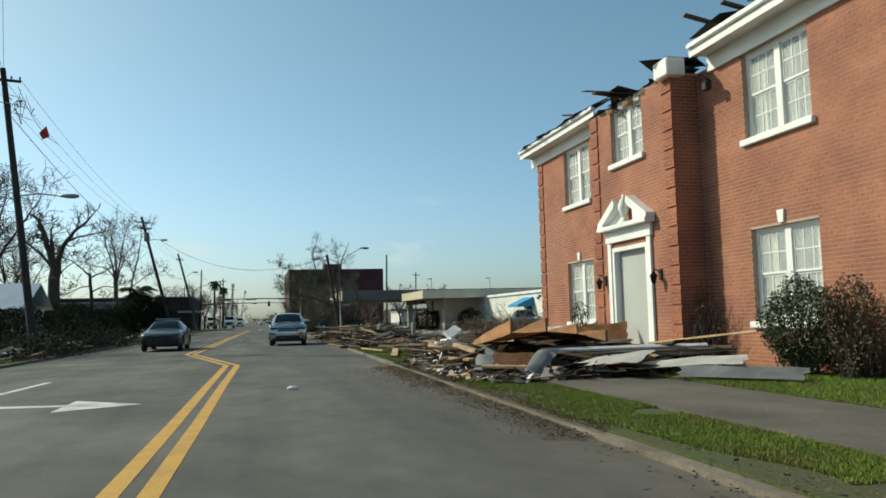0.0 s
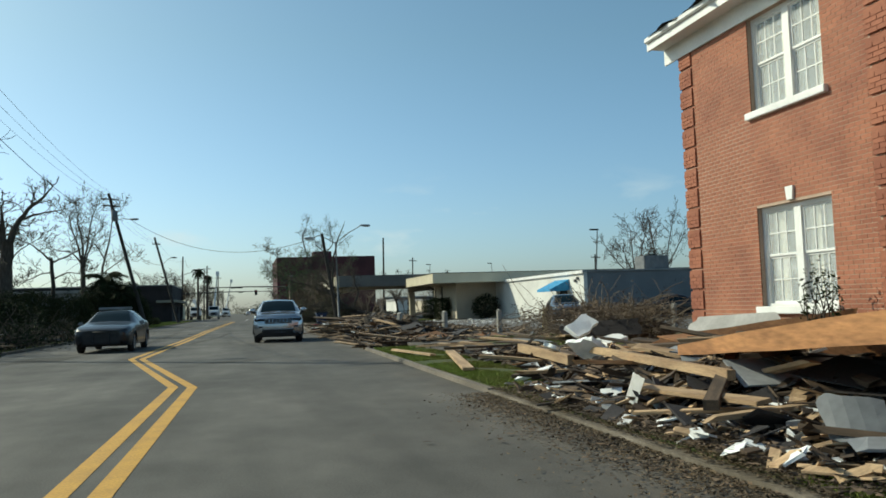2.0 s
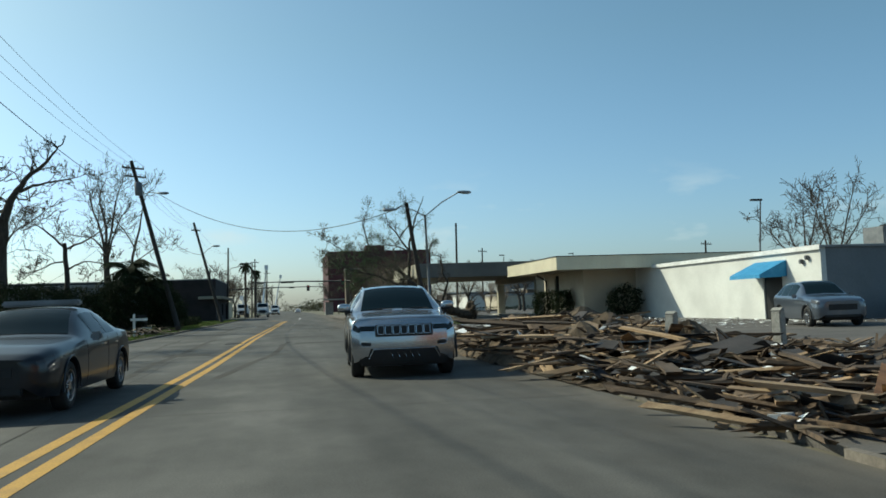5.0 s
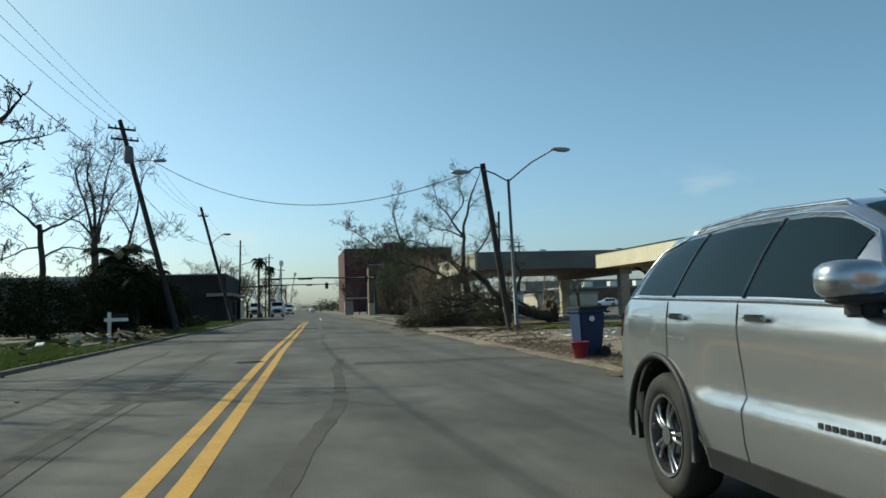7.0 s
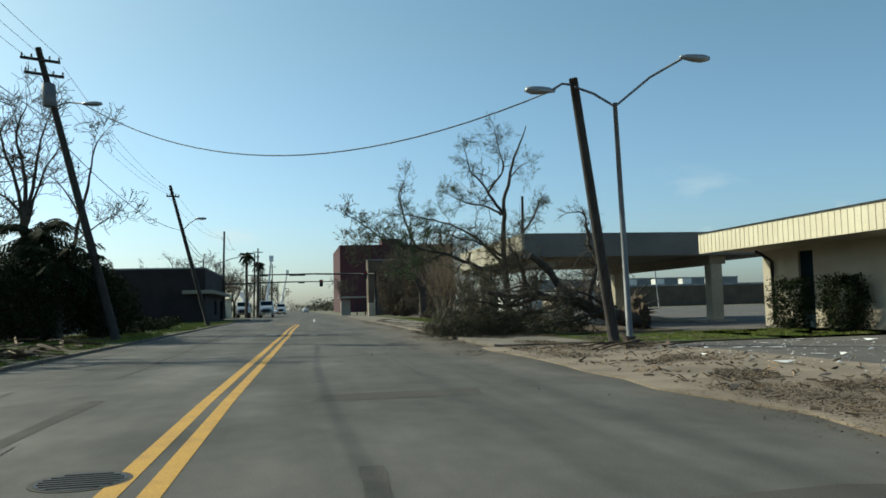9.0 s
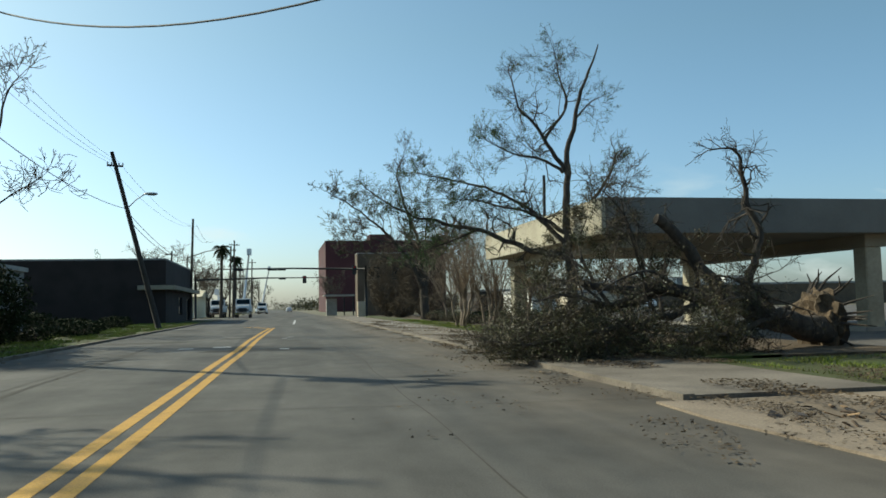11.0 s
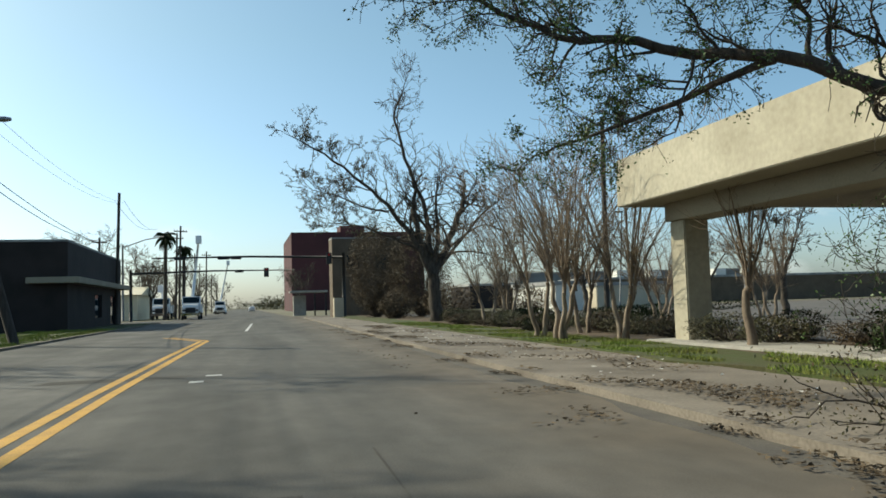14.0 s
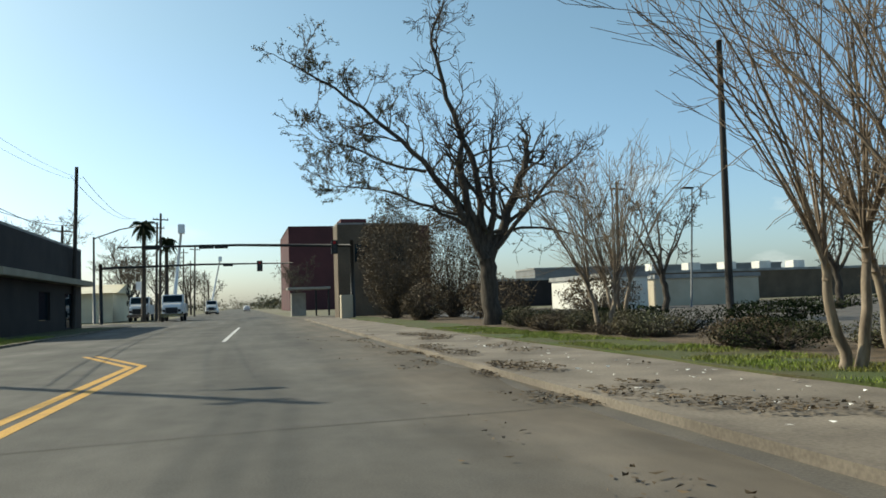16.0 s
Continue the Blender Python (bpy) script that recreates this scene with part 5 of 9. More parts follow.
class Loft:
    """A car body from cross-sections along y (front at +y): each row is y, then six (half-width, height) pairs from sill to roof centre."""

    def __init__(self, rows, axles, tyre_r, gap):
        self.rows = sorted((np.array(r, float) for r in rows), key=lambda r: r[0])
        self.axles, self.r, self.gap, self.crease = axles, tyre_r, gap, 0.0

    def section(self, y):
        ys = [r[0] for r in self.rows]
        i = max(0, min(len(ys) - 2, int(np.searchsorted(ys, y)) - 1))
        t = (y - ys[i]) / (ys[i + 1] - ys[i])
        g = lambda k: self.rows[max(0, min(len(ys) - 1, k))]
        a, b = g(i), g(i + 1)
        s = 0.55 * crom(g(i - 1), a, b, g(i + 2), t) + 0.45 * (a + (b - a) * t) if len(ys) > 3 else a + (b - a) * t
        p = s[1:].reshape(6, 2).copy()
        for ax in self.axles:
            d = abs(y - ax)
            R = self.r + self.gap
            if d < R:
                h = self.r + math.sqrt(R * R - d * d)
                for k, e in ((0, 0.0), (1, 0.012), (2, 0.03)):
                    p[k, 1] = max(p[k, 1], h + e)
        return p

    @staticmethod
    def fold(z):
        """Depth of the pressed door side at height z: a ledge low down, easing out to the shoulder line."""
        return max(0.0, min(1.0, (z - 0.665) / 0.06)) if z < 0.74 else max(0.0, (1.08 - z) / 0.34)

    def at(self, y, u, side=1, off=0.0):
        """A point on the skin: u runs from 0 (sill) to 5 (roof centre)."""
        p = self.section(y)
        k = min(4, int(u))
        t = u - k
        g = lambda j: p[max(0, min(5, j))] if j <= 5 else np.array((-p[4][0], p[4][1]))
        q = 0.5 * crom(g(k - 1), g(k), g(k + 1), g(k + 2), t) + 0.5 * (g(k) + (g(k + 1) - g(k)) * t)
        x = max(0.0, q[0]) - self.crease * self.fold(q[1]) * max(0.0, min(1.0, (1.05 - abs(y)) / 0.2))
        v = np.array((x * side, y, q[1]))
        if off:
            e = 0.02
            a = self.at(y, min(5, u + e), side) - self.at(y, max(0, u - e), side)
            b = self.at(y + e, u, side) - self.at(y - e, u, side)
            n = np.cross(a, b)
            n /= np.linalg.norm(n) + 1e-9
            c = np.array((0, y, 0.7))
            if n @ (v - c) < 0:
                n = -n
            v = v + n * off
        return v


def skin(loft, ys, us, side, off=0.0):
    bm = bmesh.new()
    grid = [[bm.verts.new(loft.at(y, u, side, off)) for u in us] for y in ys]
    for a, b in zip(grid, grid[1:]):
        for k in range(len(us) - 1):
            try:
                bm.faces.new((a[k], a[k + 1], b[k + 1], b[k]))
            except ValueError:
                pass
    bmesh.ops.recalc_face_normals(bm, faces=bm.faces[:])
    return bm


def wheel(parent, x, y, r, w, side, spokes=5, rim_r=0.66):
    """A tyre with a tread shoulder and an alloy rim with paired spokes; side is the outer side."""
    wh = new("wheel")
    wh.parent = parent
    bm = bmesh.new()
    prof = [(rim_r * r, -w / 2 + 0.02), (0.80 * r, -w / 2), (0.95 * r, -w / 2 + 0.015), (r, -w / 2 + 0.05), (r, w / 2 - 0.05), (0.95 * r, w / 2 - 0.015), (0.80 * r, w / 2), (rim_r * r, w / 2 - 0.02), (rim_r * r * 0.95, 0.0)]
    n = 36
    rings = [[bm.verts.new((x + side * q, y + rr * math.cos(2 * math.pi * k / n), r + rr * math.sin(2 * math.pi * k / n))) for k in range(n)] for rr, q in prof]
    for r0, r1 in zip(rings, rings[1:] + rings[:1]):
        for k in range(n):
            bm.faces.new((r0[k], r0[(k + 1) % n], r1[(k + 1) % n], r1[k]))
    bmesh.ops.recalc_face_normals(bm, faces=bm.faces[:])
    part("tyre", bm, M["tyre"], wh, smooth=True)
    bm = bmesh.new()
    R = rim_r * r
    xo = x + side * (w / 2 - 0.03)
    for k in range(spokes * 2):
        a = 2 * math.pi * (k // 2) / spokes + (0.16 if k % 2 else -0.16)
        c, s = math.cos(a), math.sin(a)
        tube(bm, [(xo - side * 0.02, y + c * 0.05, r + s * 0.05), (xo, y + c * R * 0.5, r + s * R * 0.5), (xo - side * 0.02, y + c * R * 0.97, r + s * R * 0.97)], [0.026, 0.013, 0.015], 6)
    rim = [(R * 1.0, 0.0), (R * 1.0, 0.02), (R * 0.92, 0.015), (R * 0.9, -0.05)]
    rings = [[bm.verts.new((xo + side * q, y + rr * math.cos(2 * math.pi * k / n), r + rr * math.sin(2 * math.pi * k / n))) for k in range(n)] for rr, q in rim]
    for r0, r1 in zip(rings, rings[1:]):
        for k in range(n):
            bm.faces.new((r0[k], r0[(k + 1) % n], r1[(k + 1) % n], r1[k]))
    tube(bm, [(xo - side * 0.03, y, r), (xo + side * 0.012, y, r)], 0.06, 14)
    part("rim", bm, M["alloy"], wh)
    part("brake_disc", tubed([(x - side * 0.02, y, r), (x, y, r)], R * 0.86, 24), M["plastic"], wh)


def car(name, label, category, loft, paint, at, glass_y, wind, rear, wheels, w_out, spokes=5, belt=3.06, roofu=3.9, cladding=None):
    """A car: lofted body, glass set into the skin, wheels, arches, mirrors, lamps."""
    root = thing(name, label, category)
    y_lo, y_hi = loft.rows[0][0], loft.rows[-1][0]
    ys = sorted({*np.linspace(y_lo, y_hi, 58), *(a + d for a in loft.axles for d in np.linspace(-(loft.r + loft.gap), loft.r + loft.gap, 17)), *wind, *rear})
    us = [0, 0.3, 0.65, 1, 1.18, 1.3, 1.42, 1.54, 1.66, 1.78, 2, 2.2, 2.4, 2.55, 2.7, 3, 3.25, 3.5, 3.75, 4, 4.3, 4.65, 5]
    bm, ends = bmesh.new(), []
    for side in (1, -1):
        g = [[bm.verts.new(loft.at(y, u, side)) for u in us] for y in ys]
        for a, b in zip(g, g[1:]):
            for k in range(len(us) - 1):
                bm.faces.new((a[k], a[k + 1], b[k + 1], b[k]))
        ends.append((g[0], g[-1]))
    for a, b in zip(*ends):
        cols = [a] + [[bm.verts.new(p.co.lerp(q.co, t)) for p, q in zip(a, b)] for t in np.linspace(0, 1, 13)[1:-1]] + [b]
        for c, d in zip(cols, cols[1:]):
            for k in range(len(us) - 1):
                bm.faces.new((c[k], c[k + 1], d[k + 1], d[k]))
    bmesh.ops.remove_doubles(bm, verts=bm.verts[:], dist=0.0005)
    bmesh.ops.recalc_face_normals(bm, faces=bm.faces[:])
    body = part("body", bm, paint, root, smooth=True)
    body.data.set_sharp_from_angle(angle=radians(38))
    # glass
    for side in (1, -1):
        for a, b in glass_y:
            part("side_window", skin(loft, np.linspace(a, b, 9), np.linspace(belt, roofu, 7), side, 0.004), M["car_glass"], root, smooth=True)
    for nm, (a, b) in (("windshield", wind), ("rear_window", rear)):
        bm = bmesh.new()
        cols = [(1, u) for u in np.linspace(4.06, 5, 7)] + [(-1, u) for u in np.linspace(5, 4.06, 7)[1:]]
        g = [[bm.verts.new(loft.at(y, u, s, 0.005)) for s, u in cols] for y in np.linspace(a, b, 9)]
        for p, q in zip(g, g[1:]):
            for k in range(len(cols) - 1):
                bm.faces.new((p[k], p[k + 1], q[k + 1], q[k]))
        bmesh.ops.recalc_face_normals(bm, faces=bm.faces[:])
        part(nm, bm, M["car_glass"], root, smooth=True)
    # underside and arches
    part("underbody", boxed(-w_out * 0.8, w_out * 0.8, y_lo + 0.35, y_hi - 0.4, 0.22, 0.5), M["plastic"], root)
    for ax in loft.axles:
        for side in (1, -1):
            bm = bmesh.new()
            R = loft.r + loft.gap
            xo = loft.at(ax, 2.05, side)[0]
            pts = [(xo + side * 0.004, ax + (R + 0.025) * math.cos(q), loft.r + (R + 0.025) * math.sin(q)) for q in np.linspace(-0.15, math.pi + 0.15, 22)]
            tube(bm, pts, 0.022 if cladding else 0.014, 6)
            part("arch_trim", bm, M["plastic"] if cladding else paint, root)
            bm = bmesh.new()
            n = 16
            a = [bm.verts.new((xo - side * 0.03, ax + R * math.cos(q), loft.r + R * math.sin(q))) for q in np.linspace(-0.2, math.pi + 0.2, n)]
            b = [bm.verts.new((xo - side * 0.42, ax + R * math.cos(q), loft.r + R * math.sin(q))) for q in np.linspace(-0.2, math.pi + 0.2, n)]
            for k in range(n - 1):
                bm.faces.new((a[k], a[k + 1], b[k + 1], b[k]))
            bm.faces.new(b)
            part("wheel_well", bm, M["plastic"], root)
            wheel(root, side * (w_out - wheels[1] / 2), ax, loft.r, wheels[1], side, spokes)
    root.matrix_world = at
    return root


def lamp_panel(parent, loft, name, material, ys, us, side, off=0.008):
    part(name, skin(loft, np.linspace(*ys, 7), np.linspace(*us, 5), side, off), material, parent, smooth=True)


def pebble(x, y, z, a, b, c, power=3.2):
    """A rounded, slightly boxy shell."""
    bm = bmesh.new()
    bmesh.ops.create_uvsphere(bm, u_segments=20, v_segments=12, radius=1.0)
    for v in bm.verts:
        n = sum(abs(q) ** power for q in v.co) ** (1 / power)
        v.co = Vector((x + v.co.x / n * a, y + v.co.y / n * b, z + v.co.z / n * c))
    return bm


def bow_nose(root, y0, y1, plan, lean, zmid, short=1.0):
    """Rounds the nose of a car in plan, leans its upper half back and draws the overhang in."""
    for ob in root.children:
        if ob.type != "MESH" or max(v.co.y for v in ob.data.vertices) < y0:
            continue
        bm = bmesh.new()
        bm.from_mesh(ob.data)
        if len(bm.verts) < 200:
            long = [e for e in bm.edges if e.calc_length() > 0.15]
            if long:
                bmesh.ops.subdivide_edges(bm, edges=long, cuts=7, use_grid_fill=True)
        for v in bm.verts:
            t = max(0.0, min(1.0, (v.co.y - y0) / (y1 - y0)))
            if v.co.y > y0:
                v.co.y = y0 + (v.co.y - y0) * short
            t = t * t * (3 - 2 * t)
            v.co.y -= t * (plan * (v.co.x / 0.9) ** 2 + lean * max(0.0, (v.co.z - zmid) / 0.35) ** 2 + 0.6 * lean * max(0.0, (zmid - v.co.z) / 0.3) ** 2)
        bm.to_mesh(ob.data)
        bm.free()


SUV_ROWS = (
    (2.43, .70, .40, .76, .54, .79, .68, .78, 0.860, .70, .955, 0, .965),
    (2.40, .78, .34, .84, .50, .855, .69, .84, 0.890, .74, .995, 0, 1.015),
    (2.30, .85, .30, .895, .50, .91, .71, .89, 0.925, .77, 1.04, 0, 1.065),
    (2.15, .88, .29, .92, .50, .935, .72, .915, 0.950, .785, 1.06, 0, 1.09),
    (1.90, .90, .29, .945, .50, .955, .74, .935, 0.970, .80, 1.085, 0, 1.115),
    (1.45, .91, .29, .955, .50, .968, .76, .945, 1.010, .80, 1.115, 0, 1.15),
    (1.00, .91, .29, .955, .50, .965, .78, .945, 1.080, .78, 1.15, 0, 1.19),
    (0.82, .91, .29, .955, .50, .965, .78, .945, 1.125, .755, 1.19, 0, 1.235),
    (0.45, .91, .29, .955, .50, .965, .78, .94, 1.170, .69, 1.43, 0, 1.475),
    (0.10, .91, .29, .955, .50, .965, .79, .94, 1.180, .635, 1.605, 0, 1.66),
    (-0.20, .91, .29, .955, .50, .965, .79, .94, 1.190, .62, 1.655, 0, 1.71),
    (-0.90, .91, .29, .955, .50, .965, .80, .94, 1.205, .62, 1.675, 0, 1.73),
    (-1.60, .91, .30, .955, .50, .965, .80, .935, 1.220, .605, 1.655, 0, 1.71),
    (-2.00, .90, .32, .945, .50, .955, .80, .925, 1.230, .585, 1.63, 0, 1.69),
    (-2.20, .88, .35, .925, .52, .935, .80, .90, 1.190, .57, 1.50, 0, 1.55),
    (-2.33, .84, .38, .885, .54, .895, .80, .86, 1.130, .62, 1.22, 0, 1.25),
    (-2.40, .74, .44, .78, .58, .80, .80, .76, 1.050, .60, 1.10, 0, 1.12),
)
loft = Loft(SUV_ROWS, (1.43, -1.50), 0.385, 0.085)
loft.crease = 0.038
suv = car("silver_suv", "silver mid-size SUV parked at the roadside, facing the traffic", "car", loft, M["silver_paint"], pose(0.06, 39.32, 0, 0, 0, 177.2),
          ((0.28, -0.446), (-0.452, -1.302), (-1.308, -1.92)), (0.80, 0.06), (-2.02, -2.30), (0, 0.25), 0.95, 5, 3.08, 3.86, True)
for side in (1, -1):
    lamp_panel(suv, loft, "headlight", M["smoke_lens"], (2.428, 2.2), (2.72, 3.3), side)
    part("headlight_inner", boxed(min(side * 0.525, side * 0.80), max(side * 0.525, side * 0.80), 2.40, 2.438, 0.85, 0.94, bev=0.004), M["smoke_lens"], suv)
    lamp_panel(suv, loft, "side_marker", M["amber"], (2.22, 2.11), (2.74, 3.28), side, 0.010)
    lamp_panel(suv, loft, "tail_light", M["red_lens"], (-2.38, -2.27), (2.5, 3.0), side)
    part("fog_lamp", prismed([(side * a, z) for a, z in ((0.60, 0.585), (0.74, 0.585), (0.78, 0.62), (0.76, 0.65), (0.60, 0.645))], "y", 2.39, 2.437), M["plastic"], suv)
    part("fog_trim", tubed([(side * a, 2.44, z) for a, z in ((0.62, 0.575), (0.74, 0.573), (0.795, 0.62), (0.77, 0.662), (0.66, 0.66))], 0.007, 6), M["chrome"], suv)
    part("lower_cladding", skin(loft, np.linspace(0.98, -0.92, 20), np.linspace(0.02, 0.62, 4), side, 0.007), M["plastic"], suv)
    for y in (-0.449, -1.305):
        part("window_pillar", tubed([loft.at(y, u, side, 0.0) for u in np.linspace(3.06, 3.88, 8)], 0.014, 6), M["smoke_lens"], suv)
    part("chrome_strip", tubed([loft.at(y, 3.03, side, 0.01) for y in np.linspace(0.62, -2.0, 14)], 0.009, 5), M["chrome"], suv)
    part("chrome_strip", tubed([loft.at(y, u, side, 0.01) for y, u in ((-2.0, 3.03), (-1.98, 3.4), (-1.95, 3.75), (-1.6, 3.9), (-0.9, 3.92), (-0.3, 3.92), (0.02, 3.92), (0.3, 3.9), (0.62, 3.12))], 0.008, 5), M["chrome"], suv)
    for y in (-0.26, -1.16):
        part("door_handle", boxed(min(side * 0.955, side * 0.99), max(side * 0.955, side * 0.99), y - 0.11, y + 0.09, 1.11, 1.145, bev=0.012), M["chrome"], suv)
    for y in (0.72, -0.45, -1.32):
        part("door_gap", tubed([loft.at(y - 0.012 * u, u, side, 0.0005) for u in np.linspace(0.5, 3.0, 26)], 0.0035, 4), M["plastic"], suv)
    part("roof_rail", tubed([(side * 0.60, y, z) for y, z in ((0.05, 1.61), (-0.05, 1.66), (-0.8, 1.70), (-1.5, 1.68), (-1.7, 1.63))], 0.014, 8), M["chrome"], suv)
    mir = part("mirror", pebble(side * 1.03, 0.56, 1.285, 0.13, 0.09, 0.075), M["silver_paint"], suv, "silver door mirror", smooth=True)
    part("mirror_glass", pebble(side * 1.03, 0.49, 1.285, 0.11, 0.03, 0.062), M["car_glass"], mir, smooth=True)
    part("mirror_base", pebble(side * 1.01, 0.56, 1.212, 0.11, 0.078, 0.022), M["plastic"], mir, smooth=True)
    part("mirror_foot", boxed(min(side * 0.9, side * 1.02), max(side * 0.9, side * 1.02), 0.48, 0.60, 1.14, 1.21, bev=0.01), M["plastic"], mir)
    for k in range(8):
        part("badge_stroke", boxed(min(side * 0.967, side * 0.975), max(side * 0.967, side * 0.975), 0.55 - 0.05 * k, 0.58 - 0.05 * k, 0.675, 0.70), M["plastic"], suv)
# grille: seven slots in a dark band
part("grille_band", boxed(-0.52, 0.52, 2.40, 2.452, 0.745, 0.955, bev=0.012), M["plastic"], suv)
for k in range(7):
    x = (k - 3) * 0.139
    part("grille_slot", tubed([(x - 0.050, 2.458, 0.785), (x - 0.056, 2.456, 0.80), (x - 0.058, 2.454, 0.925), (x - 0.049, 2.453, 0.94), (x + 0.049, 2.453, 0.94), (x + 0.058, 2.454, 0.925), (x + 0.056, 2.456, 0.80), (x + 0.050, 2.458, 0.785), (x - 0.050, 2.458, 0.785)], 0.007, 5), M["chrome"], suv)
part("lower_intake", prismed(((-0.70, 0.27), (0.70, 0.27), (0.60, 0.54), (-0.60, 0.54)), "y", 2.30, 2.448), M["plastic"], suv)
for k in (-2, -1, 0, 1, 2):
    part("intake_strut", tubed([(k * 0.12 - 0.03, 2.452, 0.38), (k * 0.12 + 0.03, 2.452, 0.48)], 0.005, 5), M["chrome"], suv)
part("intake_trim", tubed([(-0.64, 2.45, 0.36), (-0.55, 2.455, 0.525), (0.55, 2.455, 0.525), (0.64, 2.45, 0.36)], 0.008, 6), M["chrome"], suv)
part("chin", boxed(-0.80, 0.80, 2.12, 2.42, 0.22, 0.41, bev=0.04), M["plastic"], suv)
part("hood_badge", boxed(-0.06, 0.06, 2.33, 2.40, 1.012, 1.03, bev=0.006), M["chrome"], suv)
part("hood_gap", tubed([loft.at(2.30 - 0.001, u, s, 0.0006) for s, u in [(1, x) for x in np.linspace(4.0, 5, 6)] + [(-1, x) for x in np.linspace(5, 4.0, 6)[1:]]], 0.004, 4), M["plastic"], suv)
for s in (1, -1):
    part("hood_gap", tubed([loft.at(y, 4.02, s, 0.0006) for y in np.linspace(2.30, 0.95, 12)], 0.0045, 4), M["plastic"], suv)
    part("wiper", tubed([(s * 0.1, 0.84, 1.235), (s * 0.35, 0.80, 1.245), (s * 0.62, 0.78, 1.225)], 0.007, 5), M["plastic"], suv)
part("number_plate", boxed(-0.17, 0.17, -2.425, -2.405, 0.80, 0.92), M["scrap_white"], suv)
bow_nose(suv, 1.90, 2.42, 0.15, 0.06, 0.62, 0.52)

SEDAN_ROWS = (
    (2.48, .62, .40, .66, .50, .68, .60, .66, .70, .58, .76, 0, .78),
    (2.38, .78, .28, .84, .42, .85, .58, .82, .74, .70, .82, 0, .84),
    (2.0, .88, .24, .92, .42, .935, .60, .91, .82, .76, .91, 0, .94),
    (1.4, .90, .24, .94, .42, .95, .64, .92, .88, .76, .97, 0, 1.0),
    (0.85, .90, .24, .94, .42, .95, .66, .92, .93, .74, 1.02, 0, 1.05),
    (0.35, .90, .24, .94, .42, .95, .66, .92, .95, .62, 1.28, 0, 1.32),
    (0.0, .90, .24, .94, .42, .95, .67, .92, .96, .57, 1.41, 0, 1.455),
    (-0.7, .90, .24, .94, .42, .95, .68, .92, .98, .56, 1.43, 0, 1.48),
    (-1.15, .90, .24, .94, .42, .95, .68, .92, 1.0, .56, 1.37, 0, 1.42),
    (-1.75, .90, .25, .94, .42, .95, .70, .91, 1.01, .64, 1.12, 0, 1.15),
    (-2.2, .88, .28, .92, .44, .93, .72, .88, 1.0, .70, 1.06, 0, 1.09),
    (-2.48, .74, .36, .80, .50, .82, .72, .76, .94, .64, 1.0, 0, 1.02),
)
loft2 = Loft(SEDAN_ROWS, (1.50, -1.55), 0.34, 0.045)
sed = car("patrol_sedan", "dark four-door patrol sedan with roof light bar in oncoming lane", "car", loft2, M["black_paint"], pose(-6.0, 36.6, 0, 0, 0, 178.5),
          ((0.12, -0.55), (-0.62, -1.15)), (0.80, 0.08), (-1.22, -1.72), (0, 0.22), 0.935, 5, 3.08, 3.84)
for side in (1, -1):
    lamp_panel(sed, loft2, "headlight", M["lamp_lens"], (2.42, 2.12), (2.3, 3.1), side)
    lamp_panel(sed, loft2, "tail_light", M["red_lens"], (-2.42, -2.25), (2.3, 3.0), side)
    part("mirror", boxed(min(side * 0.96, side * 1.12), max(side * 0.96, side * 1.12), 0.5, 0.62, 0.93, 1.06, bev=0.03), M["slate_paint"], sed)
    for y in (-0.3, -1.1):
        part("door_handle", boxed(min(side * 0.94, side * 0.965), max(side * 0.94, side * 0.965), y - 0.1, y + 0.08, 0.84, 0.87, bev=0.008), M["chrome"], sed)
    for y in (0.66, -0.58, -1.25):
        part("door_gap", tubed([loft2.at(y, u, side, 0.0005) for u in np.linspace(0.5, 3.0, 8)], 0.004, 4), M["plastic"], sed)
part("grille", boxed(-0.5, 0.5, 2.40, 2.49, 0.52, 0.68, bev=0.02), M["plastic"], sed)
part("lower_intake", boxed(-0.6, 0.6, 2.38, 2.47, 0.3, 0.44, bev=0.02), M["plastic"], sed)
part("push_bar", tubed([(-0.26, 2.5, 0.32), (-0.26, 2.53, 0.72), (0.26, 2.53, 0.72), (0.26, 2.5, 0.32)], 0.022, 8), M["plastic"], sed)
part("light_bar", boxed(-0.58, 0.58, -0.42, -0.18, 1.485, 1.58, bev=0.025), M["scrap_grey"], sed, "clear and dark roof light bar")

XO_ROWS = (
    (2.25, .60, .42, .64, .54, .66, .68, .64, .80, .58, .88, 0, .90),
    (2.14, .76, .30, .82, .46, .84, .66, .80, .86, .70, .95, 0, .98),
    (1.8, .86, .27, .90, .46, .915, .70, .89, .93, .74, 1.03, 0, 1.06),
    (1.2, .87, .27, .91, .46, .925, .74, .90, 1.0, .74, 1.09, 0, 1.12),
    (0.85, .87, .27, .91, .46, .925, .75, .90, 1.02, .72, 1.13, 0, 1.16),
    (0.3, .87, .27, .91, .46, .925, .76, .90, 1.05, .60, 1.48, 0, 1.52),
    (-0.1, .87, .27, .91, .46, .925, .77, .90, 1.06, .575, 1.6, 0, 1.65),
    (-1.0, .87, .27, .91, .46, .925, .78, .90, 1.08, .575, 1.6, 0, 1.66),
    (-1.7, .87, .28, .91, .46, .925, .79, .89, 1.10, .55, 1.52, 0, 1.57),
    (-2.05, .84, .34, .88, .5, .89, .8, .86, 1.1, .56, 1.3, 0, 1.33),
    (-2.25, .72, .42, .76, .56, .78, .8, .74, 1.0, .58, 1.08, 0, 1.1),
)
loft3 = Loft(XO_ROWS, (1.38, -1.32), 0.36, 0.045)
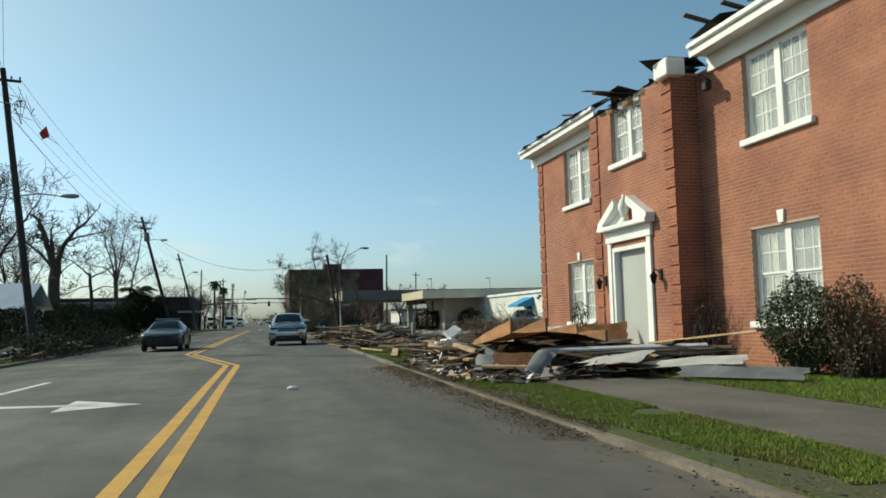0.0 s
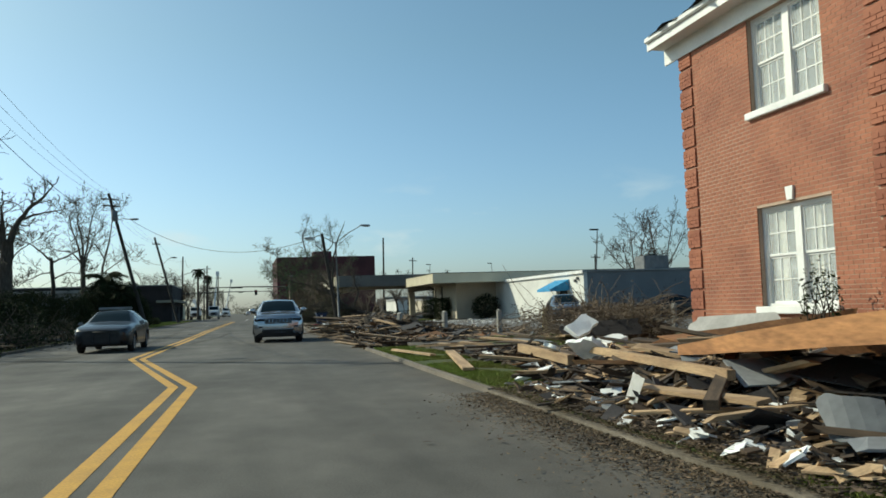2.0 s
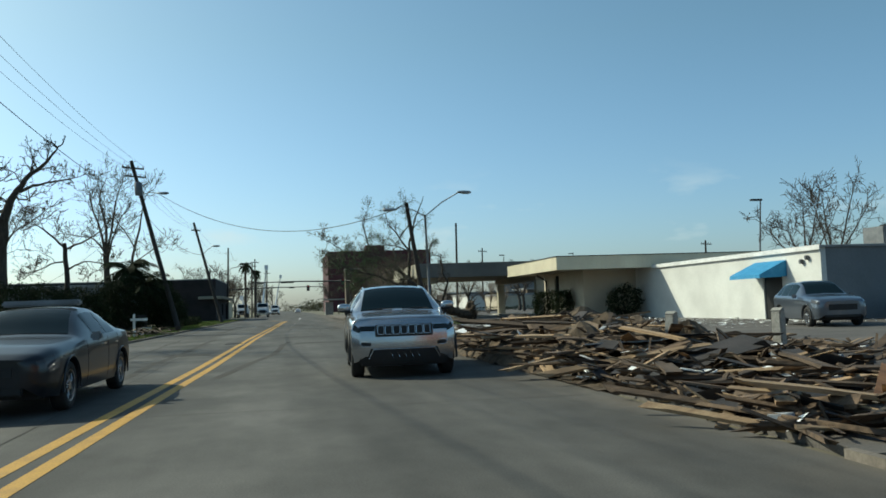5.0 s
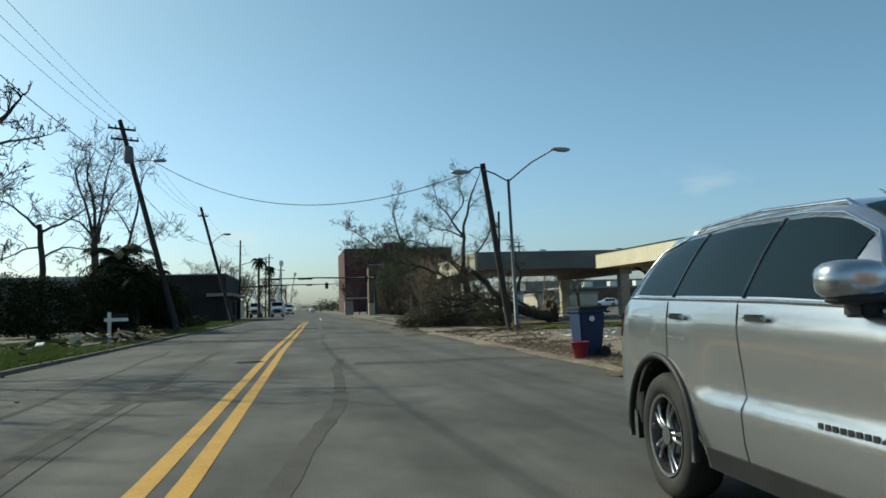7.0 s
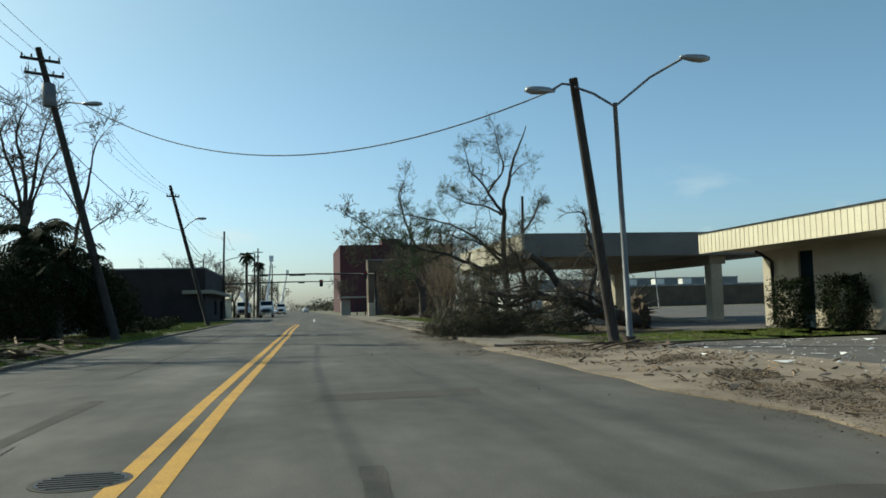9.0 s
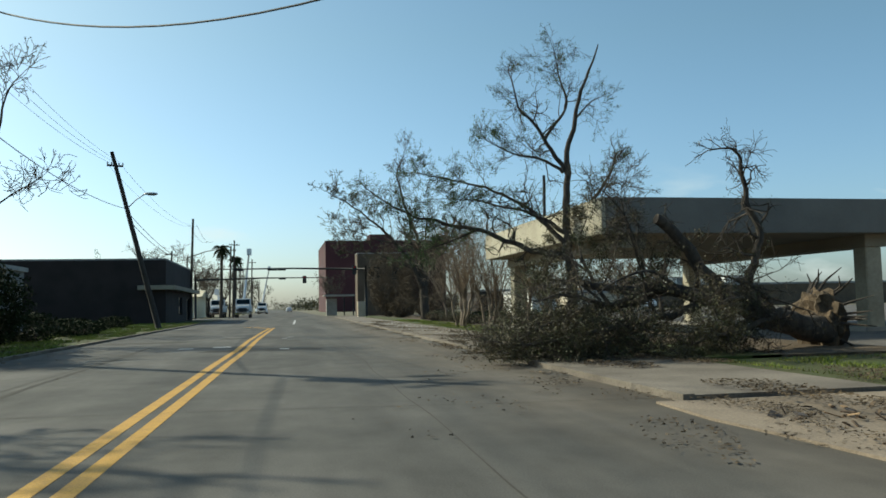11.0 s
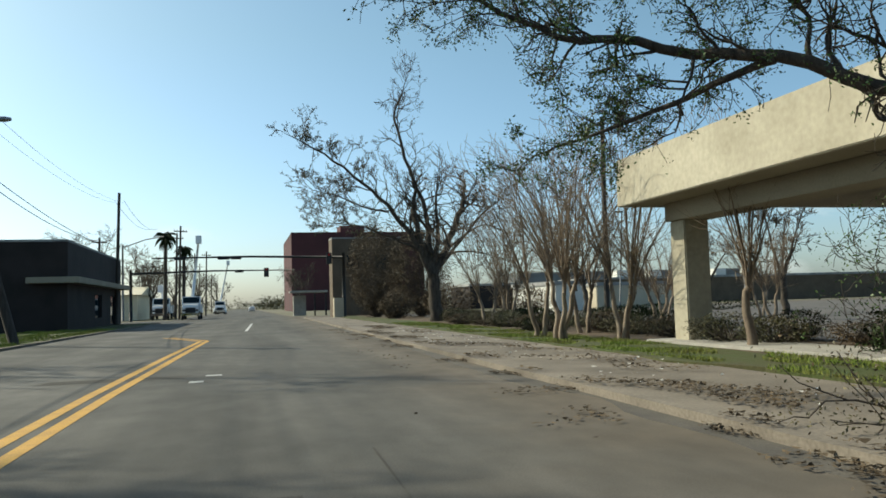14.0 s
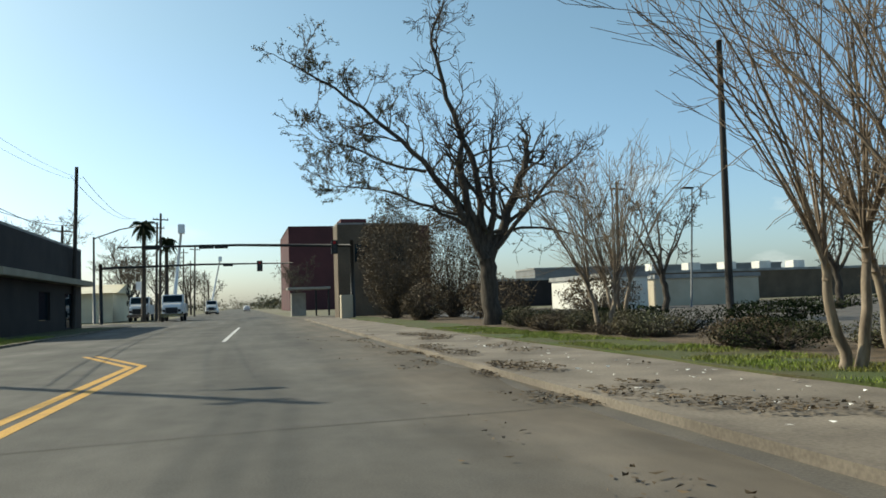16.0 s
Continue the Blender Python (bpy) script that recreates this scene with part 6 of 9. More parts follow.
xo = car("grey_crossover", "dark grey crossover parked by the white building", "car", loft3, M["slate_paint"], pose(17.3, 49.6, 0.02, 0, 0, 165),
         ((0.25, -0.45), (-0.5, -1.2), (-1.25, -1.65)), (0.82, 0.05), (-1.75, -2.02), (0, 0.22), 0.915, 5, 3.08, 3.85, True)
for side in (1, -1):
    lamp_panel(xo, loft3, "headlight", M["lamp_lens"], (2.18, 1.8), (2.6, 3.2), side)
    part("mirror", boxed(min(side * 0.93, side * 1.1), max(side * 0.93, side * 1.1), 0.5, 0.62, 1.02, 1.16, bev=0.03), M["slate_paint"], xo)
part("grille", boxed(-0.5, 0.5, 2.18, 2.262, 0.56, 0.80, bev=0.02), M["plastic"], xo)
part("lower_intake", boxed(-0.6, 0.6, 2.12, 2.24, 0.32, 0.48, bev=0.02), M["plastic"], xo)
blk = car("black_sedan", "black sedan parked along the white building's shaded wall", "car", loft2, M["black_paint"], pose(24.5, 50.6, 0.02, 0, 0, 88),
          ((0.12, -0.55), (-0.62, -1.15)), (0.80, 0.08), (-1.22, -1.72), (0, 0.22), 0.935, 5, 3.08, 3.84)
copy_thing(blk, pose(30.5, 50.4, 0.02, 0, 0, 91))
wcar = car("white_suv", "white SUV parked in the lot behind the trees", "car", loft3, M["white_car"], pose(44.0, 176.0, 0.06, 0, 0, 100),
           ((0.25, -0.45), (-0.5, -1.2), (-1.25, -1.65)), (0.82, 0.05), (-1.75, -2.02), (0, 0.22), 0.915, 5, 3.08, 3.85)
for x, y, r in ((54, 180, 80), (-5.5, 268, 178), (-7.5, 300, 178), (1.5, 330, 0)):
    copy_thing(wcar, pose(x, y, 0.06 if x > 5 else 0.0, 0, 0, r))


def bucket_truck(at, label, boom):
    """A white utility truck: cab, bonnet, grille, service body, wheels and a raised boom."""
    root = thing("utility_truck", label, "truck", "utility trucks")
    bm = bmesh.new()
    prism(bm, ((-1.0, 0.75), (1.0, 0.75), (1.0, 2.05), (0.55, 2.8), (-1.0, 2.8)), "x", -1.08, 1.08)
    bmesh.ops.bevel(bm, geom=bm.edges[:], offset=0.07, segments=2, affect="EDGES")
    part("cab", bm, M["white_car"], root)
    bm = bmesh.new()
    prism(bm, ((1.0, 0.75), (2.5, 0.75), (2.55, 1.5), (2.35, 1.75), (1.0, 1.95)), "x", -0.95, 0.95)
    bmesh.ops.bevel(bm, geom=bm.edges[:], offset=0.09, segments=2, affect="EDGES")
    part("bonnet", bm, M["white_car"], root)
    part("windshield", boxed(-0.95, 0.95, 0.0, 0.03, 0.0, 0.78, m=Matrix.Translation((0, 1.0, 2.02)) @ Matrix.Rotation(radians(31), 4, "X")), M["car_glass"], root)
    part("grille", boxed(-0.6, 0.6, 2.5, 2.58, 0.85, 1.45, bev=0.03), M["plastic"], root)
    part("bumper", boxed(-1.15, 1.15, 2.45, 2.75, 0.5, 0.8, bev=0.04), M["chrome"], root)
    for s in (-1, 1):
        part("headlight", boxed(min(s * 0.62, s * 0.9), max(s * 0.62, s * 0.9), 2.48, 2.57, 1.0, 1.25, bev=0.02), M["lamp_lens"], root)
        part("side_window", boxed(min(s * 1.075, s * 1.09), max(s * 1.075, s * 1.09), -0.7, 0.5, 1.95, 2.65), M["car_glass"], root)
        part("mirror", boxed(min(s * 1.25, s * 1.4), max(s * 1.25, s * 1.4), 0.7, 0.78, 1.8, 2.4, bev=0.02), M["plastic"], root)
        wheel(root, s * 0.95, 1.7, 0.5, 0.28, s, 6, 0.6)
        wheel(root, s * 0.95, -3.2, 0.5, 0.3, s, 6, 0.6)
    part("service_body", boxed(-1.15, 1.15, -4.6, -1.1, 0.8, 1.9, bev=0.04), M["white_car"], root)
    part("chassis", boxed(-0.5, 0.5, -4.6, 2.4, 0.5, 0.8), M["plastic"], root)
    part("boom_base", tubed(((0, -2.2, 1.9), (0, -2.2, 2.9)), 0.35, 12), M["white_car"], root)
    b = Vector((0, -2.2, 2.9))
    e = b + Vector(boom)
    part("boom", tubed((b, e), (0.2, 0.13), 8), M["white_car"], root)
    part("bucket", boxed(e.x - 0.35, e.x + 0.35, e.y - 0.35, e.y + 0.35, e.z - 0.5, e.z + 0.5, bev=0.04), M["white_car"], root)
    root.matrix_world = at
    return root


bucket_truck(pose(-11.3, 194.6, 0.0, 0, 0, 180), "white utility truck facing the junction", (0.3, 0.5, 1.2))
bucket_truck(pose(-7.0, 185.5, 0.0, 0, 0, 180), "white utility truck with a raised boom", (-0.8, 0.5, 7.0))
bucket_truck(pose(-5.9, 268.0, 0.0, 0, 0, 180), "white utility truck with a raised boom", (-1.8, 1.0, 8.5))


# ---- trees ----
def limb(bm, pts, r0, r1, sides=7):
    """A crooked limb through key points, with finer bends between them; returns its fine points and radii."""
    pts = [Vector(p) for p in pts]
    fine = []
    for i in range(len(pts) - 1):
        g = lambda k: pts[max(0, min(len(pts) - 1, k))]
        for k in range(4):
            fine.append(Vector([crom(g(i - 1)[j], g(i)[j], g(i + 1)[j], g(i + 2)[j], k / 4) for j in range(3)]))
    fine.append(pts[-1])
    n = len(fine) - 1
    rad = [r0 + (r1 - r0) * (k / n) ** 0.8 for k in range(n + 1)]
    for k in range(1, n):
        fine[k] = fine[k] + Vector((noise.noise(fine[k] * 1.7), noise.noise(fine[k] * 1.7 + Vector((9, 0, 0))), noise.noise(fine[k] * 1.7 + Vector((0, 9, 0))))) * min(0.16, rad[k] * 1.6)
    tube(bm, fine, rad, sides)
    return fine, rad


def sprout(bm, p, d, length, r, depth, rng, tips, up=0.15, spread=0.75, kids=(2, 4), thin=0.006, wig=0.25):
    """Grows a branch with side branches; gathers twig points."""
    steps = 4 if depth > 0 else 3
    pts, q, dd = [p.copy()], p.copy(), d.normalized()
    for k in range(steps):
        dd = (dd + Vector(rng.normal(0, wig, 3)) + Vector((0, 0, up * 0.5))).normalized()
        q = q + dd * (length / steps)
        if q.z < 0.12:
            q.z = 0.12 + 0.05 * rng.random()
        pts.append(q.copy())
    r1 = max(thin, r * 0.42)
    tube(bm, pts, [r + (r1 - r) * k / steps for k in range(steps + 1)], 5 if r > 0.03 else (4 if r > 0.012 else 3), cap=False)
    if depth == 0:
        tips.extend(pts[1:])
        return
    for k in range(rng.integers(*kids) + 1):
        f = rng.uniform(0.3, 1.0) if k else 1.0
        i = min(steps - 1, int(f * steps))
        b = pts[i].lerp(pts[i + 1], f * steps - i)
        ax = (pts[i + 1] - pts[i]).normalized()
        nd = (ax + Vector(rng.normal(0, spread, 3)) + Vector((0, 0, up))).normalized()
        sprout(bm, b, nd, length * rng.uniform(0.5, 0.8), max(thin, r * rng.uniform(0.45, 0.62)), depth - 1, rng, tips, up, spread, kids, thin, wig)


def tree(name, label, limbs, seed, bark="bark", leaf="leaf", leaves=0, leaf_size=0.06, every=0.55, depth=2, length=1.2, up=0.15, spread=0.75, leaf_pick=None, category="tree", kids=(2, 4), thin=0.006, start=1):
    """A tree from its main limbs (points, radius at both ends), with branches along them and leaves at some twigs."""
    rng = np.random.default_rng(seed)
    root = thing(name, label, category)
    twigs, tips = bmesh.new(), []
    for j, (pts, r0, r1) in enumerate(limbs):
        bm = bmesh.new()
        fine, rad = limb(bm, pts, r0, r1, 10 if r0 > 0.15 else 7)
        part("trunk" if j == 0 else "limb", bm, M[bark], root)
        if j < start:
            continue
        total = 0.0
        for k in range(1, len(fine)):
            total += (fine[k] - fine[k - 1]).length
            f = k / len(fine)
            if total > every * (1.5 - f) and f > 0.18:
                total = 0.0
                ax = (fine[k] - fine[k - 1]).normalized()
                for _ in range(1 + int(f > 0.6)):
                    d = (ax * 0.6 + Vector(rng.normal(0, spread, 3)) + Vector((0, 0, up))).normalized()
                    sprout(twigs, fine[k], d, length * rng.uniform(0.6, 1.25) * (1.15 - 0.4 * f), max(thin, rad[k] * rng.uniform(0.35, 0.55)), depth, rng, tips, up, spread, kids, thin)
        sprout(twigs, fine[-1], fine[-1] - fine[-2], length * 0.8, rad[-1], depth, rng, tips, up, spread, kids, thin)
    tagged(part("branchwork", twigs, M[bark], root), "", "", "", "stuff")
    if leaves:
        p = np.array([t[:] for t in tips])
        if leaf_pick is not None:
            p = p[[leaf_pick(q) > rng.random() for q in p]]
        if len(p):
            p = p[rng.integers(0, len(p), leaves)]
            v, f = leaf_quads(p, leaf_size, rng, 1, 0.05)
            leaf_part("crown", v, f, M[leaf], root)
    return root


# standing oak with a long limb over the sidewalk
tree("oak_tree", "storm-stripped oak with a long limb reaching over the sidewalk", (
    (((8.15, 89.2, 0.0), (8.05, 89.1, 1.3), (8.0, 89.0, 3.1), (7.98, 89.0, 4.7), (8.03, 89.0, 5.75), (8.22, 89.0, 7.25), (8.65, 89.1, 8.7), (9.08, 89.2, 9.7), (9.4, 89.2, 10.5)), 0.22, 0.02),
    (((7.98, 89.0, 2.8), (7.12, 89.8, 3.1), (6.41, 90.4, 3.42), (5.23, 91.0, 3.95), (4.2, 91.8, 4.3), (3.33, 92.4, 4.55), (2.5, 92.8, 5.0), (1.6, 93.0, 5.6)), 0.14, 0.02),
    (((7.98, 89.0, 3.2), (7.5, 89.2, 3.75), (7.02, 89.5, 4.29), (6.58, 90.0, 4.88), (5.58, 91.0, 5.5), (4.45, 91.6, 5.9), (3.2, 91.9, 6.2)), 0.11, 0.02),
    (((7.98, 89.0, 3.6), (7.4, 89.2, 4.1), (6.74, 89.5, 4.4), (6.0, 90.0, 4.68), (5.13, 91.0, 5.08), (4.1, 91.6, 5.2)), 0.09, 0.015),
    (((5.2, 91.0, 3.95), (4.6, 91.8, 3.75), (3.9, 92.4, 3.45), (3.2, 92.9, 3.25)), 0.06, 0.015),
    (((7.9, 90.0, 3.0), (7.6, 91.0, 2.34), (7.39, 91.5, 1.71), (7.46, 92.0, 0.85)), 0.05, 0.015),
    (((8.0, 89.0, 3.2), (8.55, 89.1, 4.07), (8.96, 89.2, 4.77), (9.66, 89.3, 5.67), (9.95, 89.3, 6.5)), 0.10, 0.035),
    (((8.03, 89.0, 5.7), (7.45, 89.0, 6.6), (6.84, 89.0, 7.56), (6.31, 89.1, 8.1), (6.08, 89.1, 9.1)), 0.10, 0.02),
    (((7.22, 89.0, 6.95), (7.75, 89.0, 7.7), (8.07, 89.0, 8.31), (7.83, 89.1, 9.37), (7.68, 89.1, 10.2)), 0.07, 0.015),
    (((7.85, 89.0, 5.8), (6.98, 88.9, 6.24), (6.07, 88.9, 6.4), (5.19, 88.8, 6.76)), 0.07, 0.015),
    (((8.35, 89.0, 7.7), (8.9, 89.0, 8.3), (9.3, 89.0, 8.5)), 0.04, 0.012),
), 21, leaves=42000, leaf_size=0.023, every=0.19, depth=2, length=0.8, up=0.04, kids=(3, 5), thin=0.0045, leaf="leaf_green", leaf_pick=lambda q: 0.6 if q[0] < 4.4 and q[2] < 3.9 else (0.45 if q[0] < 5.5 else 0.15))

# the fallen tree
tree("fallen_tree", "uprooted tree fallen towards the road with its crown on the verge", (
    (((11.3, 79.8, 0.45), (10.2, 79.7, 0.62), (9.35, 79.6, 0.85), (8.7, 79.6, 1.08), (8.1, 79.6, 1.25), (7.1, 79.6, 1.42), (6.3, 79.6, 1.52), (5.5, 79.6, 1.64), (4.7, 79.6, 1.7)), 0.36, 0.07),
    (((8.1, 79.4, 1.2), (7.35, 79.3, 2.2), (6.75, 79.2, 2.7), (6.25, 79.0, 3.07)), 0.16, 0.12),
    (((8.85, 79.8, 1.1), (9.05, 79.8, 2.1), (9.3, 79.8, 2.8), (9.05, 79.8, 3.4), (8.9, 79.8, 4.1), (8.9, 79.8, 4.6), (8.65, 79.8, 4.85)), 0.12, 0.03),
    (((7.99, 79.91, 1.3), (6.59, 79.12, 0.95), (5.02, 78.60, 0.72), (3.97, 78.42, 0.55), (2.92, 78.42, 0.42)), 0.12, 0.02),
    (((7.12, 79.83, 1.45), (5.89, 80.00, 1.2), (4.84, 79.91, 1.1), (3.79, 79.39, 0.8), (2.92, 78.77, 0.48)), 0.11, 0.02),
    (((6.6, 80.0, 1.5), (6.5, 80.0, 1.85), (6.21, 80.0, 2.64), (5.83, 79.9, 3.4), (5.33, 79.8, 3.83)), 0.06, 0.015),
    (((6.5, 80.1, 1.5), (6.41, 80.1, 1.9), (6.11, 80.2, 3.07), (5.97, 80.2, 3.73)), 0.05, 0.012),
    (((7.6, 79.9, 1.3), (7.63, 79.8, 2.08), (7.29, 79.7, 2.63)), 0.07, 0.03),
    (((10.09, 80.00, 1.0), (9.04, 79.12, 0.85), (7.82, 78.42, 0.6), (6.42, 77.73, 0.4)), 0.11, 0.03),
    (((9.74, 80.09, 1.0), (9.04, 79.30, 1.3), (8.17, 78.60, 1.6), (7.29, 78.08, 1.75)), 0.09, 0.02),
    (((6.24, 79.65, 1.6), (5.19, 79.12, 1.2), (4.32, 78.60, 1.35), (3.62, 78.16, 1.4), (3.09, 77.90, 1.3)), 0.08, 0.015),
    (((7.29, 79.83, 1.4), (6.24, 79.12, 1.9), (5.19, 78.60, 1.75), (4.49, 78.25, 1.4)), 0.06, 0.012),
    (((8.69, 80.00, 1.2), (8.17, 78.77, 1.25), (7.29, 77.73, 1.3), (6.42, 77.20, 1.1)), 0.06, 0.012),
    (((9.6, 79.8, 0.9), (8.9, 79.2, 0.6), (8.2, 78.9, 0.75), (7.5, 78.7, 0.5)), 0.09, 0.02),
), 22, leaves=42000, leaf_size=0.021, every=0.2, depth=2, length=0.78, up=0.0, spread=0.9, kids=(2, 5), thin=0.005, leaf="leaf", leaf_pick=lambda q: 0.0 if q[1] > 82.0 else (0.03 if q[0] > 8.3 else (1.0 if q[2] < 1.2 else (0.4 if q[2] < 2.0 else 0.16))), start=2)
tree("fallen_bough", "leafy broken bough standing up from the fallen crown", (
    (((5.6, 80.0, 1.0), (5.3, 80.3, 1.7), (5.1, 80.6, 2.3)), 0.06, 0.04),
    (((5.1, 80.6, 2.2), (5.15, 80.8, 2.8), (5.4, 80.9, 3.3)), 0.04, 0.01),
    (((5.2, 80.5, 2.0), (4.7, 80.7, 2.4), (4.4, 80.8, 2.5)), 0.03, 0.01),
    (((5.4, 80.2, 1.5), (5.9, 80.6, 2.2), (6.2, 80.8, 2.9)), 0.04, 0.01),
    (((5.4, 80.2, 1.3), (4.8, 80.2, 1.7), (4.2, 80.3, 1.8)), 0.04, 0.01),
    (((5.6, 80.0, 1.1), (6.2, 79.9, 1.6), (6.8, 80.0, 2.1)), 0.04, 0.01),
), 23, leaves=17000, leaf_size=0.022, every=0.15, depth=1, length=0.6, up=0.02, spread=0.8, leaf="leaf", category="branch")
rp = thing("root_plate", "upturned root plate of the fallen tree caked with soil", "tree root")
bm = bmesh.new()
bmesh.ops.create_icosphere(bm, subdivisions=4, radius=1.0)
for v in bm.verts:
    v.co = Vector((11.05 + v.co.x * 0.3, 80.2 + v.co.y * 0.9, 0.7 + v.co.z * 0.75)) + v.co * 0.25 * noise.noise(v.co * 3.5)
    v.co.z = max(v.co.z, 0.0)
part("soil", bm, M["mulch"], rp)
bm = bmesh.new()
rng = np.random.default_rng(4)
for k in range(26):
    a = rng.uniform(0, 6.28)
    p = Vector((10.95, 80.2 + 0.65 * math.cos(a), 0.75 + 0.55 * math.sin(a)))
    tube(bm, (p, p + Vector((0.3, 0.4 * math.cos(a), 0.4 * math.sin(a))), p + Vector((0.5 + rng.normal(0, .2), 0.8 * math.cos(a), 0.7 * math.sin(a)))), (0.05, 0.03, 0.01), 5)
tagged(part("root_mass", bm, M["bark"], rp), "", "", "", "stuff")
# brushwood and leaf heap where the crown struck the verge
br = thing("brush_heap", "heap of leafy broken branches on the sidewalk", "brush heap", "", "stuff")
rng = np.random.default_rng(31)
bm, tips = bmesh.new(), []
for k in range(430):
    y = rng.uniform(78.4, 89.0) if k % 2 else rng.uniform(78.4, 82.0)
    x = curb_x(y) + abs(rng.normal(0.2, 1.7)) + 0.35 + max(0, (y - 84)) * 0.25
    a = rng.uniform(0, 6.28)
    sprout(bm, Vector((x, y, rng.uniform(0.1, 0.12 + (0.26 if y < 81.8 else 0.05) * min(4, x - curb_x(y))))), Vector((math.cos(a), math.sin(a), rng.uniform(-0.3, 0.25))), rng.uniform(0.5, 1.1), rng.uniform(0.008, 0.025), 1, rng, tips, 0.0, 0.7, (2, 4), 0.005)
part("twig_mass", bm, M["bark"], br)
p = np.array([t[:] for t in tips])
v, f = leaf_quads(p[rng.integers(0, len(p), 42000)], 0.021, rng, 1, 0.09)
v[:, 2] = np.maximum(v[:, 2], 0.03)
leaf_part("foliage", v, f, M["leaf"], br)
v, f = leaf_quads(p[rng.integers(0, len(p), 18000)], 0.02, rng, 1, 0.15)
v[:, 2] = np.maximum(v[:, 2], 0.03)
leaf_part("dead_foliage", v, f, M["leaf_brown"], br)


def crape(x, y, h, seed, trunks=3):
    """A pollarded crape myrtle: pale trunks, knobs, and a fan of straight shoots above."""
    rng = np.random.default_rng(seed)
    root = thing("crape_myrtle", "bare multi-stemmed crape myrtle with pale smooth trunks", "tree")
    twigs, tips = bmesh.new(), []
    for k in range(trunks):
        a = 2 * math.pi * k / trunks + rng.normal(0, 0.4)
        c, s = math.cos(a), math.sin(a)
        kz = h * rng.uniform(0.24, 0.31)
        ko = rng.uniform(0.18, 0.36)
        bm = bmesh.new()
        fine, rad = limb(bm, ((x + 0.12 * c, y + 0.12 * s, 0.0), (x + 0.16 * c, y + 0.16 * s, kz * 0.3), (x + (0.18 + ko * 0.4) * c, y + (0.18 + ko * 0.4) * s, kz * 0.7), (x + (0.1 + ko) * c, y + (0.1 + ko) * s, kz)), 0.125 if trunks == 1 else 0.09, 0.07 if trunks == 1 else 0.055, 9)
        part("trunk", bm, M["crape_bark" if trunks == 1 else "crape_pale"], root)
        top = fine[-1]
        n = rng.integers(6, 10) + (6 if trunks == 1 else 0)
        for j in range(n):
            b = 2 * math.pi * j / n + rng.normal(0, 0.3)
            out = rng.uniform(0.1, 0.62)
            d = Vector((c * 0.35 + math.cos(b) * out * 0.75 - 0.16, s * 0.35 + math.sin(b) * out * 0.75, 1.25))
            L = (h - kz) * rng.uniform(0.72, 1.0)
            bend = Vector((d.x, d.y, 0)) * 0.5
            p1, p2, p3 = top + d * L * 0.28, top + d * L * 0.55 + bend * 0.18 * L, top + d * L * 0.74 + bend * 0.5 * L - Vector((0, 0, 0.04 * L))
            bm = bmesh.new()
            f2, r2 = limb(bm, (top - Vector((0.02 * math.cos(b), 0.02 * math.sin(b), 0.22)), top + d * L * 0.05, p1, p2, p3), rng.uniform(0.026, 0.038), 0.007, 6)
            part("shoot", bm, M["crape_bark"], root)
            for i in range(3, len(f2)):
                if rng.random() < 0.65:
                    ax = (f2[i] - f2[i - 1]).normalized()
                    sprout(twigs, f2[i], ax + Vector(rng.normal(0, 0.33, 3)), h * 0.16 * rng.uniform(0.6, 1.2), max(0.007, r2[i] * 0.5), 1, rng, tips, 0.05, 0.38, (2, 4), 0.0055, 0.16)
    tagged(part("branchwork", twigs, M["crape_bark"], root), "", "", "", "stuff")
    return root


for k, (x, y, h) in enumerate(((7.55, 103.6, 5.7), (7.75, 105.8, 5.9), (8.85, 102.5, 5.6), (9.75, 107.0, 5.8), (9.0, 97.4, 5.2), (11.8, 120.6, 5.6), (9.7, 117.3, 5.2), (14.6, 111.0, 4.2), (17.2, 115.0, 4.0), (20.4, 112.0, 4.2), (23.5, 117.0, 4.4))):
    crape(x, y, h, 40 + k, 1 if k == 4 else (2 if k in (1, 3, 6, 7, 8, 9, 10) else 3))

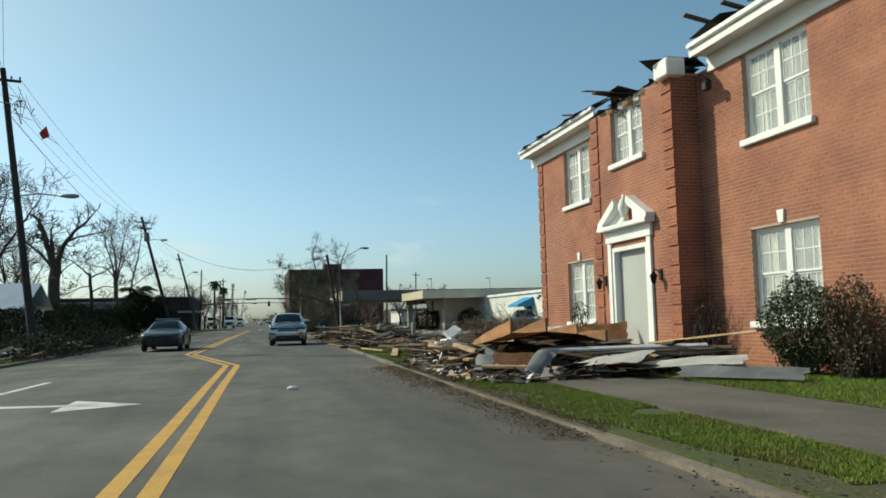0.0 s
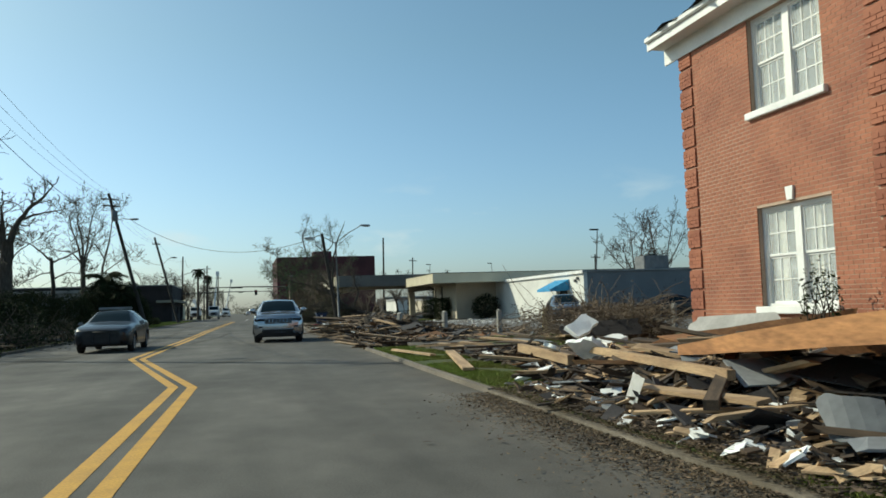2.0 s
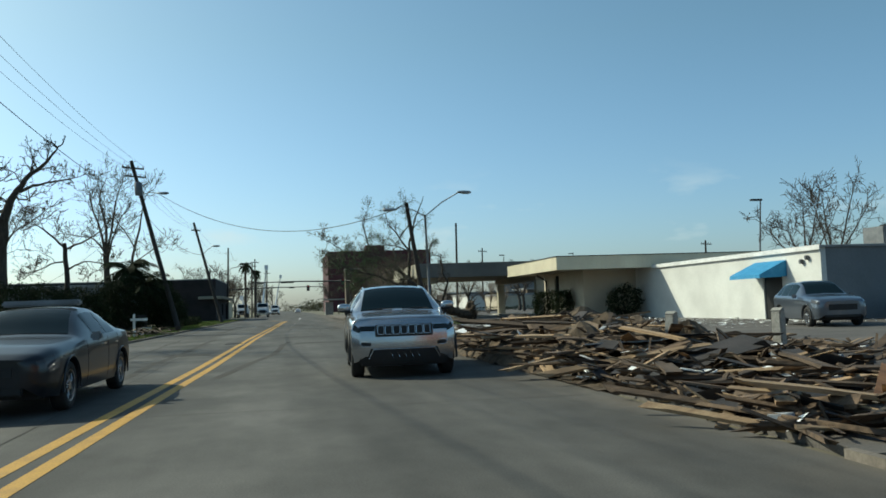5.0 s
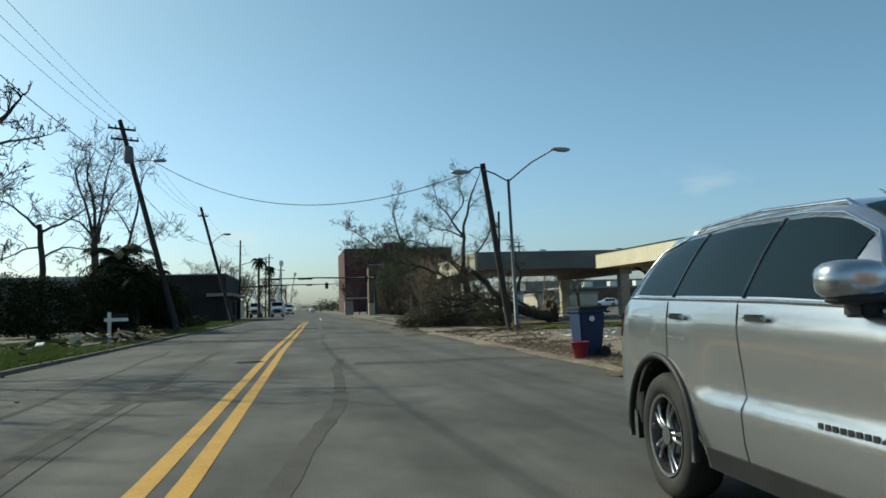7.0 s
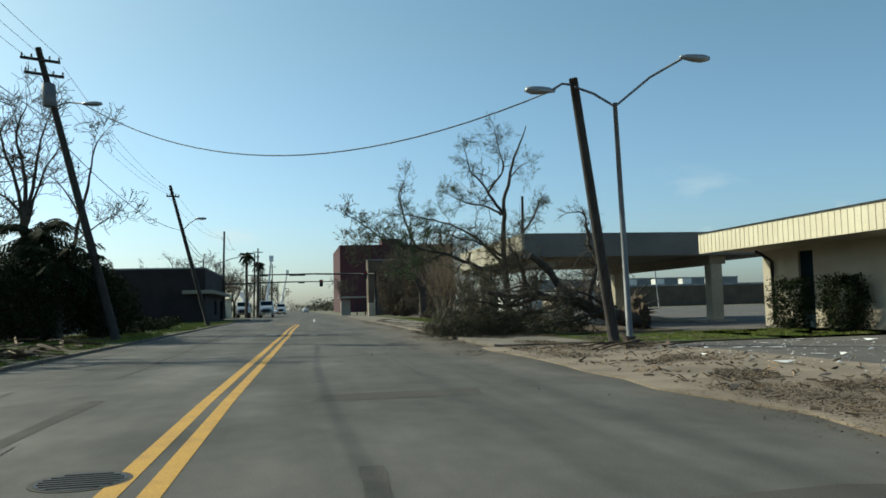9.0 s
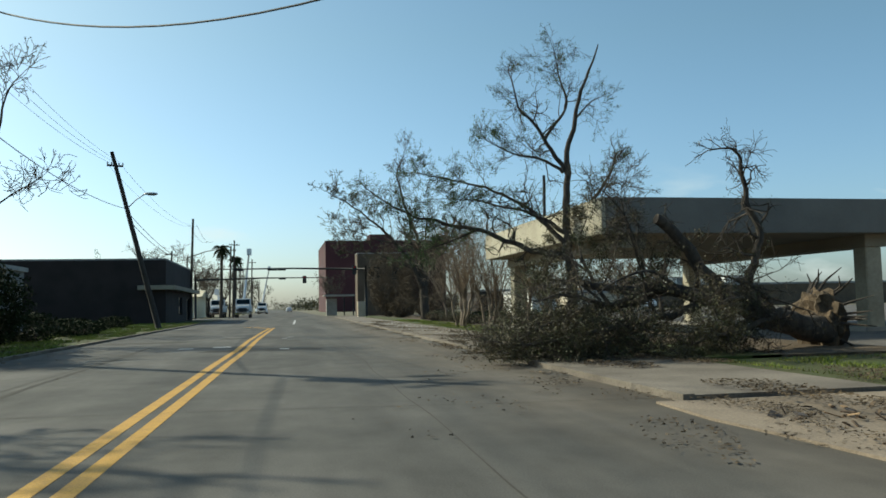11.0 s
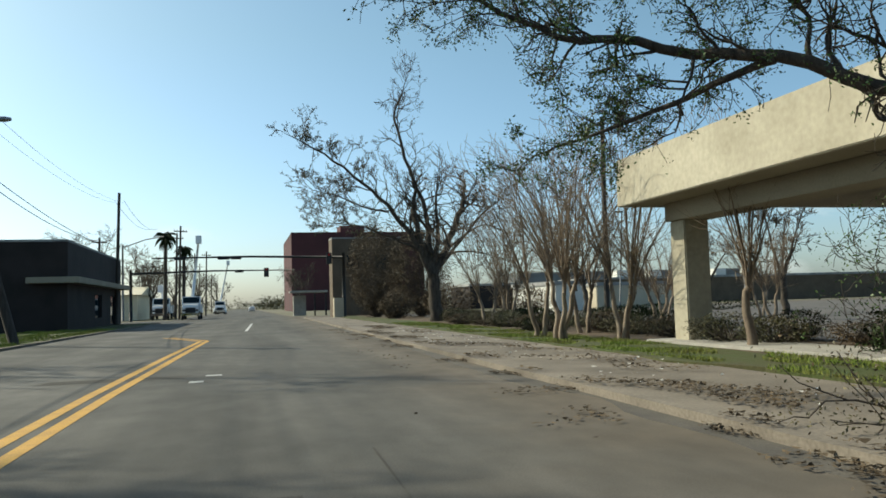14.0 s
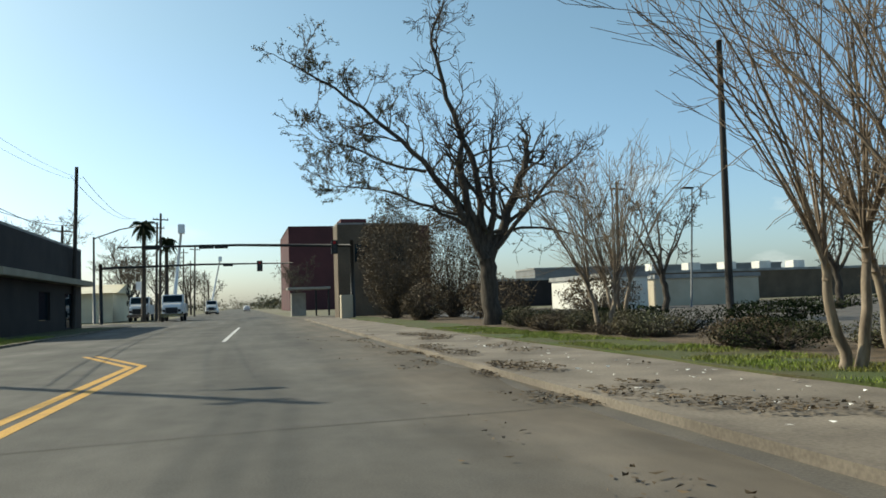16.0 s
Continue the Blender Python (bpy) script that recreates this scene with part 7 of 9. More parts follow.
tree("oak_tree", "broken oak with torn stubs and one leafy limb", (
    (((10.2, 129.0, 0.00), (10.1, 129.0, 1.34), (10.0, 129.0, 2.86)), 0.42, 0.34),
    (((10.0, 129.0, 2.69), (9.2, 128.8, 4.37), (8.0, 128.6, 6.05), (6.4, 128.4, 7.73), (4.2, 128.2, 9.41), (2.2, 128.0, 10.58)), 0.22, 0.03),
    (((10.0, 129.0, 2.86), (9.9, 129.0, 4.70), (9.6, 129.0, 6.72), (8.77, 129.0, 9.2), (8.16, 129.0, 11.3), (7.95, 129.0, 12.4), (8.5, 129.0, 13.8), (8.67, 129.0, 14.4)), 0.2, 0.015),
    (((10.1, 129.0, 2.77), (11.0, 129.2, 4.54), (11.6, 129.4, 6.05), (12.2, 129.5, 7.39)), 0.24, 0.15),
    (((11.0, 129.2, 4.37), (12.4, 129.4, 5.38), (13.6, 129.6, 5.88), (15.2, 129.8, 5.21)), 0.1, 0.02),
    (((9.3, 128.8, 4.20), (7.6, 128.6, 5.04), (5.6, 128.4, 5.71), (3.6, 128.2, 5.88)), 0.1, 0.02),
    (((10.0, 129.0, 3.70), (11.6, 128.8, 4.20), (13.2, 128.6, 4.03), (14.6, 128.4, 3.53)), 0.09, 0.02),
    (((7.4, 128.5, 6.55), (6.2, 128.4, 6.72), (4.4, 128.2, 7.39), (3.0, 128.1, 7.73)), 0.08, 0.02),
    (((9.8, 129.0, 5.38), (8.8, 129.0, 7.06), (8.0, 129.0, 8.57)), 0.1, 0.02),
    (((10.0, 129.0, 3.2), (9.3, 128.7, 5.0), (8.9, 128.6, 6.6), (8.9, 128.6, 7.3)), 0.2, 0.13),
    (((10.05, 129.0, 3.4), (10.3, 128.7, 5.4), (10.25, 128.6, 7.0), (10.4, 128.6, 8.6)), 0.18, 0.03),
    (((10.2, 129.0, 3.0), (11.2, 128.6, 4.3), (12.9, 128.4, 6.3), (14.0, 128.3, 7.2)), 0.14, 0.03),
), 61, leaves=15000, leaf_size=0.042, every=0.36, depth=2, length=1.3, leaf_pick=lambda q: 0.8 if q[0] < 7.0 else 0.08, thin=0.011)
# brown standing vine-covered mass and far trees by the road
for k, (x, y, h, w) in enumerate(((10.0, 150.0, 8.2, 5.0), (13.0, 146.0, 7.5, 5.0), (10.2, 142.0, 2.2, 3.0), (13.0, 137.0, 2.4, 4.0), (17.0, 133.0, 2.2, 4.0))):
    bush("brush_thicket", (x, y, 0.05), (w, w, h), 17000 if h > 4 else 3500, M["leaf_brown"], "brown dead thicket of torn branches and vines", "thicket", 70 + k, 0.065, 220)


def bare_tree(x, y, h, seed, r=0.3, leaves=0, label="bare storm-torn tree on the far verge", leaf="leaf", every=0.6, lean=0.0):
    rng = np.random.default_rng(seed)
    limbs = [(((x, y, 0), (x + 0.1 + lean * 0.2, y, h * 0.18), (x + lean * 0.35, y, h * 0.36)), r, r * 0.75)]
    n = rng.integers(4, 6)
    for k in range(n):
        a = 2 * math.pi * k / n + rng.normal(0, 0.4)
        o = h * rng.uniform(0.16, 0.36)
        c, s = math.cos(a), math.sin(a)
        z = h * rng.uniform(0.28, 0.36)
        t = h * rng.uniform(0.62, 0.95)
        limbs.append((((x + lean * 0.3, y, z), (x + lean * 0.5 + o * 0.35 * c, y + o * 0.35 * s, z + (t - z) * 0.35), (x + lean * 0.7 + o * 0.7 * c, y + o * 0.7 * s, z + (t - z) * 0.7), (x + lean + o * c, y + o * s, t)), r * rng.uniform(0.4, 0.6), 0.025))
    return tree("bare_tree", label, limbs, seed, leaves=leaves, leaf=leaf, leaf_size=0.055, every=every * 0.75, depth=2, length=h * 0.14, thin=0.015)


tree("oak_tree", "thick-trunked oak with limbs snapped to jagged stubs", (
    (((-21.0, 81.0, 0.0), (-21.0, 81.0, 2.0), (-21.05, 81.0, 5.2), (-20.95, 81.0, 8.0)), 0.68, 0.5),
    (((-21.0, 81.0, 7.3), (-21.8, 81.1, 9.6), (-22.2, 81.2, 11.0)), 0.32, 0.24),
    (((-21.1, 81.0, 7.6), (-21.26, 80.8, 9.06), (-21.33, 80.7, 10.5)), 0.22, 0.12),
    (((-20.95, 81.0, 7.4), (-20.32, 81.0, 9.33), (-19.33, 81.0, 10.71), (-17.92, 81.0, 12.1)), 0.34, 0.10),
    (((-19.9, 81.0, 9.95), (-18.57, 81.2, 10.43), (-16.53, 81.4, 10.87)), 0.15, 0.03),
    (((-21.1, 81.0, 7.1), (-22.3, 81.2, 8.5), (-23.5, 81.4, 9.6), (-25.0, 81.6, 10.7)), 0.2, 0.04),
    (((-20.9, 81.0, 5.4), (-20.3, 81.0, 6.9), (-18.55, 81.0, 8.2)), 0.1, 0.03),
), 81, leaves=500, leaf_size=0.10, every=0.7, depth=2, length=1.4, thin=0.016)
tree("bare_tree", "bare tree with several sinuous upright stems", (
    (((-18.3, 101.0, 0.0), (-18.3, 101.0, 4.5), (-18.42, 101.0, 7.1)), 0.32, 0.24),
    (((-18.42, 101.0, 7.0), (-18.94, 101.0, 9.3), (-19.8, 101.0, 11.9), (-19.47, 101.0, 13.0)), 0.15, 0.03),
    (((-18.42, 101.0, 7.1), (-18.5, 101.2, 10.0), (-19.05, 101.3, 12.2), (-18.45, 101.3, 14.1)), 0.16, 0.03),
    (((-18.35, 101.0, 7.0), (-17.92, 101.0, 9.65), (-17.58, 101.0, 11.9), (-16.9, 101.0, 13.9)), 0.14, 0.03),
    (((-18.25, 101.0, 6.8), (-17.41, 100.8, 9.65), (-16.55, 100.6, 11.1)), 0.10, 0.03),
    (((-18.42, 101.0, 7.0), (-19.44, 101.0, 8.37), (-21.45, 101.0, 8.86)), 0.12, 0.03),
), 82, leaves=0, leaf_size=0.10, every=0.55, depth=2, length=1.5, thin=0.015)
tree("bare_tree", "thin bare tree behind the leaning pole", (
    (((-18.2, 110.0, 0.0), (-18.0, 110.0, 5.0), (-17.58, 110.0, 8.0), (-16.97, 110.0, 10.6)), 0.2, 0.09),
    (((-16.97, 110.0, 10.6), (-16.57, 110.0, 13.2), (-15.75, 110.0, 14.5)), 0.09, 0.02),
    (((-17.58, 110.0, 8.4), (-18.59, 110.0, 10.2), (-19.39, 110.0, 11.0)), 0.09, 0.02),
    (((-17.8, 110.0, 6.5), (-16.4, 110.0, 7.6), (-14.9, 110.0, 8.6)), 0.08, 0.02),
), 84, leaves=700, leaf_size=0.06, every=0.5, depth=2, length=1.6, thin=0.016)
tree("bare_tree", "dark tree with spreading level boughs", (
    (((-19.8, 93.0, 0.0), (-19.8, 93.0, 4.4), (-20.0, 93.0, 7.4)), 0.26, 0.16),
    (((-20.0, 93.0, 6.9), (-18.24, 93.0, 7.65), (-17.05, 93.0, 8.4)), 0.11, 0.03),
    (((-20.0, 93.0, 7.1), (-21.5, 93.0, 8.5), (-22.4, 93.0, 9.0)), 0.11, 0.03),
    (((-19.9, 93.0, 5.9), (-21.0, 93.0, 5.7), (-22.4, 93.0, 5.0)), 0.09, 0.03),
    (((-19.8, 93.0, 5.2), (-18.4, 92.8, 5.8), (-16.8, 92.6, 5.6)), 0.09, 0.03),
), 83, leaves=2600, leaf_size=0.06, every=0.5, depth=2, length=1.4, thin=0.016, leaf="hedge")
bare_tree(-21.5, 60.0, 15.0, 83, 0.42, 900)
bare_tree(-26.5, 86.0, 12.0, 85, 0.3, 500)
bare_tree(-20.5, 47.0, 12.0, 86, 0.35, 600)
bare_tree(-30.0, 104.0, 13.0, 88, 0.3, 300)
bare_tree(-27.0, 40.0, 14.0, 89, 0.4, 800)
for x, y, h, k in ((-12.5, 228.0, 9.5, 91), (-9.5, 246.0, 10.0, 92), (-16.0, 214.0, 10.0, 93), (-6.8, 280.0, 8.5, 94), (-13.5, 203.0, 8.0, 95)):
    bare_tree(x, y, h, k, 0.28, 2600, "bare street tree past the junction", "leaf_brown", 0.55)
far = [(-17.0, 176.0, 9.5), (-20.0, 188.0, 10.5), (-15.0, 215.0, 11.0), (-17.0, 240.0, 10.0), (-10.5, 275.0, 9.0), (-22, 168, 8.5), (36.5, 77.0, 9.5), (40.5, 79.0, 10.0), (27.0, 120.0, 6.0), (24.5, 140.0, 7.0), (30.0, 132.0, 6.0), (7.5, 210.0, 8.0), (9.0, 235.0, 8.0)]
for k, (x, y, h) in enumerate(far):
    bare_tree(x, y, h, 100 + k, 0.22, 700, "distant storm-stripped tree with few leaves", "leaf" if k % 2 else "leaf_brown", 0.9)

# palms with torn fronds and the dark growth round them
def palm(x, y, h, size, n, seed, label):
    """A palm: tapered trunk and drooping fronds with torn leaflets."""
    pm = thing("palm_tree", label, "palm tree")
    part("trunk", tubed(((x - 0.15, y, 0), (x - 0.05, y, h * 0.4), (x, y, h)), (0.28, 0.24, 0.2), 12), M["bark"], pm)
    rng = np.random.default_rng(seed)
    for k in range(n):
        a = 2 * math.pi * k / n + rng.normal(0, 0.15)
        e = rng.uniform(-1.3 if h > 8 else -0.6, 1.0)
        L = size * rng.uniform(0.65, 1.0)
        pts = []
        for t in np.linspace(0, 1, 7):
            r = L * t * math.cos(e * (1 - 0.3 * t))
            pts.append(Vector((x + r * math.cos(a), y + r * math.sin(a), h + L * t * math.sin(e) - 0.42 * size * t * t)))
        bm = bmesh.new()
        tube(bm, pts, [0.025, 0.02, 0.018, 0.015, 0.012, 0.009, 0.005], 4)
        side = Vector((-math.sin(a), math.cos(a), 0))
        for i in range(1, 7):
            for q in (-1, -0.5, 0.5, 1):
                for j in range(2):
                    b0 = pts[i - 1].lerp(pts[i], j / 2)
                    tip = b0 + side * q * 0.2 * size + (pts[i] - pts[i - 1]).normalized() * 0.35 - Vector((0, 0, 0.28 + 0.1 * rng.random()))
                    w = (pts[i] - pts[i - 1]).normalized() * 0.06
                    bm.faces.new([bm.verts.new(b0 - w), bm.verts.new(b0 + w), bm.verts.new(tip)])
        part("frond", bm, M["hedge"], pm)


palm(-14.3, 89.0, 5.0, 2.7, 34, 9, "short palm with torn drooping fronds")
palm(-12.8, 87.4, 3.6, 2.4, 26, 10, "short bushy palm beside the leaning pole")
palm(-10.5, 191.4, 10.9, 1.5, 46, 11, "tall palm with a wind-torn head past the junction")
palm(-8.9, 200.8, 9.8, 1.35, 40, 12, "tall palm with a wind-torn head past the junction")
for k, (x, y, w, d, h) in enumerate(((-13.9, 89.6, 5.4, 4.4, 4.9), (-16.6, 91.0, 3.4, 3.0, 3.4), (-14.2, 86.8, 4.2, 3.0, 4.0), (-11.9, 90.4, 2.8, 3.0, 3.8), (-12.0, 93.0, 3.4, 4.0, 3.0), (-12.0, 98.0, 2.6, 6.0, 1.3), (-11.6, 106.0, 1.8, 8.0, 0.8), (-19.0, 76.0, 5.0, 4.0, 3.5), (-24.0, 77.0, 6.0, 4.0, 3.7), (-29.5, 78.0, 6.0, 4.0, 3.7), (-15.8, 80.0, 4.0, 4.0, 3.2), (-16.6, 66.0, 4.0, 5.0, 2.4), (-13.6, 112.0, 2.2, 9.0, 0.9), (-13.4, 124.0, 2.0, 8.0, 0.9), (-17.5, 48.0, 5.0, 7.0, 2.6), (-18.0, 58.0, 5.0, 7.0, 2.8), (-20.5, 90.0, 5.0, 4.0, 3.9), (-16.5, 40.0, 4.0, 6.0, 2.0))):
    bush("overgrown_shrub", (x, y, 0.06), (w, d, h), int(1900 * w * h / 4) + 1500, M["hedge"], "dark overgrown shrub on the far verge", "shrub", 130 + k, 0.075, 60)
for k, (x, y, w) in enumerate(((18, 121, 5), (15.0, 126.5, 4), (24, 128, 8), (33, 135, 10))):
    bush("low_shrub", (x, y, 0.08), (w, 1.5, 0.7), 1300, M["hedge"], "low clipped shrub bed at the lot edge", "shrub", 160 + k, 0.07, 20)
rng = np.random.default_rng(78)
for k in range(40):
    y = 97.0 + 0.85 * k + rng.uniform(-0.5, 0.5)
    x = curb_x(y) + rng.uniform(5.4, 8.4)
    if abs(y - 101) < 1.2:
        continue
    bush("low_shrub", (x, y, 0.1), (rng.uniform(1.3, 2.6), rng.uniform(1.0, 1.8), rng.uniform(0.35, 0.8)), 2200, M[("leaf_brown", "leaf", "leaf", "hedge")[k % 4]], "scrubby low shrub in the bed under the trees", "shrub", 180 + k, 0.026, 70)
bush("hedge", (10.3, 94.3, 0.1), (1.7, 1.2, 0.8), 2600, M["hedge"], "low dark hedge by the drive-through canopy", "hedge", 199, 0.045, 30, 4)
# distant belt of trees closing the view
rng = np.random.default_rng(77)
pts = []
for k in range(700):
    a = rng.uniform(-1.25, 1.25)
    R = rng.uniform(330, 620)
    hgt = rng.uniform(4, 9)
    c = np.array((R * math.sin(a), 60 + R * math.cos(a), 0))
    if -13 < c[0] < 9 and c[1] < 590:
        continue
    pts.append(c + np.array((0, 0, hgt * 0.45)) + rng.normal(0, 1, (130, 3)) * (3.0, 3.0, hgt * 0.24))
p = np.concatenate(pts)
p[:, 2] = np.maximum(p[:, 2], 0.1)
v, f = leaf_quads(p, 0.55, rng)
tagged(leaf_part("far_woods", v, f, M["leaf"], None), "distant belt of trees along the horizon", "woods", "", "stuff")


# ---- storm debris ----
rng = np.random.default_rng(12)


def plank_mesh(name, L, W, T, material, ragged=0.0, seed=0):
    """A board with a slight bow and broken ends, lying along x."""
    r = np.random.default_rng(seed)
    bm = bmesh.new()
    n = 5
    rows = []
    for i in range(n + 1):
        x = L * (i / n - 0.5)
        e = ragged * L * 0.05
        o = r.uniform(-e, e, 4) if i in (0, n) else (0, 0, 0, 0)
        z = 0.012 * L * math.sin(math.pi * i / n) * r.uniform(0.2, 1.0)
        rows.append([bm.verts.new((x + o[k], yy, zz + z)) for k, (yy, zz) in enumerate(((-W / 2, 0), (W / 2, 0), (W / 2, T), (-W / 2, T)))])
    for a, b in zip(rows, rows[1:]):
        for k in range(4):
            bm.faces.new((a[k], a[(k + 1) % 4], b[(k + 1) % 4], b[k]))
    bm.faces.new(rows[0])
    bm.faces.new(list(reversed(rows[-1])))
    bmesh.ops.recalc_face_normals(bm, faces=bm.faces[:])
    me = bpy.data.meshes.new(name)
    bm.to_mesh(me)
    bm.free()
    me.materials.append(material)
    return me


BOARDS = {
    "plank": ([plank_mesh("plank", L, W, T, M[m], 1.0, i) for i, (L, W, T, m) in enumerate((
        (3.2, 0.19, 0.045, "lumber"), (2.2, 0.14, 0.045, "lumber"), (1.4, 0.14, 0.04, "lumber"), (2.6, 0.09, 0.045, "lumber"), (1.0, 0.19, 0.03, "lumber"),
        (3.0, 0.19, 0.045, "lumber_old"), (2.0, 0.24, 0.04, "lumber_old"), (1.3, 0.14, 0.04, "lumber_old"), (2.5, 0.12, 0.05, "lumber_old"), (0.9, 0.24, 0.03, "lumber_old")))],
        "splintered wooden plank in the storm debris", "plank"),
    "roofing_sheet": ([plank_mesh("roofing_sheet", L, W, 0.012, M["shingle"], 1.0, 20 + i) for i, (L, W) in enumerate(((1.1, 0.8), (0.8, 0.6), (1.5, 0.7)))], "torn black roofing sheet in the storm debris", "roofing"),
    "plywood_sheet": ([plank_mesh("plywood_sheet", L, W, 0.016, M["ply"], 0.6, 30 + i) for i, (L, W) in enumerate(((1.6, 0.7), (1.1, 0.9), (2.0, 0.5)))], "orange-brown plywood sheet in the storm debris", "plywood"),
    "siding_board": ([plank_mesh("siding_board", L, W, 0.03, M["scrap_white"], 0.8, 40 + i) for i, (L, W) in enumerate(((1.3, 0.35), (0.8, 0.45), (1.8, 0.25)))], "white painted board torn from the eaves", "board"),
    "metal_sheet": ([plank_mesh("metal_sheet", L, W, 0.02, M["scrap_grey"], 0.8, 50 + i) for i, (L, W) in enumerate(((1.3, 0.6), (0.9, 0.5), (2.0, 0.3)))], "bent grey metal sheet in the storm debris", "sheet metal"),
}


def heap_one(y):
    """Height and reach of the heap before the brick building."""
    return 0.5 * math.exp(-((y - 13.0) / 5.5) ** 2)


def lay(kind, x, y, z, yaw, tilt, roll, k=None, sc=1.0):
    meshes, label, cat = BOARDS[kind]
    ob = new(kind, meshes[rng.integers(len(meshes)) if k is None else k])
    ob.matrix_world = pose(x, y, z, roll, tilt, yaw) @ Matrix.Diagonal((sc, sc, sc, 1))
    return tagged(ob, label, cat, "storm debris")


KINDS, ODDS = ("plank", "roofing_sheet", "plywood_sheet", "siding_board", "metal_sheet"), (0.64, 0.11, 0.07, 0.10, 0.08)
for n in range(230):
    y = 7.6 + 14.4 * rng.beta(1.1, 1.35)
    lo = curb_x(y) + (0.75 if y > 12 else 0.95) + max(0.0, min(0.9, (y - 13.5) * 0.35))
    x = lo + (rng.beta(1.3, 1.2)) * (6.6 - lo)
    h = heap_one(y) * min(1, max(0.12, (x - lo) / 2.2)) * (0.55 if x > 6.2 else 1)
    kind = KINDS[rng.choice(5, p=ODDS)]
    lay(kind, x, y, 0.17 + h * rng.beta(1.6, 1.0), rng.choice((rng.uniform(0, 180), rng.normal(95, 28))), rng.normal(0, 5), rng.normal(0, 9))
for n in range(150):
    y = rng.uniform(29.5, 47.5)
    lo = curb_x(y) + (0.0 if y > 32 else 0.8)
    x = lo + rng.beta(1.1, 1.6) * (9.5 - lo)
    h = 0.95 * math.exp(-((x - 4.3) / 2.4) ** 2) * math.exp(-((y - 40.5) / 7.5) ** 2)
    kind = KINDS[rng.choice(5, p=(0.76, 0.11, 0.03, 0.05, 0.05))]
    lay(kind, x, y, 0.06 + h * rng.beta(1.6, 1.0), rng.choice((rng.uniform(0, 180), rng.normal(20, 30))), rng.normal(0, 5), rng.normal(0, 9))
for n in range(12):
    y = rng.uniform(23.0, 29.5)
    lay(KINDS[rng.choice(5, p=(0.8, 0.08, 0.04, 0.04, 0.04))], rng.uniform(2.6, 8.0), y, 0.17 + 0.12 * rng.random(), rng.normal(110, 40), rng.normal(0, 3), rng.normal(0, 5))
for n in range(34):
    y = rng.uniform(18, 64)
    lay(KINDS[rng.choice(5, p=(0.5, 0.15, 0.05, 0.2, 0.1))], left_x(y) - rng.uniform(0.6, 4.5), y, 0.10 + 0.04 * rng.random(), rng.uniform(0, 180), rng.normal(0, 4), rng.normal(0, 5), None, 0.8)
for n in range(14):
    lay("plank", rng.uniform(5.6, 9.0), rng.uniform(52, 58), 0.06 + 0.1 * rng.random(), rng.normal(20, 40), rng.normal(0, 3), rng.normal(0, 4), None, 0.7)
for n in range(12):
    lay("plank", 5.9 + rng.normal(0, 0.5), 69.3 + rng.normal(0, 0.4), 0.08 + 0.12 * rng.random(), rng.uniform(0, 180), rng.normal(0, 8), rng.normal(0, 8), 7, 0.8)


def hero(name, label, category, a, b, W, T, material, roll=0.0, bev=0.006):
    """One large board between two places."""
    a, b = Vector(a), Vector(b)
    m = Matrix.Translation((a + b) / 2) @ (b - a).to_track_quat("X", "Z").to_matrix().to_4x4() @ pose(0, 0, 0, roll)
    L = (b - a).length
    bm = boxed(-L / 2, L / 2, -W / 2, W / 2, -T / 2, T / 2, bev=bev)
    me = bpy.data.meshes.new(name)
    bm.to_mesh(me)
    bm.free()
    me.materials.append(M[material])
    ob = new(name, me)
    ob.matrix_world = m
    return tagged(ob, label, category)


def shard(name, label, category, corners, T, material, n=5, rag=0.06, bend=0.0, seed=0, label_group=""):
    """A broken sheet between four corners, with torn edges, thickness and some bend."""
    r = np.random.default_rng(seed)
    c = [Vector(p) for p in corners]
    up = (c[1] - c[0]).cross(c[3] - c[0]).normalized()
    bm = bmesh.new()
    g = []
    for i in range(n + 1):
        row = []
        for j in range(n + 1):
            u, v = i / n, j / n
            p = c[0].lerp(c[1], u).lerp(c[3].lerp(c[2], u), v)
            if i in (0, n) or j in (0, n):
                mid = (c[0] + c[1] + c[2] + c[3]) / 4
                p = p + (mid - p) * rag * r.uniform(-0.3, 2.0)
            p = p + up * bend * (math.sin(math.pi * u) * 0.7 + 0.5 * noise.noise(p * 2.0))
            row.append(bm.verts.new(p))
        g.append(row)
    for i in range(n):
        for j in range(n):
            bm.faces.new((g[i][j], g[i + 1][j], g[i + 1][j + 1], g[i][j + 1]))
    bmesh.ops.solidify(bm, geom=bm.faces[:], thickness=T)
    bmesh.ops.recalc_face_normals(bm, faces=bm.faces[:])
    return tagged(part(name, bm, M[material], smooth=bend > 0.1), label, category, label_group)


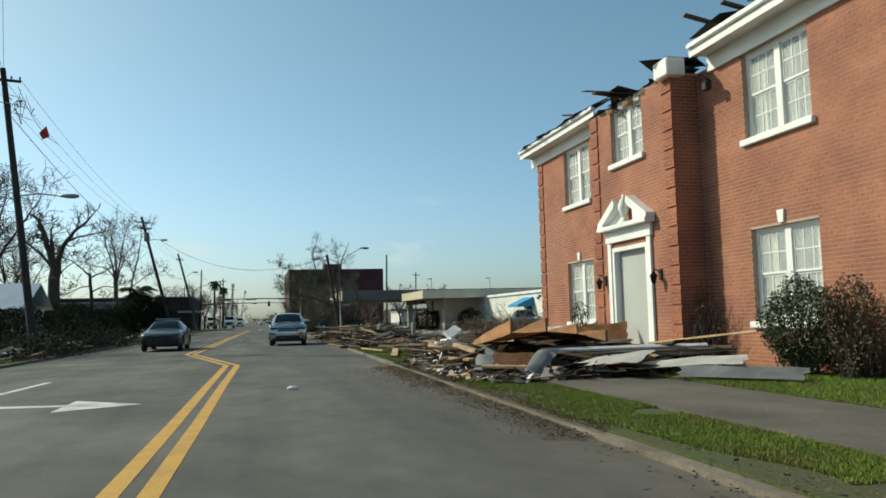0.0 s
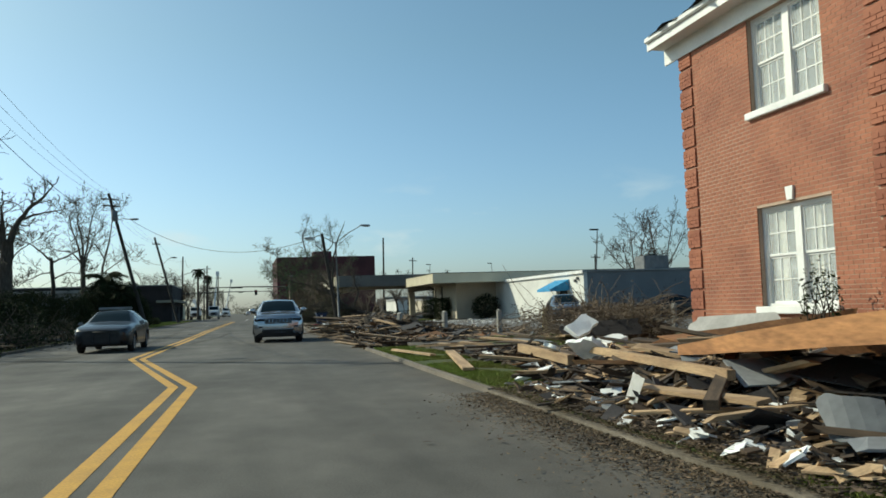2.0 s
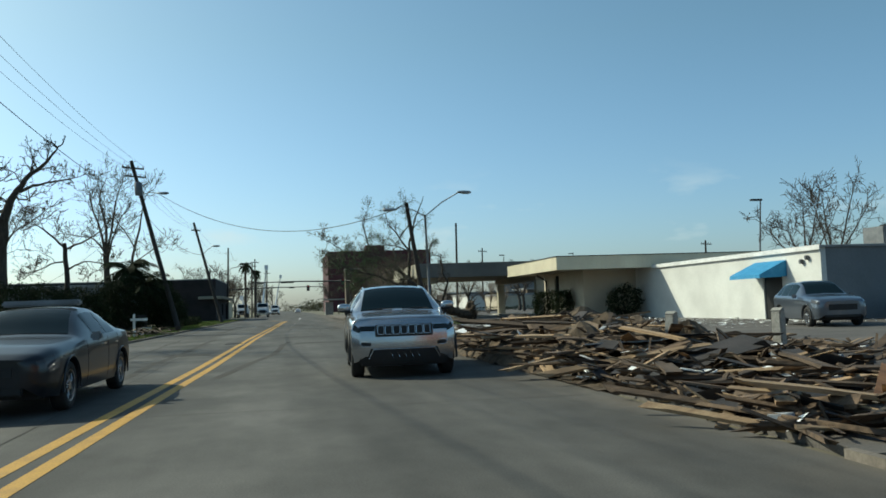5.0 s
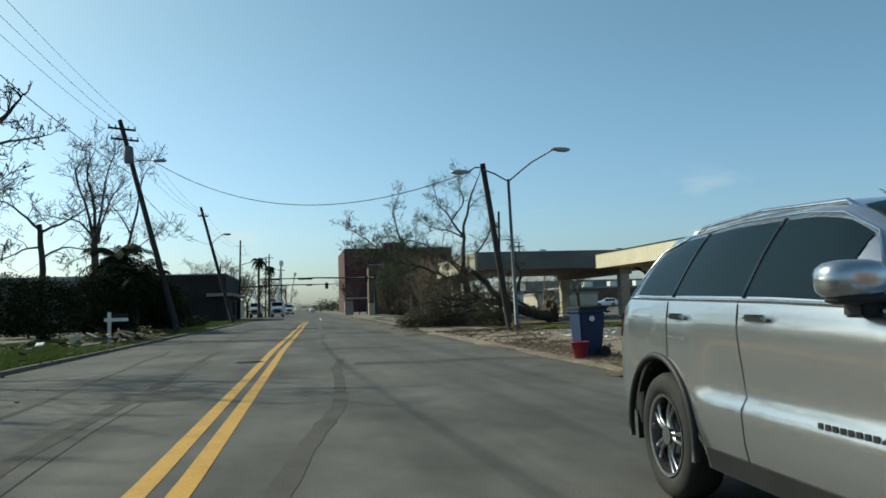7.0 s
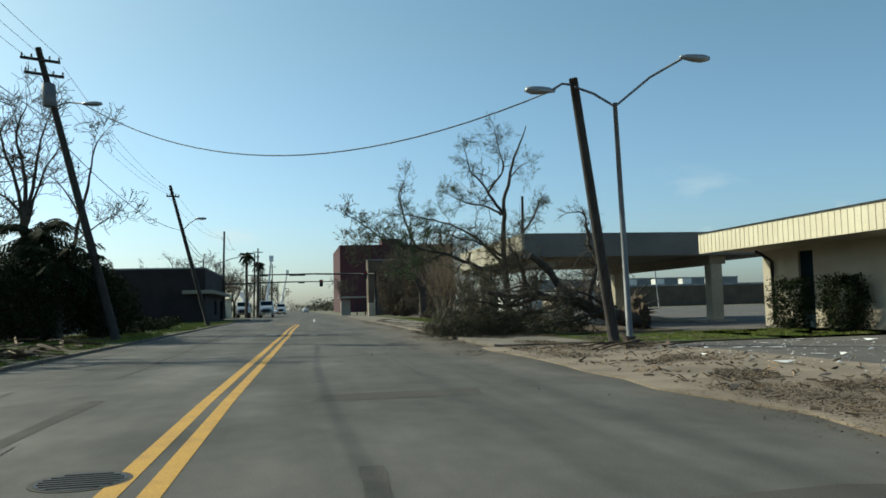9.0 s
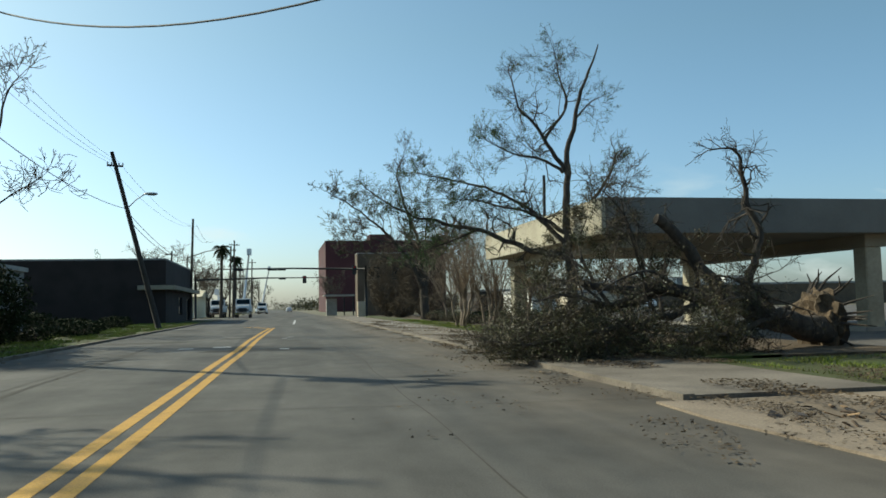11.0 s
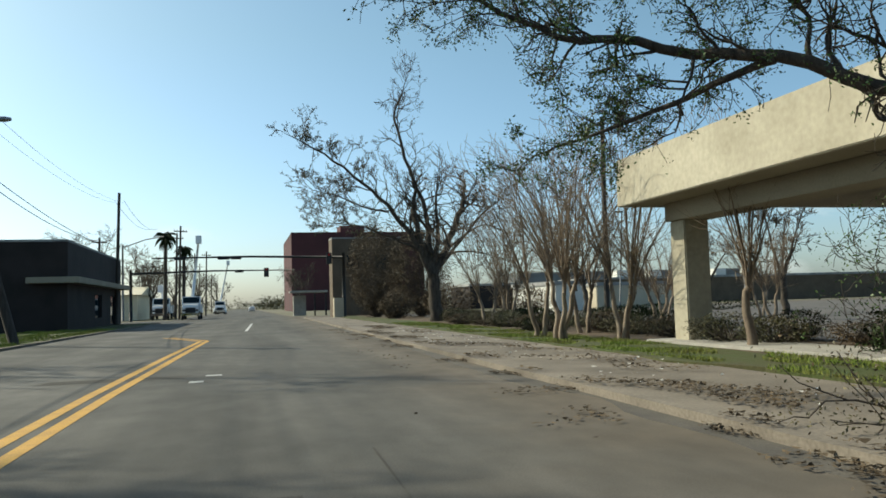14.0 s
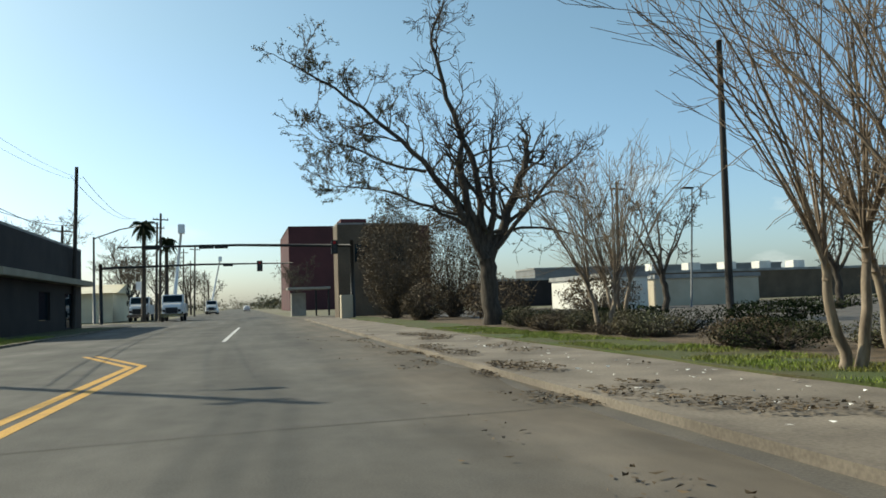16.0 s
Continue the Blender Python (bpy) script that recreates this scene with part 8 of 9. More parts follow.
# a torn-off piece of floor deck: joists on edge, sheathing below
deck = thing("torn_deck_section", "torn-off wooden deck section with orange-brown joists on the heap", "deck wreckage")
JO = (((2.95, 9.0, 1.04), (3.42, 13.25, 0.62), 0.25), ((3.68, 9.05, 1.06), (4.15, 13.0, 0.72), 0.25), ((4.30, 9.0, 0.97), (4.70, 12.0, 0.80), 0.2), ((4.90, 9.0, 0.82), (5.45, 12.8, 0.70), 0.23))
for a, b, h in JO:
    a, b = Vector(a), Vector(b)
    bm = bmesh.new()
    side = (b - a).cross(Vector((0, 0, 1))).normalized() * 0.022
    rows = []
    for t in np.linspace(0, 1, 7):
        p = a.lerp(b, t)
        hh = h * (1 - 0.55 * t ** 2) / 2
        rows.append([bm.verts.new(p + side * sx + Vector((0, 0, sz * hh + 0.02 * noise.noise(p * 3)))) for sx, sz in ((-1, -1), (1, -1), (1, 1), (-1, 1))])
    for p, q in zip(rows, rows[1:]):
        for k in range(4):
            bm.faces.new((p[k], p[(k + 1) % 4], q[(k + 1) % 4], q[k]))
    bm.faces.new(rows[0])
    bm.faces.new(list(reversed(rows[-1])))
    bmesh.ops.recalc_face_normals(bm, faces=bm.faces[:])
    part("joist", bm, M["ply"], deck)
for k in range(3):
    (a0, b0, h0), (a1, b1, h1) = JO[k], JO[k + 1]
    bm = bmesh.new()
    v = [bm.verts.new(Vector(p) - Vector((0, 0, h / 2 + 0.004))) for p, h in ((a0, h0), (a1, h1), (b1, h1 * 0.45), (b0, h0 * 0.45))]
    bm.faces.new(v)
    bmesh.ops.solidify(bm, geom=bm.faces[:], thickness=0.02)
    bmesh.ops.recalc_face_normals(bm, faces=bm.faces[:])
    part("sheathing", bm, M["ply"] if k == 0 else M["lumber_old"], deck)
for t in (0.35, 0.72):
    a, b = Vector(JO[0][0]).lerp(Vector(JO[0][1]), t), Vector(JO[3][0]).lerp(Vector(JO[3][1]), t)
    part("cross_brace", tubed((a, b), 0.03, 4), M["lumber_old"], deck)
shard("sheathing_board", "large orange-brown sheathing board leaning on the deck wreckage", "sheathing", ((4.5, 12.9, 0.35), (6.7, 11.7, 0.5), (6.95, 12.2, 1.05), (5.0, 13.3, 0.85)), 0.03, "ply", seed=1)
shard("sheathing_board", "orange-brown sheathing board thrown against the brick wall", "sheathing", ((5.2, 17.4, 0.3), (7.2, 14.6, 0.5), (7.3, 14.8, 1.0), (5.5, 17.6, 0.55)), 0.03, "ply", seed=2)
shard("torn_roofing", "torn black roofing panel under the boards", "roofing", ((3.3, 12.6, 0.3), (5.6, 12.2, 0.4), (5.9, 9.6, 0.55), (3.4, 9.6, 0.42)), 0.03, "shingle", bend=0.06, seed=3)
shard("torn_roofing", "torn black roofing panel in the debris", "roofing", ((5.2, 10.4, 0.5), (6.9, 9.6, 0.55), (6.9, 7.7, 0.5), (5.4, 8.3, 0.42)), 0.03, "shingle", bend=0.05, seed=4)
shard("torn_roofing", "black roofing sheet under the brush", "roofing", ((6.4, 24.0, 0.3), (8.3, 23.0, 0.35), (8.4, 23.6, 0.75), (6.6, 24.6, 0.6)), 0.03, "shingle", bend=0.05, seed=5)
# long grey and white eave pieces at the front of the heap
shard("torn_eave", "long crumpled white eave panel in the debris", "eave", ((3.5, 8.15, 0.26), (4.5, 6.95, 0.40), (5.3, 7.7, 0.58), (4.0, 8.6, 0.34)), 0.025, "scrap_white", n=7, bend=0.05, seed=6)
shard("torn_eave", "long crumpled white eave panel in the debris", "eave", ((4.5, 7.2, 0.26), (5.6, 5.6, 0.40), (6.2, 6.2, 0.52), (5.0, 7.7, 0.36)), 0.025, "scrap_white", n=7, bend=0.04, seed=7)
shard("torn_eave", "blue-grey eave panel lying on the grass", "eave", ((4.7, 6.2, 0.2), (6.0, 4.6, 0.2), (6.3, 4.9, 0.36), (5.0, 6.5, 0.36)), 0.025, "scrap_grey", n=6, bend=0.03, seed=8)
shard("bent_metal_sheet", "light grey bent metal sheet standing in the debris", "sheet metal", ((2.75, 8.05, 0.14), (3.0, 7.72, 0.14), (3.5, 8.05, 0.55), (3.2, 8.5, 0.5)), 0.012, "scrap_grey", n=7, bend=0.16, seed=9)
shard("white_board", "white broken board propped on its edge", "board", ((2.92, 7.53, 0.14), (3.12, 7.78, 0.34), (3.42, 7.6, 0.3), (3.39, 7.42, 0.14)), 0.02, "scrap_white", n=4, seed=10)
shard("white_board", "white broken board lying on the grass", "board", ((2.45, 7.95, 0.15), (2.75, 7.6, 0.15), (2.85, 7.8, 0.2), (2.6, 8.15, 0.22)), 0.02, "scrap_white", n=4, seed=11)
hero("plank", "weathered tan plank resting on the heap's edge", "plank", (2.31, 8.8, 0.33), (3.04, 7.98, 0.33), 0.17, 0.045, "lumber", 6)
hero("plank", "weathered tan plank resting on the heap's edge", "plank", (2.38, 8.95, 0.27), (3.2, 8.2, 0.27), 0.2, 0.045, "lumber_old", -4)
shard("box_board", "open brown wooden box side in the debris", "board", ((2.6, 9.2, 0.34), (3.2, 8.5, 0.34), (3.25, 8.56, 0.56), (2.65, 9.26, 0.56)), 0.025, "ply", n=4, seed=12)
shard("white_board", "pale blue-white broken panel in the debris", "board", ((2.35, 9.6, 0.2), (2.6, 9.2, 0.2), (2.75, 9.5, 0.5), (2.5, 9.9, 0.5)), 0.02, "scrap_grey", n=5, bend=0.05, seed=13)
hero("grey_fascia", "long grey fascia board across the debris", "board", (3.5, 8.95, 0.58), (6.3, 7.7, 0.62), 0.22, 0.04, "scrap_grey", 10)
hero("plank", "old brown board across the debris", "plank", (3.9, 8.7, 0.50), (6.6, 7.3, 0.56), 0.16, 0.04, "lumber_old", 5)
hero("eave_pole", "long slim pale strip lying over the debris", "board", (6.95, 11.2, 0.55), (6.6, 6.6, 0.88), 0.05, 0.04, "lumber")
hero("eave_pole", "slim dark strip lying along the debris", "board", (6.4, 10.6, 0.5), (6.3, 6.9, 0.62), 0.05, 0.04, "lumber_old")
hero("lumber_beam", "long pale built-up lumber beam lying in the debris", "beam", (3.56, 19.1, 0.40), (3.24, 16.0, 0.36), 0.10, 0.15, "lumber")
hero("plank", "wide pale plank lying on the grass", "plank", (3.06, 22.36, 0.2), (2.22, 17.95, 0.15), 0.2, 0.05, "lumber")
hero("lumber_beam", "long splintered pale beam across the heap", "beam", (3.62, 16.7, 0.52), (2.98, 11.6, 0.48), 0.09, 0.10, "lumber")
hero("plank", "dark weathered plank sloping to the curb", "plank", (3.33, 15.3, 0.3), (1.95, 13.3, 0.16), 0.2, 0.05, "lumber_old")
hero("lumber_beam", "dark old beam propped over the heap", "beam", (4.9, 14.2, 0.72), (2.3, 10.9, 0.32), 0.13, 0.09, "lumber_old")
hero("lumber_beam", "dark old beam across the heap", "beam", (5.6, 16.6, 0.55), (4.4, 12.9, 0.75), 0.12, 0.09, "lumber_old")
hero("plank", "yellowish split plank in the debris", "plank", (2.43, 12.4, 0.33), (2.6, 10.6, 0.36), 0.16, 0.04, "lumber", 8)
hero("plank", "pale thin plank in the debris", "plank", (1.95, 11.6, 0.2), (3.0, 10.7, 0.28), 0.1, 0.03, "lumber", 4)
shard("white_board", "white board standing in the debris", "board", ((2.24, 12.35, 0.2), (2.16, 11.95, 0.2), (2.3, 12.0, 0.46), (2.38, 12.4, 0.5)), 0.02, "scrap_white", n=4, seed=14)
shard("white_slab", "white roof panel leaning on the brick wall", "panel", ((6.6, 18.6, 0.55), (7.35, 16.6, 0.55), (7.5, 16.8, 0.95), (7.0, 18.6, 0.85)), 0.04, "scrap_white", bend=0.03, seed=15)
hero("plank", "pale splintered plank lying across the grass strip", "plank", (2.21, 24.7, 0.17), (2.55, 21.9, 0.17), 0.14, 0.045, "lumber")
for k, (a, b) in enumerate((((3.2, 23.5, 0.2), (4.85, 23.1, 0.22)), ((3.1, 23.1, 0.24), (5.2, 22.6, 0.26)), ((3.0, 20.5, 0.2), (4.3, 20.3, 0.2)), ((3.4, 20.1, 0.24), (5.0, 19.7, 0.26)), ((3.2, 22.2, 0.2), (4.4, 22.5, 0.2)), ((4.4, 21.4, 0.2), (6.2, 21.9, 0.22)), ((4.0, 19.6, 0.3), (5.8, 19.9, 0.3)))):
    hero("plank", "dark weathered plank strewn on the sidewalk", "plank", a, b, 0.15 + 0.02 * (k % 3), 0.045, "lumber_old" if k % 3 else "lumber")
hero("plank", "old dark plank lying on the driveway", "plank", (3.2, 25.8, 0.2), (5.8, 26.4, 0.22), 0.18, 0.04, "lumber_old")


def foam(label, x, y, z, L, W, T, tilt, yaw, seed):
    """A thick broken chunk of white insulation."""
    fm = thing("foam_chunk", label, "insulation", "white insulation")
    bm = boxed(-L / 2, L / 2, -W / 2, W / 2, -T / 2, T / 2)
    bmesh.ops.subdivide_edges(bm, edges=bm.edges[:], cuts=6, use_grid_fill=True)
    for v in bm.verts:
        o = Vector((seed * 3.0, 0, 0))
        v.co += Vector((noise.noise(v.co * 6 + o), noise.noise(v.co * 6 + o + Vector((5, 0, 0))), noise.noise(v.co * 4 + o + Vector((0, 5, 0))) * 0.25)) * 0.22 * min(L, W)
    part("slab", bm, M["foam"], fm)
    fm.matrix_world = pose(x, y, z, tilt[0], tilt[1], yaw)


foam("thick broken white insulation slab standing on the debris", 3.68, 16.5, 0.84, 0.46, 0.28, 0.08, (35, -25), 20, 1)
foam("thick broken white insulation slab leaning on the beam", 3.45, 15.85, 0.54, 0.55, 0.4, 0.08, (38, 8), 105, 2)
foam("curled white insulation strip on the grass", 2.62, 15.9, 0.2, 0.55, 0.2, 0.05, (8, -18), -30, 3)
foam("small white insulation piece in the debris", 3.3, 16.9, 0.52, 0.35, 0.25, 0.06, (20, 10), 60, 4)
foam("small white insulation piece in the debris", 2.7, 11.8, 0.3, 0.4, 0.16, 0.05, (10, 10), 70, 5)
foam("small white insulation piece in the debris", 5.2, 18.6, 0.5, 0.5, 0.3, 0.06, (15, -10), 10, 6)

# small rubble between the boards
def rubble(n, place, sizes, material, name, label, seed):
    r = np.random.default_rng(seed)
    vs, fs = [], []
    q = np.array([(0, 3, 2, 1), (4, 5, 6, 7), (0, 1, 5, 4), (1, 2, 6, 5), (2, 3, 7, 6), (3, 0, 4, 7)])
    unit = np.array([(-1, -1, -1), (1, -1, -1), (1, 1, -1), (-1, 1, -1), (-1, -1, 1), (1, -1, 1), (1, 1, 1), (-1, 1, 1)], float)
    for k in range(n):
        c = np.array(place(r))
        s = np.array([r.uniform(*sizes[0]), r.uniform(*sizes[1]), r.uniform(*sizes[2])]) / 2
        t = 0.3 * min(1.0, 0.32 / s[0])
        m = np.array(Euler((r.normal(0, 0.3), r.normal(0, t), r.uniform(0, 6.28))).to_matrix())
        vs.append((unit * s * r.uniform(0.75, 1.1, (8, 3))) @ m.T + c)
        fs.append(q + 8 * k)
    return tagged(leaf_part(name, np.concatenate(vs), np.concatenate(fs), material, None), label, "rubble", "", "stuff")


def in_one(r):
    y = 7.4 + 15.3 * r.beta(1.1, 1.4)
    lo = curb_x(y) + (0.3 if y > 12 else 0.6) + max(0.0, min(1.1, (y - 14) * 0.35))
    x = lo + r.beta(1.2, 1.3) * (6.7 - lo)
    return x, y, 0.16 + 0.7 * heap_one(y) * min(1, max(0.05, (x - lo) / 2.2)) * r.random()


def in_two(r):
    y = r.uniform(29, 48.2)
    x = curb_x(y) + 0.1 + r.beta(1.1, 1.7) * 8.5
    return x, y, 0.05 + 0.95 * math.exp(-((x - 4.3) / 2.4) ** 2) * math.exp(-((y - 40.5) / 7.5) ** 2) * r.random()


rubble(260, in_two, ((0.9, 2.8), (0.08, 0.2), (0.02, 0.05)), M["lumber_old"], "board_heap", "dark old boards heaped on the lot", 271)
rubble(150, in_two, ((0.9, 2.8), (0.08, 0.2), (0.02, 0.05)), M["lumber"], "board_heap", "pale boards heaped on the lot", 272)
for place, tag in ((in_one, 0), (in_two, 50)):
    rubble(1900, place, ((0.12, 1.1), (0.02, 0.10), (0.008, 0.03)), M["lumber_old"], "splinters", "dark splintered wood scraps between the boards", 200 + tag)
    rubble(380, place, ((0.15, 1.2), (0.02, 0.08), (0.008, 0.03)), M["lumber"], "splinters", "pale splintered wood scraps between the boards", 201 + tag)
    rubble(800, place, ((0.1, 0.6), (0.08, 0.4), (0.006, 0.02)), M["shingle"], "shingle_scraps", "torn dark shingle scraps", 202 + tag)
    rubble(200, place, ((0.08, 0.4), (0.05, 0.25), (0.006, 0.03)), M["scrap_white"], "white_scraps", "small white scraps in the debris", 203 + tag)
    rubble(120, place, ((0.08, 0.3), (0.05, 0.25), (0.02, 0.1)), M["scrap_grey"], "grey_scraps", "small grey scraps in the debris", 204 + tag)
def on_verge(r):
    y = r.uniform(7.5, 15)
    x = curb_x(y) + 0.1 + r.beta(1.2, 1.6) * 2.2
    return x, y, 0.15 + 0.05 * r.random()


rubble(260, on_verge, ((0.05, 0.28), (0.03, 0.1), (0.008, 0.03)), M["lumber_old"], "splinters", "dark wood chips strewn on the grass", 260)
rubble(170, on_verge, ((0.05, 0.28), (0.03, 0.1), (0.008, 0.03)), M["lumber"], "splinters", "pale wood chips strewn on the grass", 261)
rubble(150, on_verge, ((0.05, 0.22), (0.04, 0.16), (0.008, 0.02)), M["scrap_white"], "white_scraps", "white paint and board chips strewn on the grass", 262)
rubble(110, on_verge, ((0.06, 0.25), (0.05, 0.2), (0.005, 0.012)), M["shingle"], "shingle_scraps", "torn shingle bits strewn on the grass", 263)
def on_apron(r):
    y = r.uniform(46, 71)
    x = curb_x(y) + 0.1 + r.beta(1.1, 2.0) * 5.0
    return x, y, 0.045 + 0.02 * r.random()


rubble(420, on_apron, ((0.04, 0.2), (0.015, 0.05), (0.006, 0.02)), M["lumber_old"], "splinters", "dark wood chips strewn on the dirt apron", 280)
rubble(150, on_apron, ((0.05, 0.25), (0.015, 0.05), (0.006, 0.02)), M["lumber"], "splinters", "pale wood chips strewn on the dirt apron", 281)
rubble(60, on_apron, ((0.06, 0.2), (0.05, 0.15), (0.006, 0.012)), M["shingle"], "shingle_scraps", "shingle bits strewn on the dirt apron", 282)
# soil core of each heap
for nm, cx, cy, sx, sy, h in (("one", 4.9, 13.6, 2.0, 6.0, 0.3), ("two", 4.5, 40.5, 2.4, 7.0, 0.95)):
    bm = bmesh.new()
    bmesh.ops.create_grid(bm, x_segments=30, y_segments=60, size=1.0)
    for v in bm.verts:
        r = max(0.0, 1 - (v.co.x ** 2 + v.co.y ** 2))
        p = Vector((cx + v.co.x * sx, cy + v.co.y * sy, 0))
        v.co = Vector((p.x, p.y, 0.02 + h * r ** 0.6 * (0.75 + 0.6 * noise.noise(p * 1.3)) + 0.05 * noise.noise(p * 5)))
    tagged(part("rubble_core", bm, M["mulch"]), "dark matted rubble and soil under the boards", "rubble", "", "stuff")

# leaf litter, twigs and gravel along the curb
def scatter_flat(n, place, size, material, name, label, seed):
    r = np.random.default_rng(seed)
    p = np.array([place(r) for _ in range(n)])
    v, f = leaf_quads(p, size, r)
    v[:, 2] = np.repeat(p[:, 2], 4) + np.abs(v[:, 2] - np.repeat(p[:, 2], 4)) * 0.5
    return tagged(leaf_part(name, v, f, material, None), label, "leaf litter", "", "stuff")


def edge(y0, y1, mean, sd, z):
    def place(r):
        y = r.uniform(y0, y1)
        x = curb_x(y) + r.normal(mean, sd)
        return x, y, (z if x > curb_x(y) else 0.01) + 0.02 * r.random()
    return place


def clumps(y0, y1, mean, sd, z, gate):
    def place(r):
        while True:
            y = r.uniform(y0, y1)
            x = curb_x(y) + r.normal(mean, sd)
            if noise.noise(Vector((x * 0.8, y * 0.5, gate))) > 0.2:
                return x, y, (z if x > curb_x(y) else 0.01) + 0.03 * r.random()
    return place


scatter_flat(24000, edge(8.6, 15, 0.6, 0.6, 0.12), 0.024, M["leaf_brown"], "leaf_litter", "brown leaf litter and splinters along the curb", 301)
scatter_flat(20000, edge(2.0, 15.5, 0.0, 0.28, 0.08), 0.024, M["leaf_brown"], "leaf_litter", "brown leaves and chips along the low curb", 310)
scatter_flat(4500, edge(8.5, 15, 0.8, 0.6, 0.14), 0.045, M["lumber_old"], "wood_litter", "wood splinters along the curb", 302)
scatter_flat(500, edge(-3, 8, -0.05, 0.2, 0.15), 0.035, M["leaf_brown"], "leaf_litter", "brown leaves in the gutter", 303)
scatter_flat(26000, edge(46, 60, 0.75, 0.5, 0.045), 0.024, M["leaf_brown"], "leaf_litter", "brown leaf litter banked along the road edge", 313)
scatter_flat(9000, clumps(58, 76, 1.6, 0.9, 0.045, 1.0), 0.032, M["leaf_brown"], "leaf_litter", "brown leaf litter on the dirt apron", 304)
scatter_flat(7000, clumps(76, 128, 0.7, 0.9, 0.12, 2.0), 0.05, M["leaf_brown"], "leaf_litter", "brown leaf litter on the sidewalk and curb", 305)
scatter_flat(3000, clumps(76, 118, 0.0, 0.35, 0.12, 3.0), 0.05, M["leaf_brown"], "leaf_litter", "brown leaf litter in the gutter", 306)
scatter_flat(2200, lambda r: (left_x(50) + r.normal(-1.2, 1.3), r.uniform(20, 95), 0.10 + 0.1 * r.random()), 0.07, M["leaf_brown"], "leaf_litter", "brown litter on the far verge", 307)
scatter_flat(260, lambda r: (6 + 16 * r.random(), r.uniform(52, 70), 0.03), 0.2, M["scrap_white"], "paper_scraps", "pale torn sheets strewn over the parking lot", 312)
scatter_flat(1800, lambda r: (r.uniform(6, 22), r.uniform(50, 70), 0.035), 0.05, M["scrap_white"], "paper_scraps", "pale scraps strewn over the parking lot", 308)
scatter_flat(150, lambda r: (curb_x(100) + r.uniform(0.5, 2.6), r.uniform(88, 118), 0.125), 0.05, M["scrap_white"], "paper_scraps", "pale scraps on the sidewalk", 309)


scatter_flat(6500, clumps(68, 79, 2.2, 2.0, 0.10, 4.0), 0.04, M["leaf_brown"], "leaf_litter", "brown leaf litter on the driveway mouth", 311)
# low twiggy brush behind the first heap
tw = thing("brush_heap", "heap of dry bare branches beside the driveway", "brush heap", "", "stuff")
bm, tips = bmesh.new(), []
r2 = np.random.default_rng(55)
for k in range(620):
    a = r2.uniform(0, 6.28)
    sprout(bm, Vector((8.3 + r2.normal(0, 0.9), 25.4 + r2.normal(0, 0.7), r2.uniform(0.2, 1.0) ** 1.2)), Vector((math.cos(a), math.sin(a), r2.uniform(-0.1, 0.4))), r2.uniform(0.25, 0.65), r2.uniform(0.005, 0.014), 1, r2, tips, 0.0, 0.6, (2, 4), 0.006)
for k in range(80):
    a = r2.normal(0.3, 0.6) + (math.pi if k % 2 else 0)
    sprout(bm, Vector((8.8 + r2.normal(0, 0.9), 25.4 + r2.normal(0, 0.6), r2.uniform(0.25, 0.95))), Vector((math.cos(a), math.sin(a), r2.uniform(-0.1, 0.25))), r2.uniform(0.8, 1.7), r2.uniform(0.012, 0.025), 1, r2, tips, 0.0, 0.4, (1, 3), 0.006, 0.12)
part("twig_mass", bm, M["crape_bark"], tw)
bm = bmesh.new()
bmesh.ops.create_icosphere(bm, subdivisions=4, radius=1.0)
for v in bm.verts:
    q = v.co.copy()
    v.co = Vector((8.8 + q.x * 1.7, 25.5 + q.y * 0.9, 0.12 + max(0.0, q.z) * 0.62)) + q * 0.22 * noise.noise(q * 4.0)
    v.co.z = max(v.co.z, 0.1)
part("litter_core", bm, M["mulch"], tw)
p = np.array([t[:] for t in tips])
v, f = leaf_quads(p[r2.integers(0, len(p), 9000)], 0.028, r2, 1, 0.08)
v[:, 2] = np.maximum(v[:, 2], 0.12)
leaf_part("dead_foliage", v, f, M["leaf_brown"], tw)

# broken branches and wreckage heaped on the far verge
tw = thing("brush_heap", "dark heap of broken branches on the far verge", "brush heap", "", "stuff")
bm, tips = bmesh.new(), []
r2 = np.random.default_rng(56)
for k in range(420):
    y = r2.uniform(25.0, 52.0)
    x = left_x(y) - 0.4 - abs(r2.normal(0, 1.5))
    a = r2.uniform(0, 6.28)
    h = 0.75 * min(1.0, (left_x(y) - x) / 1.5) * (0.5 + 0.5 * math.sin(y * 0.55 + 0.7))
    sprout(bm, Vector((x, y, r2.uniform(0.12, 0.16 + h))), Vector((math.cos(a), math.sin(a), r2.uniform(-0.15, 0.45))), r2.uniform(0.5, 1.3), r2.uniform(0.012, 0.03), 1, r2, tips, 0.02, 0.7, (2, 4), 0.008)
part("twig_mass", bm, M["bark"], tw)
p = np.array([t[:] for t in tips])
v, f = leaf_quads(p[r2.integers(0, len(p), 9000)], 0.07, r2, 1, 0.12)
v[:, 2] = np.maximum(v[:, 2], 0.1)
leaf_part("foliage", v, f, M["hedge"], tw)


def far_verge(r):
    y = r.uniform(24, 53) if r.random() < 0.8 else r.uniform(66, 80)
    x = left_x(y) - 0.3 - r.beta(1.1, 1.6) * 3.6
    return x, y, 0.12 + 0.45 * r.random() * (0.5 + 0.5 * math.sin(y * 0.55 + 0.7))


